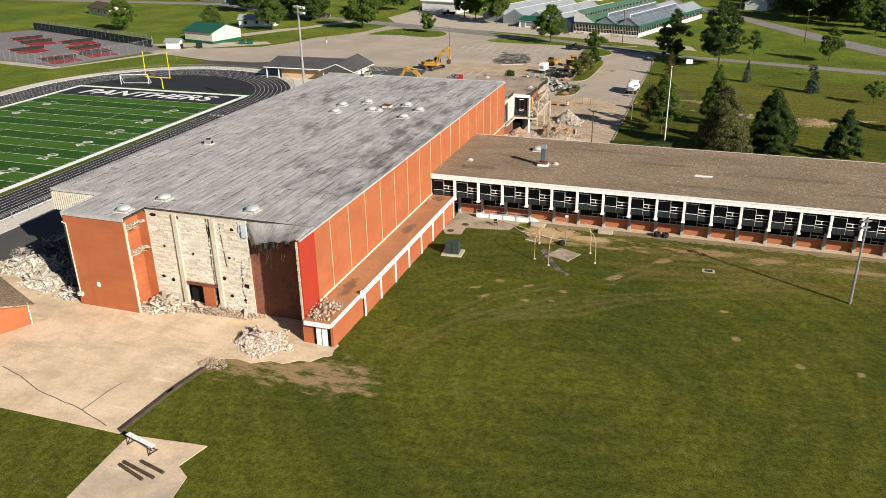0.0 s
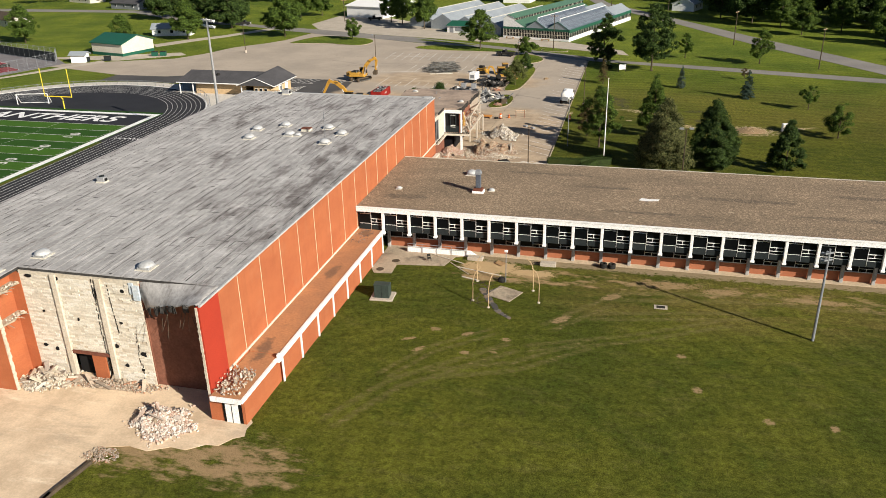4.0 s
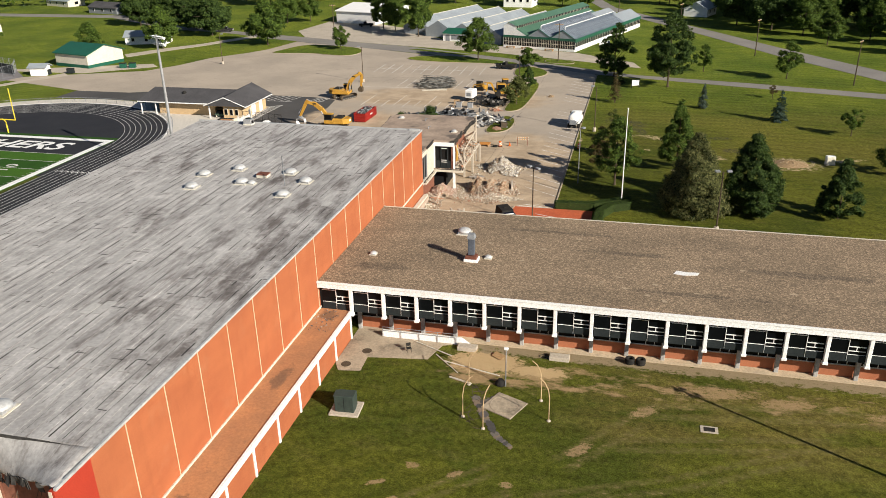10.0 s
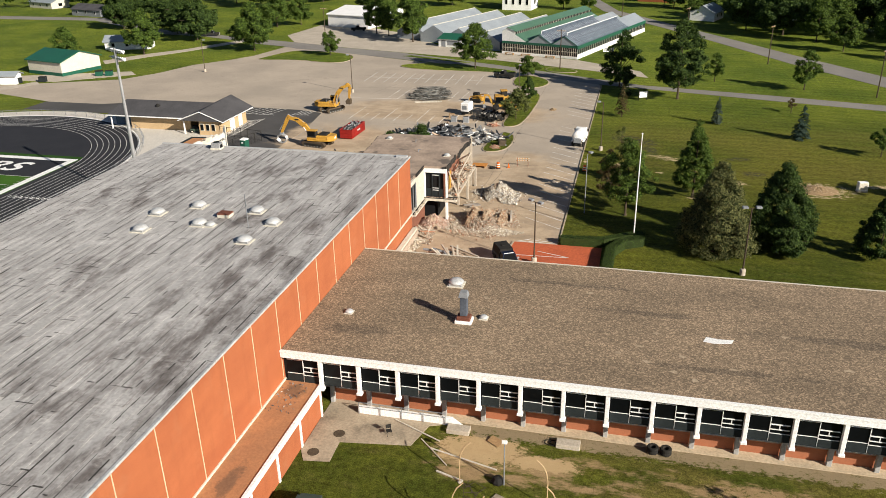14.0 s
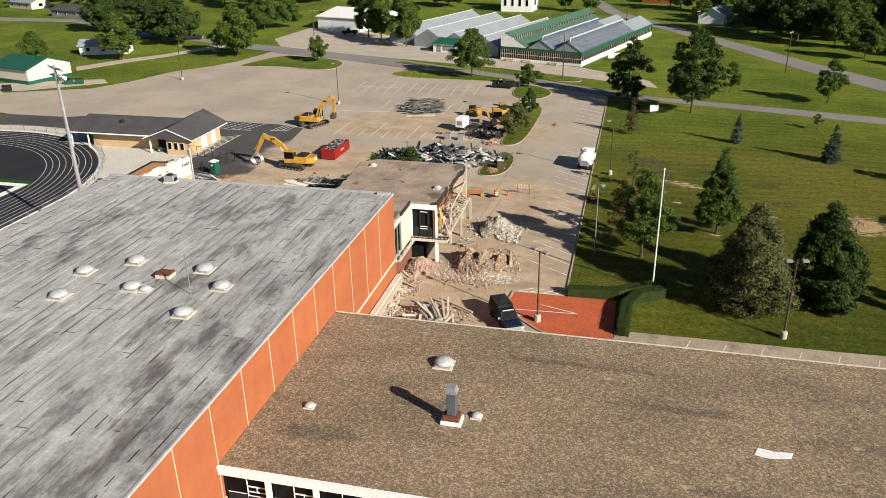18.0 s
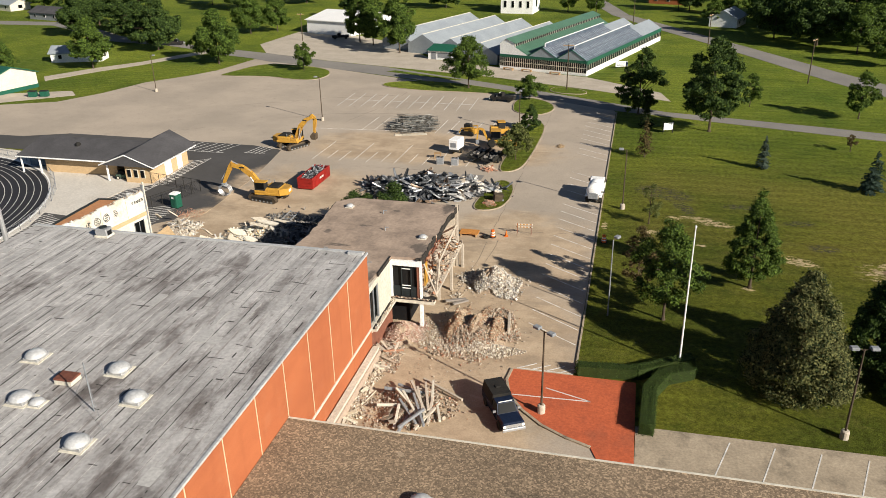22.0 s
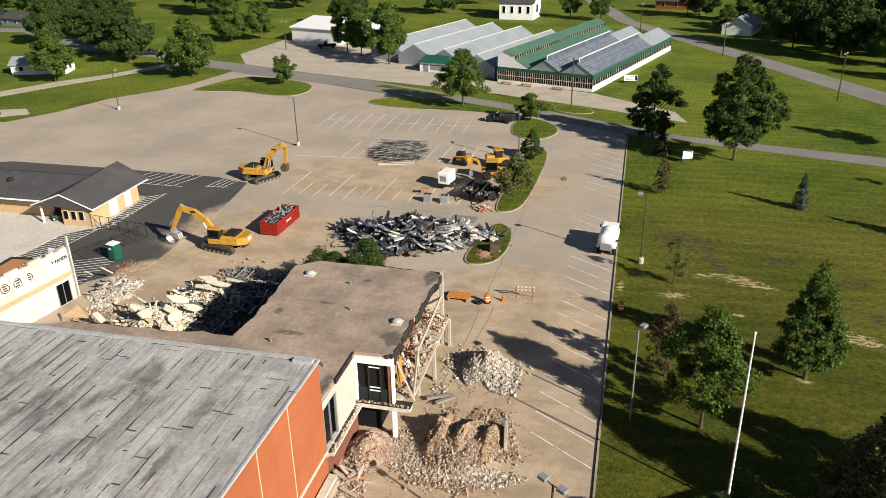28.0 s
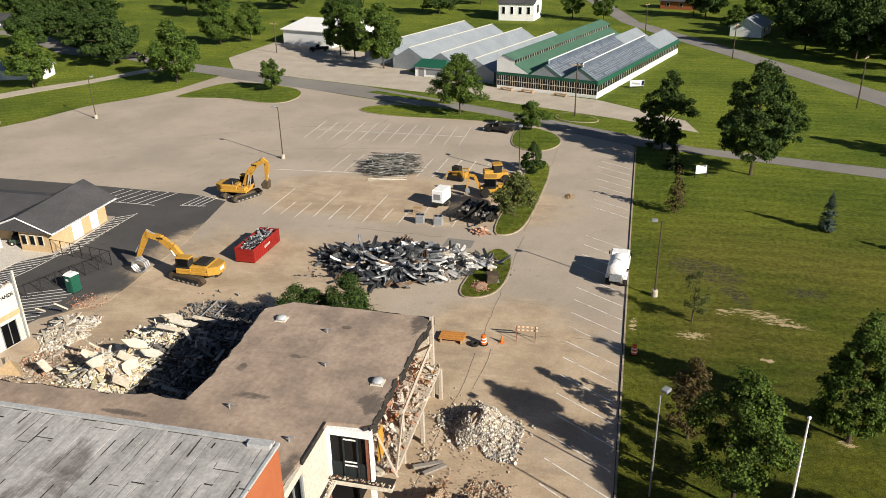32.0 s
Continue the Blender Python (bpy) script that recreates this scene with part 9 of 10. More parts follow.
def utility(x, y, h, label, arms=1, lights=False, turn=0):
    u = thing("utility_pole", label, "pole", (x, y, 0), turn, group="utility poles")
    part("pole", Mesh().rod((0, 0, 0), (0, 0, h), 0.15, 0.1, 8), "bark" if not lights else "grey", u)
    wide = 0.4 if lights else 1.0
    for i in range(arms):
        c = part("crossarm", Mesh().box(-1.2 * wide, -0.06, h - 0.5 - 0.7 * i, 1.2 * wide, 0.06, h - 0.36 - 0.7 * i), "wood" if not lights else "grey", u)
        for s in (-1.0 * wide, -0.4 * wide, 0.4 * wide, 1.0 * wide)[::2 if lights else 1]:
            if lights:
                part("lamp", Mesh().turn([(0.06, 0), (0.2, 0.25), (0.22, 0.3)], 8, Matrix.Translation((s, 0.12, h - 0.5 - 0.7 * i)) @ Matrix.Rotation(radians(-110), 4, "X")), "grey", c)
            else:
                part("insulator", Mesh().turn([(0.05, 0), (0.07, 0.08), (0.03, 0.16)], 6, Matrix.Translation((s, 0, h - 0.36 - 0.7 * i))), "pale", c)
    return u


utility(51.8, -12.6, 9.9, "grey wooden pole carrying floodlights over the lawn", 2, True, 30)
utility(7.3, 157.6, 10.4, "wooden utility pole before the greenhouse", 1)
utility(60.9, 173.0, 10.2, "wooden utility pole beside the road", 1, turn=60)
utility(78.5, 135.2, 10.5, "wooden utility pole on the far lawn", 1, turn=60)
utility(-81.5, 214.7, 8.5, "wooden utility pole by the white barn", 1)
utility(-181.7, 259.3, 9, "wooden utility pole by the road", 1)
utility(42.0, 222.0, 9, "wooden utility pole beside the country road", 1, turn=60)
utility(20.0, 262.0, 9, "wooden utility pole beside the country road", 1, turn=60)
utility(36.0, 300.0, 9, "wooden utility pole beside the country road", 1, turn=60)
sg2 = thing("lawn_sign", "white board sign on two posts", "sign", (28.9, 125.0, 0), 25)
part("board", Mesh().cbox(-0.9, -0.05, 0.6, 0.9, 0.05, 1.9, 0.02), "white", sg2)
for x in (-0.95, 0.95):
    part("post", B(x - 0.06, -0.06, 0, x + 0.06, 0.06, 2.2), "rubber", sg2)
sg3 = thing("white_cabinet", "white utility cabinet on the lawn", "cabinet", (61.0, 69.5, 0), 10)
part("case", Mesh().cbox(-0.7, -0.4, 0.2, 0.7, 0.4, 1.5, 0.05), "white", sg3)
part("base", B(-0.75, -0.45, 0, 0.75, 0.45, 0.2), "concrete", sg3)
part("door", B(-0.6, -0.43, 0.3, 0.6, -0.4, 1.4), "pale", sg3)
for x, y, tn in ((12.5, 168.8, 15),):
    gsn = thing("nursery_sign", "white nursery sign with a blue panel", "sign", (18.6, 184.5, 0), 20)
    part("board", Mesh().cbox(-1.6, -0.08, 0.5, 1.6, 0.08, 1.8, 0.03), "white", gsn)
    part("panel", B(1.0, -0.1, 0.6, 1.55, -0.08, 1.7), "navy", gsn)
    for q in (-1.4, 1.4):
        part("post", B(q - 0.06, -0.05, 0, q + 0.06, 0.05, 0.5), "bark", gsn)
    for i in range(3):
        part("letter_bar", B(-1.3, -0.1, 0.75 + 0.3 * i, 0.7, -0.08, 0.9 + 0.3 * i), "grey", gsn)
for x, y in ((-128.5, 119.0), (-123.0, 121.5), (-113.0, 131.0), (-110.5, 131.8)):
    gb = thing("waste_container", "dark green waste container on grass", "container", (x, y, 0), 15, group="waste containers")
    part("bin", Mesh().cbox(-0.9, -0.6, 0.1, 0.9, 0.6, 1.3, 0.06), "green" if x > -120 else "dark", gb)
    part("lid", Mesh().cbox(-0.95, -0.65, 1.3, 0.95, 0.65, 1.42, 0.04), "rubber", gb)
for x, y in ((-9.5, 178.2), (-4.6, 176.6), (2.8, 174.2)):
    bs = thing("display_bench", "wooden plant display bench before the greenhouse", "bench", (x, y, 0.04), -18, group="display benches")
    part("top", Mesh().cbox(-1.4, -0.4, 0.45, 1.4, 0.4, 0.55, 0.02), "wood", bs)
    for q in (-1.2, 1.2):
        part("leg", B(q - 0.1, -0.35, 0, q + 0.1, 0.35, 0.45), "wood", bs)


# ---- heaps of rubble ----
def heap(name, label, cx, cy, rx, ry, h, mat, count, lo, hi, seed, turn=0, flat_=1.0, sticks=0, cat="rubble", spread=1.15):
    """A mound of loose broken pieces: larger lumps on a low core, thinning out at the foot."""
    rg = random.Random(seed)
    count, lo, hi = int(count * 3.2), lo * 0.62, hi * 0.62
    m = Mesh()
    T = pose(cx, cy, 0.04, 0, 0, turn)
    core, n = [], 20
    low = h < 0.3
    if not low:
        for ring, f in ((0.95, 0.0), (0.72, 0.33), (0.5, 0.58), (0.28, 0.8), (0.06, 0.92)):
            core += [T @ Vector((rx * ring * math.cos(6.283 * i / n) * rg.uniform(0.9, 1.06), ry * ring * math.sin(6.283 * i / n) * rg.uniform(0.9, 1.06), 0.84 * h * f * rg.uniform(0.8, 1.08))) for i in range(n)]
        m.add(core, [(k * n + i, k * n + (i + 1) % n, k * n + n + (i + 1) % n, k * n + n + i) for k in range(4) for i in range(n)] + [tuple(range(4 * n, 5 * n))])
    fill = len(m.f)
    for k in range(count):
        a, u = rg.uniform(0, 6.283), rg.random() ** 0.55 * spread
        u *= 1 + 0.28 * math.sin(a * 2 + seed * 1.7) + 0.16 * math.sin(a * 5 + seed)
        if rg.random() < 0.06:
            u *= rg.uniform(1.0, 1.35)
        z = h * max(0, 1 - u) ** 0.8 * (0.75 + 0.35 * noise.noise((u * 3 * math.cos(a) + seed, u * 3 * math.sin(a), 0))) + rg.uniform(0, 0.12)
        s = rg.uniform(lo, hi) ** 1.0 * (rg.uniform(0.5, 1.0) if rg.random() < 0.75 else 1.3)
        m.chunk(T @ Vector((rx * u * math.cos(a), ry * u * math.sin(a), z + s * 0.1)), s, rg, flat_ * (0.55 if k % 3 else 0.9))
    for k in range(sticks):
        a, u = rg.uniform(0, 6.283), rg.random() ** 0.6
        p = T @ Vector((rx * u * math.cos(a), ry * u * math.sin(a), h * (1 - u) ** 0.8 + 0.15))
        L = rg.uniform(0.6, 2.2)
        q = Matrix.Translation(p) @ Euler((rg.uniform(-0.4, 0.4), rg.uniform(-0.6, 0.6), rg.uniform(0, 6.28))).to_matrix().to_4x4()
        w = rg.uniform(0.03, 0.22)
        m.box(-L / 2, -w, -0.03, L / 2, w, 0.03, q)
    ob = part(name, m, mat)
    ob.data.materials.append(M["darkfill" if mat in ("darkrubble", "darkscrap") else "earth" if mat == "dirt" else "dusty"])
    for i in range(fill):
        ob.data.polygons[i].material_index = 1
    return tagged(ob, label, cat, kind="stuff")


heap("rubble_heap", "tall heap of pale broken concrete and brick", 8.5, 57.4, 2.5, 2.9, 2.6, "chalk", 2800, 0.09, 0.4, 31)
heap("rubble_heap", "broad heap of broken brick and concrete", 9.0, 45.8, 3.5, 3.9, 1.6, "rubble", 2200, 0.08, 0.36, 33)
for i in range(3):
    heap("brick_ridge", "ridge of dusty brown broken brick on the heap", 6.9 + i * 1.9, 46.9 - i * 0.25, 1.15, 3.1, 2.5 - 0.22 * i, "ridgebrick", 1300, 0.09, 0.3, 35 + i, -8)
heap("brick_heap", "pale spill of broken block before the brown ridges", 9.6, 43.2, 2.9, 1.3, 0.7, "palerubble", 900, 0.1, 0.36, 38)
heap("brick_heap", "spill of pinkish broken bricks under the torn bay", 1.6, 44.3, 1.9, 2.3, 1.7, "pinkrubble", 1800, 0.08, 0.26, 41)
heap("ground_scatter", "loose brick and plaster strewn between the heaps", 4.6, 44.6, 2.2, 3.0, 0.1, "palerubble", 420, 0.06, 0.26, 42, spread=1.0)
o = tagged(part("concrete_block", Mesh().cbox(-1.5, -0.14, 0, 1.5, 0.14, 0.9, 0.03), "concrete"), "long pale concrete block standing against the brown ridges", "concrete block")
o.matrix_basis = pose(11.9, 47.7, 0.1, 0, 0, 98)
heap("mixed_debris", "scattered grey debris beside the broken wall", 1.2, 40.4, 1.6, 2.4, 0.6, "rubble", 600, 0.08, 0.35, 43, sticks=30)
heap("beam_heap", "heap of rubble and broken concrete beams", 5.8, 32.4, 2.6, 3.2, 0.8, "rubble", 800, 0.08, 0.36, 45, sticks=25)
for i, (x, y, z, L, tn, tl) in enumerate(((6.2, 31.6, 0.9, 4.0, -52, 10), (6.8, 32.3, 1.0, 3.8, -66, 8), (5.0, 33.6, 1.0, 3.6, 8, 6), (7.4, 34.0, 0.9, 3.2, -78, 5), (7.6, 30.6, 0.6, 3.0, -112, 8), (6.0, 29.8, 0.5, 3.4, -98, 6), (5.2, 30.4, 0.6, 2.6, -84, 14), (8.0, 35.2, 0.5, 4.6, -28, 3), (6.6, 30.0, 0.9, 2.8, -128, 12), (8.4, 32.0, 0.4, 2.4, -70, 5), (6.4, 32.9, 1.1, 4.2, -58, 7), (6.9, 31.2, 1.0, 3.9, -62, 9), (5.6, 32.2, 1.0, 3.4, -40, 12), (7.1, 33.2, 1.0, 3.6, -72, 6), (6.0, 31.0, 0.8, 3.2, -48, 10), (4.6, 31.8, 0.7, 3.0, 20, 5), (7.8, 31.6, 0.7, 3.0, -84, 9), (5.4, 34.4, 0.6, 2.8, -15, 6))):
    o = tagged(part("concrete_beam", Mesh().cbox(-L / 2, -0.11, -0.1, L / 2, 0.11, 0.1, 0.02), "pale" if i % 3 == 0 else "concrete" if i % 3 == 1 else "grey"), "broken pale concrete beam lying on rubble", "beam", group="broken beams")
    o.matrix_basis = pose(x, y, z, 0, tl, tn)
for i, (x, y, L, tn) in enumerate(((5.3, 52.3, 2.4, 32), (5.9, 51.9, 2.0, 48))):
    o = tagged(part("pale_slab", Mesh().cbox(-L / 2, -0.2, 0, L / 2, 0.2, 0.16, 0.03), "chalk"), "pale broken slab lying on the ground", "slab", group="fallen slabs")
    o.matrix_basis = pose(x, y, 0.2, 0, 4, tn)
for k in range(7):
    y = 24.5 + 2.2 * k
    heap("wall_debris", "pale debris strewn along the gymnasium wall", 1.0 + 0.25 * math.sin(k * 2), y, 0.9, 1.3, 0.5, "palerubble", 110, 0.08, 0.4, 50 + k, sticks=6)
lw = thing("low_wall", "broken low brown brick wall beside the gymnasium", "wall")
part("wall", Mesh().box(0.14, 22.7, 0, 0.9, 39.6, 1.1), "brickrubble", lw)
part("torn_cap", Mesh().box(0.14, 22.7, 1.1, 0.75, 39.6, 1.35), "pale", lw)
heap("ground_scatter", "scattered small rubble over the demolition ground", 6.5, 46, 5.5, 13, 0.02, "rubble", 420, 0.04, 0.2, 61, spread=1.0)
heap("ground_scatter", "scattered small rubble beside the ruined block", 5.2, 54, 1.0, 6.5, 0.05, "palerubble", 110, 0.06, 0.3, 62, spread=1.0)
# the steel scrap heap
heap("scrap_heap", "large tangled heap of torn sheet steel and joists", -6.8, 85.6, 8.6, 4.6, 1.7, "darkscrap", 160, 0.15, 0.5, 71, 6, 0.5, 200, "scrap")
rg = random.Random(9)


def decking(m, q, L, w, bend, kink, ribs=5):
    """One torn length of ribbed steel decking, bowed and kinked."""
    n = 2 * ribs
    for i in range(7):
        u = i / 6 - 0.5
        for j in range(n + 1):
            y = (j / n - 0.5) * w * (1 + 0.25 * math.sin(i * 1.7 + kink))
            z = bend * u * u * L + (0.05 if j % 2 else -0.05) + kink * 0.28 * abs(u - 0.15) * (1 if u > 0.15 else 0) * L + 0.08 * math.sin(3 * u + j)
            m.v.append(tuple(q @ Vector((u * L, y, z))))
    a = len(m.v) - 7 * (n + 1)
    m.f += [[a + i * (n + 1) + j, a + i * (n + 1) + j + 1, a + (i + 1) * (n + 1) + j + 1, a + (i + 1) * (n + 1) + j] for i in range(6) for j in range(n)]


def on_heap(u, a):
    """A place on the scrap heap, higher toward its middle, with an uneven crest."""
    k = 1 + 0.16 * math.sin(3 * a + 1) + 0.1 * math.sin(5 * a)
    return pose(-6.8, 85.6, 0, 0, 0, 6) @ Vector((9.4 * u * k * math.cos(a), 5.0 * u * k * math.sin(a), 0.25 + (2.3 + 0.5 * math.sin(4 * u * math.cos(a))) * max(0, 1 - u) ** 0.75))


sh, wh = Mesh(), Mesh()
for k in range(430):
    a, u = rg.uniform(0, 6.283), rg.random() ** 0.55
    p = on_heap(u, a)
    pale = p.x > -2.6 and rg.random() < 0.55
    q = Matrix.Translation(p) @ Euler((rg.gauss(0, 0.42), rg.gauss(0, 0.22), rg.uniform(0, 6.28))).to_matrix().to_4x4()
    decking(wh if pale else sh, q, rg.uniform(1.0, 4.4) * (0.8 if pale else 1), rg.uniform(0.25, 0.75), rg.gauss(-0.15, 0.45), rg.gauss(-0.3, 1.3), rg.choice((3, 4, 5)))
for k in range(26):
    p = on_heap(rg.uniform(0.5, 1.0), rg.uniform(-1.1, 1.0))
    L = rg.uniform(1.2, 3.2)
    wh.box(-L / 2, -0.14, -0.1, L / 2, 0.14, 0.1, Matrix.Translation(p) @ Euler((rg.uniform(-0.3, 0.3), rg.gauss(0, 0.25), rg.uniform(-0.6, 0.9))).to_matrix().to_4x4())
tagged(part("bent_sheeting", sh, "decking"), "bent sheets of dark grey ribbed metal decking on the scrap heap", "scrap", kind="stuff")
tagged(part("pale_sheeting", wh, "paledecking"), "pale torn metal strips and beams on the scrap heap", "scrap", kind="stuff")
# the stack of steel joists
jo = Mesh()
for k in range(190):
    a, u = rg.uniform(0, 6.283), rg.random() ** 0.6
    x, y, z = -18.4 + 2.6 * u * math.cos(a), 120.6 + 4.6 * u * math.sin(a), 0.12 + 2.0 * max(0, 1 - u * u) * rg.random()
    L, b, tn = rg.uniform(1.6, 3.4), rg.gauss(0, 0.35), rg.gauss(0.22, 0.3) + (0.7 if k % 7 == 0 else 0)
    q = Matrix.Translation((x, y, z)) @ Euler((rg.uniform(-0.9, 0.9), rg.gauss(0, 0.04), tn)).to_matrix().to_4x4()
    pt = lambda u_, h_: q @ Vector((u_ * L, b * (u_ * u_ - 0.4) * 0.5, h_))
    for h_ in (0.0, 0.34):
        for i in range(4):
            jo.rod(pt(-1 + i * 0.5, h_), pt(-0.5 + i * 0.5, h_), 0.05, n=4)
    if k % 2 == 0:
        for i in range(10):
            jo.rod(pt(-1 + i * 0.2, 0.34 * (i % 2)), pt(-0.8 + i * 0.2, 0.34 * ((i + 1) % 2)), 0.02, n=3)
tagged(part("joist_stack", jo, "joistmix"), "tangled stack of grey steel roof joists in the lot", "joists", kind="stuff")
lf = thing("ladder_frame", "pale ladder-like steel frame lying by the joists", "frame", (-17.6, 115.2, 0.08), 14)
part("rail", Mesh().box(-3.0, -0.4, 0, 3.0, -0.3, 0.1), "pale", lf)
part("rail", Mesh().box(-3.0, 0.3, 0, 3.0, 0.4, 0.1), "pale", lf)
for i in range(9):
    part("rung", B(-2.9 + i * 0.72, -0.3, 0.02, -2.8 + i * 0.72, 0.3, 0.08), "pale", lf)
# inside the torn block
heap("white_rubble", "pale broken block and plaster rubble in the torn block", -25.6, 57.4, 4.6, 4.6, 2.7, "blockrubble", 2200, 0.12, 0.62, 81, 8, sticks=120)
heap("white_rubble", "pale broken slabs leaning in the torn block", -24.4, 65.6, 3.0, 2.2, 1.3, "blockrubble", 700, 0.15, 0.7, 82, 10, sticks=70)
# dark debris whose tones and spread also paint in the pit's shadow
heap("dark_rubble", "dark rubble in the pit, partly darkened for its shade", -18.6, 62.6, 5.6, 9.6, 1.5, "darkrubble", 2400, 0.1, 0.6, 83, 0, sticks=260)
heap("white_rubble", "pale heap of broken block beside the standing wall", -35.2, 64.2, 2.4, 2.4, 1.5, "chalk", 800, 0.12, 0.5, 84, sticks=60)
heap("brown_rubble", "brown dusty debris along the torn roof", -33.0, 55.0, 4.0, 6.2, 0.9, "rubble", 700, 0.1, 0.45, 85, sticks=40)
heap("red_litter", "scattered reddish litter beside the drive", -37.5, 70.5, 1.6, 1.8, 0.08, "brickrubble", 200, 0.04, 0.18, 86)
for i, (x, y, z, w, d, tn, tl, rl) in enumerate(((-19.6, 55.6, 2.6, 1.9, 1.2, 20, 35, 10), (-19.5, 62.0, 2.0, 2.6, 0.7, 10, 12, 5), (-23.6, 56.4, 3.0, 1.4, 1.1, 60, 50, 0), (-18.6, 53.0, 2.0, 1.7, 1.3, 35, 40, 15), (-26.5, 53.4, 2.2, 1.6, 0.9, -20, 25, 10), (-17.8, 65.6, 1.2, 2.8, 0.6, 5, 10, 0), (-33.5, 64.4, 1.6, 1.8, 0.5, 60, 45, 0), (-35.0, 63.2, 1.6, 1.6, 0.5, 100, 40, 0))):
    o = tagged(part("fallen_slab", Mesh().cbox(-w * 0.45, -d * 0.36, -0.07, w * 0.45, d * 0.36, 0.07, 0.02), "cream"), "fallen pale wall slab leaning on rubble", "slab", group="fallen slabs")
    o.matrix_basis = pose(x - 4.0, y + 2.2, z, rl, tl, tn)
for i, (x, y, z, w, d, rx, ry, rz) in enumerate(((-24.2, 60.2, 2.5, 3.2, 1.5, 38, 20, 35), (-22.6, 60.0, 1.9, 2.6, 1.1, 30, 25, 60), (-25.6, 56.4, 2.8, 2.4, 1.3, 44, 10, 80), (-27.6, 58.0, 2.2, 2.0, 1.0, 25, 30, 10), (-23.0, 57.4, 2.2, 2.2, 1.6, 50, 0, 50), (-22.8, 66.0, 1.6, 3.6, 0.8, 12, 12, 12), (-24.6, 67.0, 1.5, 3.0, 0.9, 20, 8, 20), (-21.6, 64.2, 1.5, 2.6, 0.5, 14, 20, -40), (-29.4, 56.2, 1.7, 1.8, 0.9, 20, 30, 110))):
    g_ = random.Random(200 + i)
    rim = [(w / 2 * math.cos(0.6 + a_ * 1.0472) * g_.uniform(0.5, 1.1), d / 2 * math.sin(0.6 + a_ * 1.0472) * g_.uniform(0.6, 1.2)) for a_ in range(6)]
    o = tagged(part("broken_panel", Mesh().prism(rim, -0.08, 0.08), "plaster" if i % 3 else "cream"), "large broken pale wall panel leaning on rubble", "panel", group="fallen panels")
    o.matrix_basis = pose(x, y, z, rx, ry, rz)
lad = thing("steel_frame", "bent dark steel frame lying in the debris", "frame", (-22.6, 71.2, 0.2), 80)
part("rail", Mesh().rod((-1.6, -0.7, 0), (1.6, -0.7, 0.5), 0.07, n=5).rod((-1.6, 0.7, 0), (1.6, 0.7, 0.5), 0.07, n=5), "grey", lad)
for i in range(4):
    part("rung", Mesh().rod((-1.4 + i * 0.9, -0.7, 0.05 + 0.13 * i), (-1.4 + i * 0.9, 0.7, 0.05 + 0.13 * i), 0.05, n=5), "grey", lad)
# south end
heap("rubble_heap", "heap of broken brick before the torn corner", -4.3, -38.6, 2.7, 1.7, 1.3, "palepink", 1500, 0.1, 0.42, 91, 10, sticks=8)
heap("wall_foot_rubble", "rubble at the foot of the bared wall", -18.2, -34.9, 2.6, 1.3, 0.9, "palerubble", 700, 0.1, 0.45, 92, sticks=40)
heap("wall_foot_rubble", "low rubble along the bared wall", -12.6, -34.4, 4.2, 0.8, 0.4, "rubble", 500, 0.08, 0.32, 93, sticks=15)
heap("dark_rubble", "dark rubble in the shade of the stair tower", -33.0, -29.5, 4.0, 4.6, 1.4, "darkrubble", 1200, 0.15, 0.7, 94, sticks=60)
heap("white_rubble", "pale rubble heap beside the stair tower", -36.0, -33.8, 3.0, 1.6, 1.0, "chalk", 1200, 0.12, 0.5, 95, sticks=40)
heap("white_rubble", "pale litter along the foot of the stair tower", -30.2, -35.4, 1.8, 1.2, 0.5, "chalk", 350, 0.1, 0.45, 96, sticks=25)
heap("edge_gravel", "loose stones at the yard edge", -6.6, -43.6, 1.0, 1.0, 0.15, "rubble", 160, 0.06, 0.25, 97)
heap("white_rubble", "long pale heap of broken masonry beside the drive", -41.0, -31.0, 3.6, 2.4, 1.2, "chalk", 900, 0.12, 0.5, 102, 20, sticks=50)
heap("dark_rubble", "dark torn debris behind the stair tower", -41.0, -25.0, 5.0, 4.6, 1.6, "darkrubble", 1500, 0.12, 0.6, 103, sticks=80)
# torn sheet leaning in the pit
tp = Mesh().add([(-1.6, -0.9, 0), (1.8, -0.6, 0), (0.3, -0.1, 1.5), (-0.2, 1.4, 0.0)], [(0, 1, 2), (1, 3, 2), (3, 0, 2)])
o = tagged(part("tan_sheet", tp, "tan"), "folded tan board leaning against the torn roof edge", "board")
o.matrix_basis = pose(-25.4, 47.4, 7.55) @ Matrix.Diagonal((0.75, 0.75, 0.7, 1))
# island litter
heap("brick_litter", "small heap of broken brick on the grass island", 3.4, 82.4, 0.9, 1.0, 0.5, "brickrubble", 220, 0.08, 0.25, 98)
bk = thing("loose_bucket", "loose steel excavator bucket on the grass island", "bucket", (4.4, 83.9, 0.14), 20)
part("shell", Mesh().prism([(-0.6, 0), (0.5, 0), (0.75, 0.9), (-0.55, 1.0)], -0.6, 0.6, Matrix.Rotation(radians(90), 4, "X")), "bark", bk)
part("teeth", Mesh().box(0.5, -0.5, 0, 0.8, -0.3, 0.1).box(0.5, -0.1, 0, 0.8, 0.1, 0.1).box(0.5, 0.3, 0, 0.8, 0.5, 0.1), "grey", bk)
heap("log_litter", "small pile of sticks by the kerb", 0.6, 97.6, 1.0, 0.7, 0.2, "brickrubble", 40, 0.06, 0.2, 99, sticks=25)
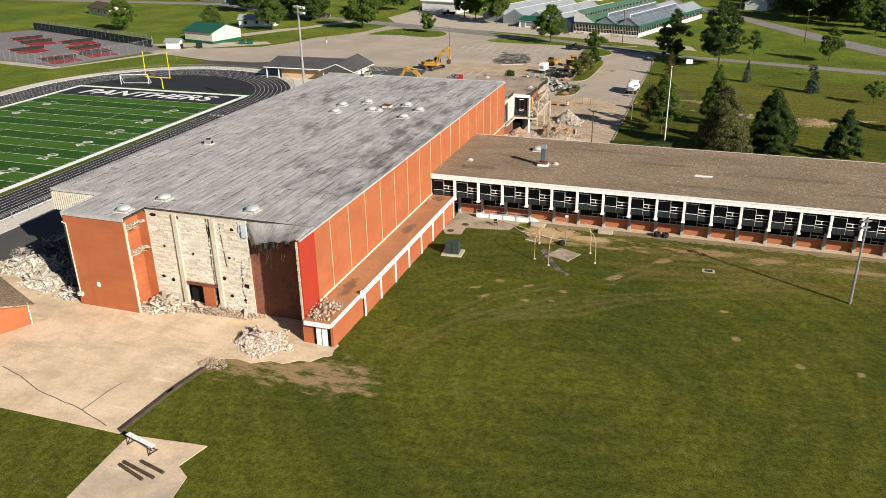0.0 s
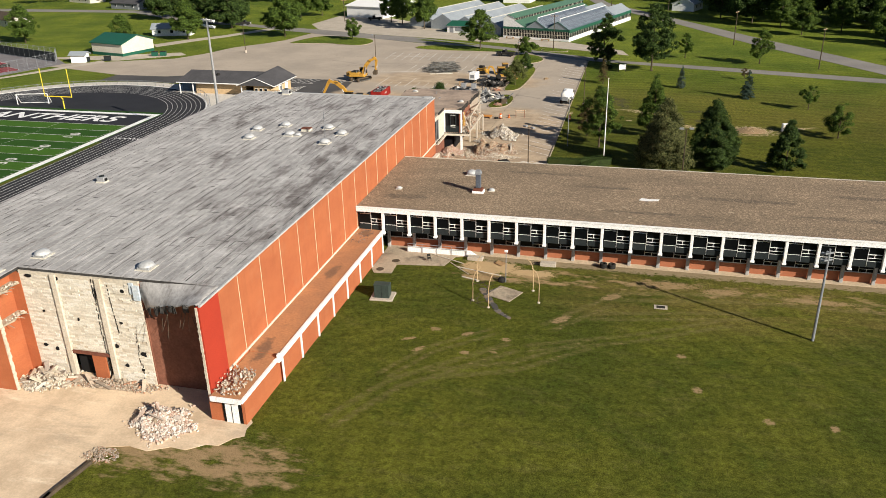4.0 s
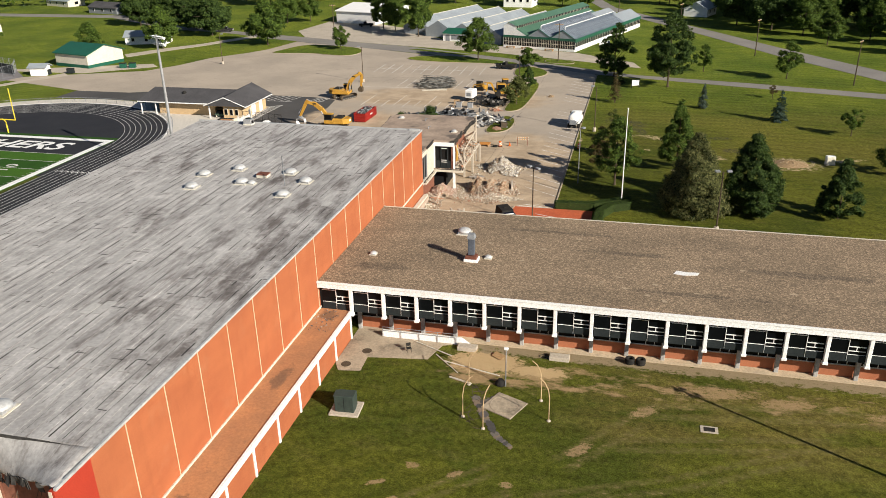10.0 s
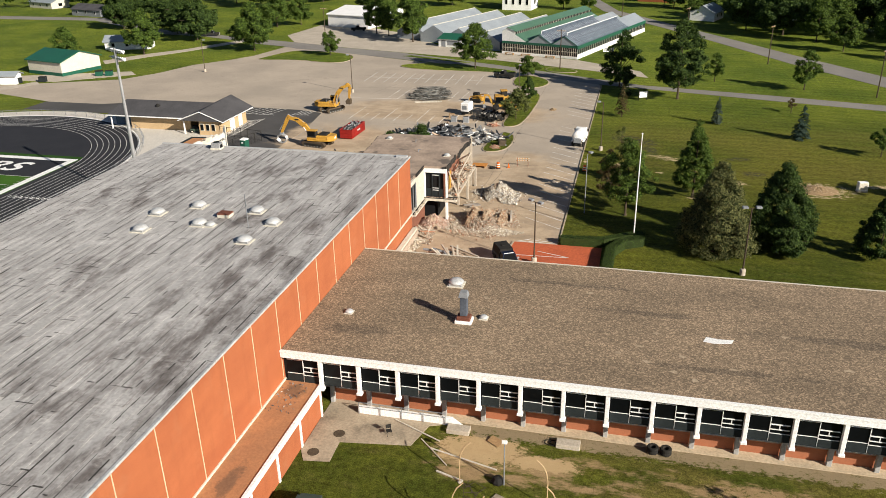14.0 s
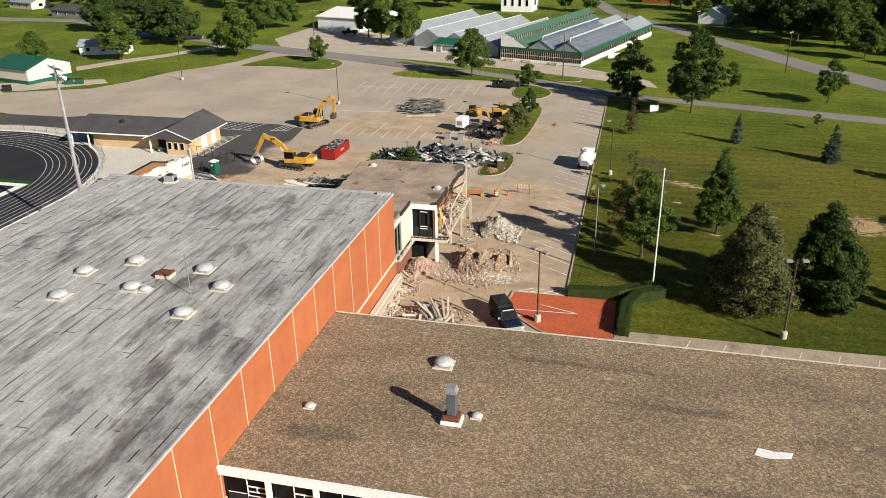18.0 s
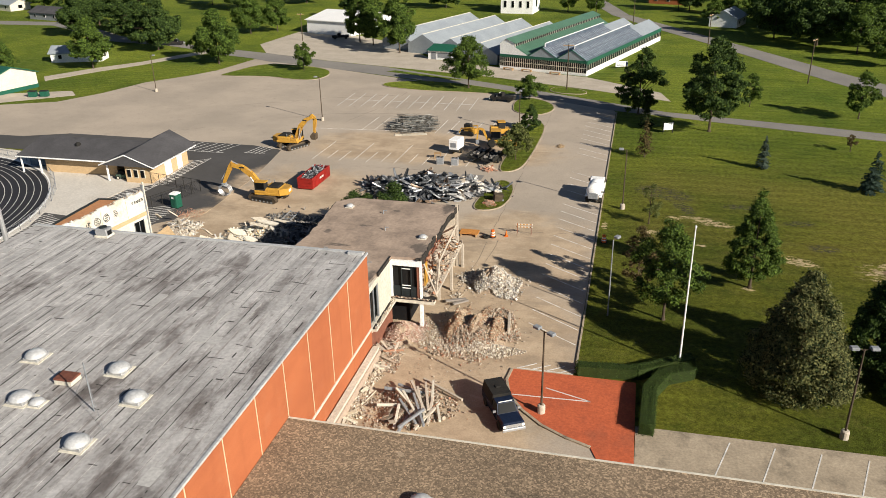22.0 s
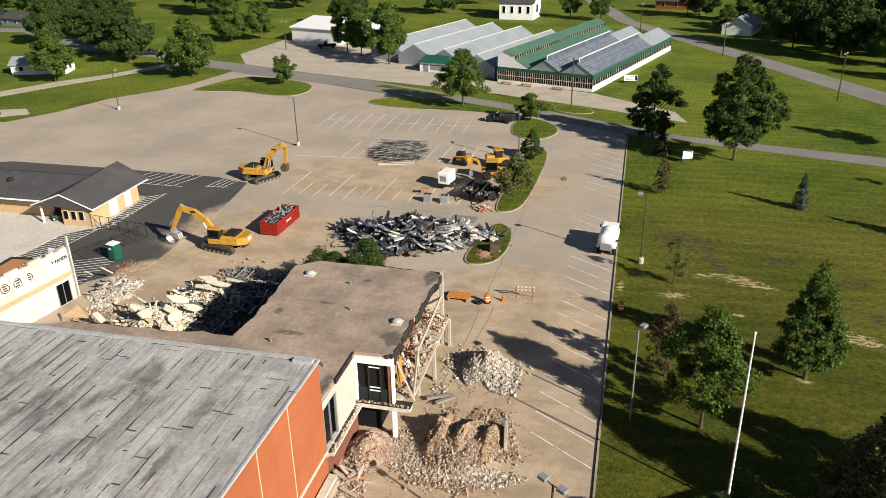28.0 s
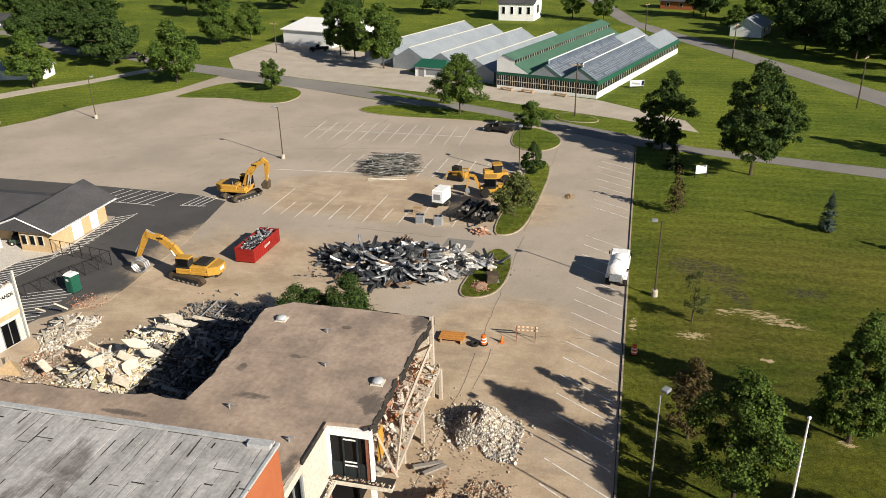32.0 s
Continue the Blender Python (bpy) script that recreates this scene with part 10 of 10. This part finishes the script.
heap("dirt_mound", "low mound of bare brown dirt on the lawn", 54.7, 68.6, 3.2, 2.6, 0.8, "dirt", 50, 0.06, 0.25, 101, cat="dirt")

heap("dirt_spill", "small spill of brown dirt on the lane", 10.4, 112.8, 0.7, 1.3, 0.35, "dirt", 30, 0.05, 0.2, 104, cat="dirt")


# ---- trees ----
def crown_mesh(rs, blobs, count, size, droop=0.0):
    """Leaf clumps spread through the outer shell of a set of ellipsoids (x, y, z, rx, rz)."""
    rg = np.random.default_rng(rs)
    w = np.array([b[3] ** 2 + b[3] * b[4] for b in blobs])
    pick = rg.choice(len(blobs), count, p=w / w.sum())
    bl = np.array(blobs)[pick]
    d = rg.normal(size=(count, 3))
    d /= np.linalg.norm(d, axis=1)[:, None]
    rad = rg.uniform(0.25, 1.12, count) ** 0.7
    c = bl[:, :3] + d * np.stack([bl[:, 3], bl[:, 3], bl[:, 4]], 1) * rad[:, None]
    nrm = d + rg.normal(scale=0.55, size=(count, 3)) + np.array([0, 0, 0.35])
    nrm /= np.linalg.norm(nrm, axis=1)[:, None]
    t = np.cross(nrm, rg.normal(size=(count, 3)))
    t /= np.linalg.norm(t, axis=1)[:, None]
    b = np.cross(nrm, t)
    s = (size * rg.uniform(0.55, 1.35, count))[:, None]
    t, b = t * s, b * s * 0.75
    tip = nrm * s * 0.35
    v = np.stack([c - t, c - b * 0.9 + tip * 0.3, c + t - tip * droop, c + b * 0.9 + tip], 1).reshape(-1, 3)
    m = Mesh()
    m.v = v.tolist()
    m.f = np.arange(count * 4).reshape(-1, 4).tolist()
    return m


def leaf_quads(rg, c, out, size, droop):
    """One small bent leaf spray at each point, turned roughly outwards and up."""
    count = len(c)
    nrm = out + rg.normal(scale=0.75, size=(count, 3)) + np.array([0, 0, 0.55])
    nrm /= np.linalg.norm(nrm, axis=1)[:, None]
    t = np.cross(nrm, rg.normal(size=(count, 3)))
    t /= np.linalg.norm(t, axis=1)[:, None]
    b = np.cross(nrm, t)
    s = (size * rg.uniform(0.45, 1.4, count))[:, None]
    t, b = t * s, b * s * 0.62
    tip = nrm * s * 0.3
    m = Mesh()
    m.v = np.stack([c - t, c - b + tip * 0.3, c + t - tip * droop, c + b + tip], 1).reshape(-1, 3).tolist()
    m.f = np.arange(count * 4).reshape(-1, 4).tolist()
    return m


def crown_open(rs, h, r, base, count, size, cone=False, clumps=90, gap=0.2):
    """A crown of leaf clumps carried on unseen twigs: uneven reach, with gaps between the clumps."""
    rg = np.random.default_rng(rs)
    if cone is True:
        # whorls of drooping boughs, longest at the foot
        n = 150
        u = rg.uniform(0, 0.97, n) ** 1.15
        a = rg.uniform(0, 2 * np.pi, n)
        reach = r * (1 - u) ** 0.85 * np.minimum(1, 0.6 + 4 * u) * rg.uniform(0.72, 1.12, n)
        z0 = base + (h - base) * u
        w = reach + 0.12 * r
        pick = rg.choice(n, count, p=w / w.sum())
        along = rg.uniform(0, 1, count) ** 0.62
        side = rg.normal(scale=0.13, size=count) * (0.3 + reach[pick]) * (1.15 - along)
        rad = reach[pick] * along
        x = rad * np.cos(a[pick]) - side * np.sin(a[pick])
        y = rad * np.sin(a[pick]) + side * np.cos(a[pick])
        z = z0[pick] - 0.22 * rad * along + rg.normal(scale=0.03 * h / 6, size=count)
        c = np.stack([x, y, np.maximum(z, 0.08)], 1)
        out = np.stack([np.cos(a[pick]), np.sin(a[pick]), np.full(count, 0.7)], 1)
        return leaf_quads(rg, c, out, size, 0.6)
    egg = cone == "egg"
    n = clumps * 2 if egg else clumps
    u = rg.uniform(0.02, 0.97, n * 6)
    if egg:
        prof = (1 - u ** 1.6) ** 0.95 * np.minimum(1, 0.8 + u)
    else:
        prof = np.where(u < 0.3, 0.55 + 0.45 * np.sin(np.pi / 2 * u / 0.3), 1 - 0.8 * np.maximum(0, (u - 0.3) / 0.7) ** 1.6)
    keep = np.nonzero(rg.uniform(0, 1, n * 6) < prof)[0][:n]
    u, prof, n = u[keep], prof[keep], len(keep)
    a = rg.uniform(0, 2 * np.pi, n)
    lobes = 1 + (0.10 if egg else 0.17) * (np.sin(2 * a + rs + 4 * u) + 0.8 * np.sin(3 * a + 9 * u + 2 * rs))
    rho = rg.uniform(0.12 if not egg else 0.5, 1, n) ** 0.5
    rc = r * rg.uniform(0.13, 0.27, n) * (0.72 if egg else min(1.0, (62 / clumps) ** 0.4))
    reach = np.maximum(0, r * prof * lobes - rc * 0.7) * rho
    cc = np.stack([reach * np.cos(a), reach * np.sin(a), base + (h - base) * u * 0.97], 1)
    w = rc ** 2
    pick = rg.choice(n, count, p=w / w.sum())
    d = rg.normal(size=(count, 3)) + np.array([0, 0, 0.25])
    d /= np.linalg.norm(d, axis=1)[:, None]
    rad = rg.uniform(gap, 1, count) ** 0.55 * (1 + 0.18 * rg.normal(size=count))
    c = cc[pick] + d * (rad * rc[pick])[:, None] * np.array([1, 1, 0.72])
    c[:, 2] = np.clip(c[:, 2], 0.08, h * 1.03)
    mid = np.array([0, 0, base + (h - base) * 0.35])
    away = c - mid
    away /= np.linalg.norm(away, axis=1)[:, None] + 1e-6
    return leaf_quads(rg, c, d * 0.7 + away * 0.6, size, 0.25)


def trunk_mesh(rs, h, r, base, limbs):
    rg = random.Random(rs)
    t0 = max(0.06, h * 0.0145)
    m = Mesh().turn([(t0 * 1.5, 0), (t0, 0.4), (t0 * 0.8, base), (t0 * 0.5, base + (h - base) * 0.45), (t0 * 0.15, h * 0.86)], 8)
    for k in range(limbs):
        z = base * 0.9 + (h - base) * 0.5 * k / max(1, limbs)
        a = rg.uniform(0, 6.283)
        e = Vector((math.cos(a) * r * 0.72, math.sin(a) * r * 0.72, z + (h - base) * 0.25))
        mid = Vector((0, 0, z)).lerp(e, 0.5) + Vector((0, 0, 0.15 * r))
        m.rod((0, 0, z), mid, t0 * 0.42, t0 * 0.28, 6).rod(mid, e, t0 * 0.28, t0 * 0.08, 5)
    return m


def tree(name, label, x, y, h, r, mat="leaf", base=None, seed=1, count=2600, size=0.3, cone=False, clumps=90, group="", z=0):
    near = y < 85 and "far" not in name
    count, size = int(count * (4.2 if near else 3.0)), size * (0.44 if near else 0.56)
    base = h * 0.22 if base is None else base
    t = thing(name, label, "tree", (x, y, z), (seed * 67) % 360, group)
    part("trunk", trunk_mesh(seed, h, r, base, 0 if cone else 7), "bark", t)
    part("crown", crown_open(seed, h, r, base, count, size, cone, clumps), mat, t)
    return t


LT = "lawn trees"
tree("linden", "broad cone-shaped tree with pale yellow-green blossom", 38.1, 42.4, 12.3, 5.2, "blossom", 0.2, 3, 15500, 0.25, "egg", 170, LT)
tree("maple", "full green lawn tree with a rounded crown", 27.1, 52.9, 11.2, 3.7, "leaf", 2.0, 5, 4300, 0.29, False, 74, LT)
tree("slim_tree", "slim upright green tree on the lawn", 36.5, 62.2, 11.8, 3.5, "leaf", 1.6, 8, 6600, 0.26, "egg", 90, LT)
tree("dark_tree", "dense dark green tree beside the lawn lamp", 46.0, 45.8, 11.8, 4.4, "deepleaf", 0.6, 9, 11000, 0.28, "egg", 130, LT)
tree("dark_tree_low", "low dense dark green tree", 46.9, 42.4, 5.6, 2.7, "deepleaf", 0.4, 11, 4200, 0.26, False, 50, LT)
tree("bronze_tree", "thin bronze-leaved tree on the lawn", 24.4, 60.0, 7.6, 2.2, "bronze", 0.9, 13, 1300, 0.25, False, 70, LT)
tree("sapling", "sparse sapling with thin leaves", 25.6, 79.2, 5.9, 1.9, "leaf2", 0.8, 15, 520, 0.2, False, 26, LT)
tree("brown_conifer", "thin browning conifer by the kerb", 24.8, 109.2, 6.9, 1.9, "bronze", 0.9, 17, 420, 0.28, True, 24, LT)
tree("small_conifer", "small dark conifer beside the ragged corner tree", 24.9, 128.0, 5.2, 1.7, "needle", 0.4, 18, 700, 0.28, True, 24, LT)
tree("dark_oak", "dark ragged tree at the lot corner", 23.4, 138.0, 14.0, 4.6, "deepleaf", 1.0, 19, 5600, 0.36, False, 130, LT)
tree("big_oak", "tall broad tree by the road", 36.3, 127.4, 17.2, 6.9, "deepleaf", 3.0, 21, 8500, 0.38, False, 170, LT)
tree("blue_spruce", "young blue spruce on the lawn", 43.1, 106.4, 5.5, 1.4, "blue", 0.3, 23, 1500, 0.2, True, 20, LT)
tree("blue_spruce_big", "blue spruce on the lawn", 57.0, 97.6, 6.5, 2.1, "bluedark", 0.2, 25, 2100, 0.24, True, 22, LT)
tree("round_tree", "small round tree on the far lawn", 45.6, 148.0, 7.2, 2.4, "leaf", 1.6, 27, 1500, 0.3, False, 40, LT)
tree("lawn_tree", "round dark tree on the far lawn", 64.7, 141.3, 9.0, 3.4, "leaf", 1.8, 29, 2400, 0.34, False, 50, LT)
tree("lawn_tree_east", "dense green tree beside the wing", 57.3, 44.2, 8.6, 3.6, "deepleaf", 0.6, 31, 5600, 0.28, "egg", 50, LT)
tree("young_tree", "small young tree on the lawn", 68.2, 88.6, 5.6, 2.0, "leaf", 1.4, 33, 1300, 0.26, False, 30, LT)
tree("young_tree", "small young tree on the lawn", 69.5, 66.0, 6.8, 3.0, "leaf", 1.2, 35, 2000, 0.28, False, 40, LT)
tree("young_tree", "small young tree by the road", 58.5, 118.5, 3.4, 1.3, "bronze", 1.2, 37, 260, 0.2, False, 16, LT)
IT = "lot island trees"
tree("island_oak", "broad tree on a lot island", -15.1, 155.5, 12.0, 5.9, "leaf", 2.2, 41, 6000, 0.33, False, 120, IT, 0.14)
tree("island_tree", "low spreading tree on a lot island", 0.4, 146.4, 5.2, 3.4, "leaf", 1.0, 43, 2200, 0.3, False, 45, IT, 0.14)
tree("island_bush", "dense dark rounded evergreen on a lot island", 3.8, 123.0, 5.0, 2.3, "deepleaf", 0.2, 45, 3200, 0.26, "egg", 40, IT, 0.14)
tree("island_maple", "light green maple on a lot island", 3.9, 103.6, 6.1, 3.4, "leaf2", 1.3, 47, 3000, 0.27, False, 55, IT, 0.14)
tree("island_ash", "rounded green tree on the west island", -61.8, 169.2, 7.2, 3.4, "leaf", 1.2, 49, 2400, 0.32, False, 50, IT, 0.14)
tree("behind_tree", "dark green tree rising behind the ruined block", -6.2, 67.3, 7.6, 4.2, "deepleaf", 0.4, 51, 7500, 0.24, False, 70, IT)
tree("behind_tree", "low dark green tree rising behind the ruined block", -10.9, 66.6, 7.0, 3.7, "deepleaf", 0.4, 54, 6000, 0.24, False, 60, IT)

# far trees: a few kinds, set again and again
FT = "far trees"
kinds = [tree("far_oak", "large spreading roadside tree", -120.6, 163.5, 13.5, 6.2, "leaf", 2.4, 61, 5200, 0.46, False, 90, FT),
         tree("far_maple", "large dark spreading tree", -119.0, 192.5, 15.2, 8.4, "deepleaf", 2.2, 63, 6400, 0.54, False, 110, FT),
         tree("far_yellow_tree", "large spreading yellow-green tree", -89.0, 174.5, 14.4, 7.4, "leaf", 2.6, 65, 5600, 0.48, False, 100, FT),
         tree("far_elm", "tall green tree by the barn", -56.1, 209.3, 14.2, 6.0, "leaf", 2.8, 67, 5200, 0.46, False, 85, FT)]
spots = [(3, -44.4, 198, 1.12), (1, -134, 205, 0.9), (1, -150, 222, 1.0), (1, -162, 214, 0.9), (2, -105, 226, 0.9), (1, -172, 238, 1.1), (0, -98, 232, 0.9), (3, -62, 214, 0.95), (0, -176, 150, 0.9),
         (0, -134, 146, 0.75), (1, -78, 262, 1.0), (1, -55, 300, 1.0), (0, -28, 300, 0.9), (3, -5, 292, 0.85), (0, 6, 286, 0.8), (0, -45, 330, 1.1),
         (1, 40, 300, 1.0), (0, 52, 275, 0.8), (3, 46, 262, 0.7), (1, 62, 238, 1.1), (1, 72, 226, 1.2), (0, 80, 214, 1.0), (0, 84, 196, 0.85), (1, 92, 238, 1.1), (0, 98, 206, 0.9), (3, 88, 226, 1.0), (1, 110, 215, 1.0),
         (1, 66, 262, 1.1), (0, 78, 270, 1.0), (1, 100, 270, 1.2), (1, 120, 250, 1.2), (0, 105, 180, 0.9), (1, 124, 190, 1.0), (0, 130, 160, 0.9), (3, 118, 140, 0.8), (1, 142, 210, 1.2), (1, 104, 232, 1.3), (1, 116, 232, 1.2), (1, 128, 226, 1.3), (1, 132, 205, 1.1), (0, 108, 196, 1.0), (1, 120, 172, 1.0), (1, 136, 178, 1.2), (1, 148, 190, 1.3), (1, 88, 258, 1.3), (1, 74, 248, 1.2), (0, 62, 285, 1.2), (1, 84, 290, 1.4), (1, 108, 290, 1.4),
         (1, -200, 262, 1.1), (1, -185, 280, 1.2), (0, -225, 275, 1.0), (1, -245, 300, 1.2), (1, -210, 310, 1.2), (0, -160, 300, 1.1), (1, -140, 285, 1.2), (1, -120, 310, 1.2), (0, -95, 330, 1.1), (1, -270, 320, 1.2)]
rg = random.Random(12)
for k, x, y, s in spots:
    c = copy_thing(kinds[k], pose(x, y, 0, 0, 0, rg.uniform(0, 360)))
    c.scale = (s, s, s * rg.uniform(0.9, 1.1))
woods = Mesh()
rw = np.random.default_rng(5)
cl = []
for k in range(150):
    a = rw.uniform(-1.35, 1.3)
    d = rw.uniform(330, 520)
    x, y = -40 + d * math.sin(a), 20 + d * math.cos(a)
    if abs(x + 14) < 14:
        continue
    hh = rw.uniform(10, 17)
    for q in range(5):
        cl.append((x + rw.uniform(-5, 5), y + rw.uniform(-5, 5), hh * rw.uniform(0.35, 0.75), hh * 0.3, hh * 0.28))
tagged(part("far_woods", crown_mesh(77, cl, 26000, 1.1), "leaf"), "distant belt of green trees", "woods", kind="stuff")


# hedge round the plaza corner
def hedge(name, pts, w, h, label, seed):
    hd = thing(name, label, "hedge", (*pts[0], 0), group="clipped hedges")
    o = Vector((*pts[0], 0))
    bl = []
    core = Mesh()
    for a, b in zip(pts, pts[1:]):
        L = math.dist(a, b)
        d = Vector((b[0] - a[0], b[1] - a[1], 0)).normalized()
        nv = Vector((-d.y, d.x, 0)) * (w * 0.42)
        A, Bq = Vector((*a, 0)) - o, Vector((*b, 0)) - o
        core.prism([tuple((A - nv)[:2]), tuple((Bq - nv)[:2]), tuple((Bq + nv)[:2]), tuple((A + nv)[:2])], 0, h * 0.86)
        for k in range(int(L / 0.45) + 1):
            p = A + d * min(L, k * 0.45)
            for s in (-0.22, 0.22):
                for z in (0.28, 0.55, 0.8):
                    q = p + Vector((-d.y, d.x, 0)) * (s * w)
                    bl.append((q.x, q.y, h * z, w * 0.3, h * 0.22))
    part("core", core, "needle", hd)
    part("foliage", crown_mesh(seed, bl, len(bl) * 110, 0.055), "deepleaf", hd)
    return hd


hedge("hedge", [(19.4, 41.0), (24.5, 41.4), (29.5, 44.6)], 1.2, 1.2, "clipped green hedge along the plaza", 81)
hedge("hedge", [(25.5, 33.0), (25.7, 38.5), (27.0, 41.2), (29.4, 42.6)], 1.4, 1.3, "curved clipped green hedge beside the plaza", 83)


# ---- roof membrane sheets, one by one ----
rs = random.Random(17)
sheets = {}
for k in range(36):
    x = -34.98 + k * 0.97
    y0 = -31.0 if k < 7 else -37.0 if k < 15 else -33.3
    y = y0 - rs.uniform(0, 4)
    while y < 39.5:
        a, b = max(y, y0), min(y + 9.4, 39.55)
        n = round(b - a, 1)
        y += 9.4
        if n < 0.3:
            continue
        if n not in sheets:
            sheets[n] = Mesh().cbox(0.015, 0, -0.05, 0.955, n - 0.03, 0.0, 0.006).data("membrane_sheet", M["membrane"])
        s = new("membrane_sheet", sheets[n])
        s.parent = roof
        s.matrix_basis = pose(x, a, GYM_H + rs.choice((0, 0.002, 0.004, 0.006)), 0, 0, rs.uniform(-0.05, 0.05))
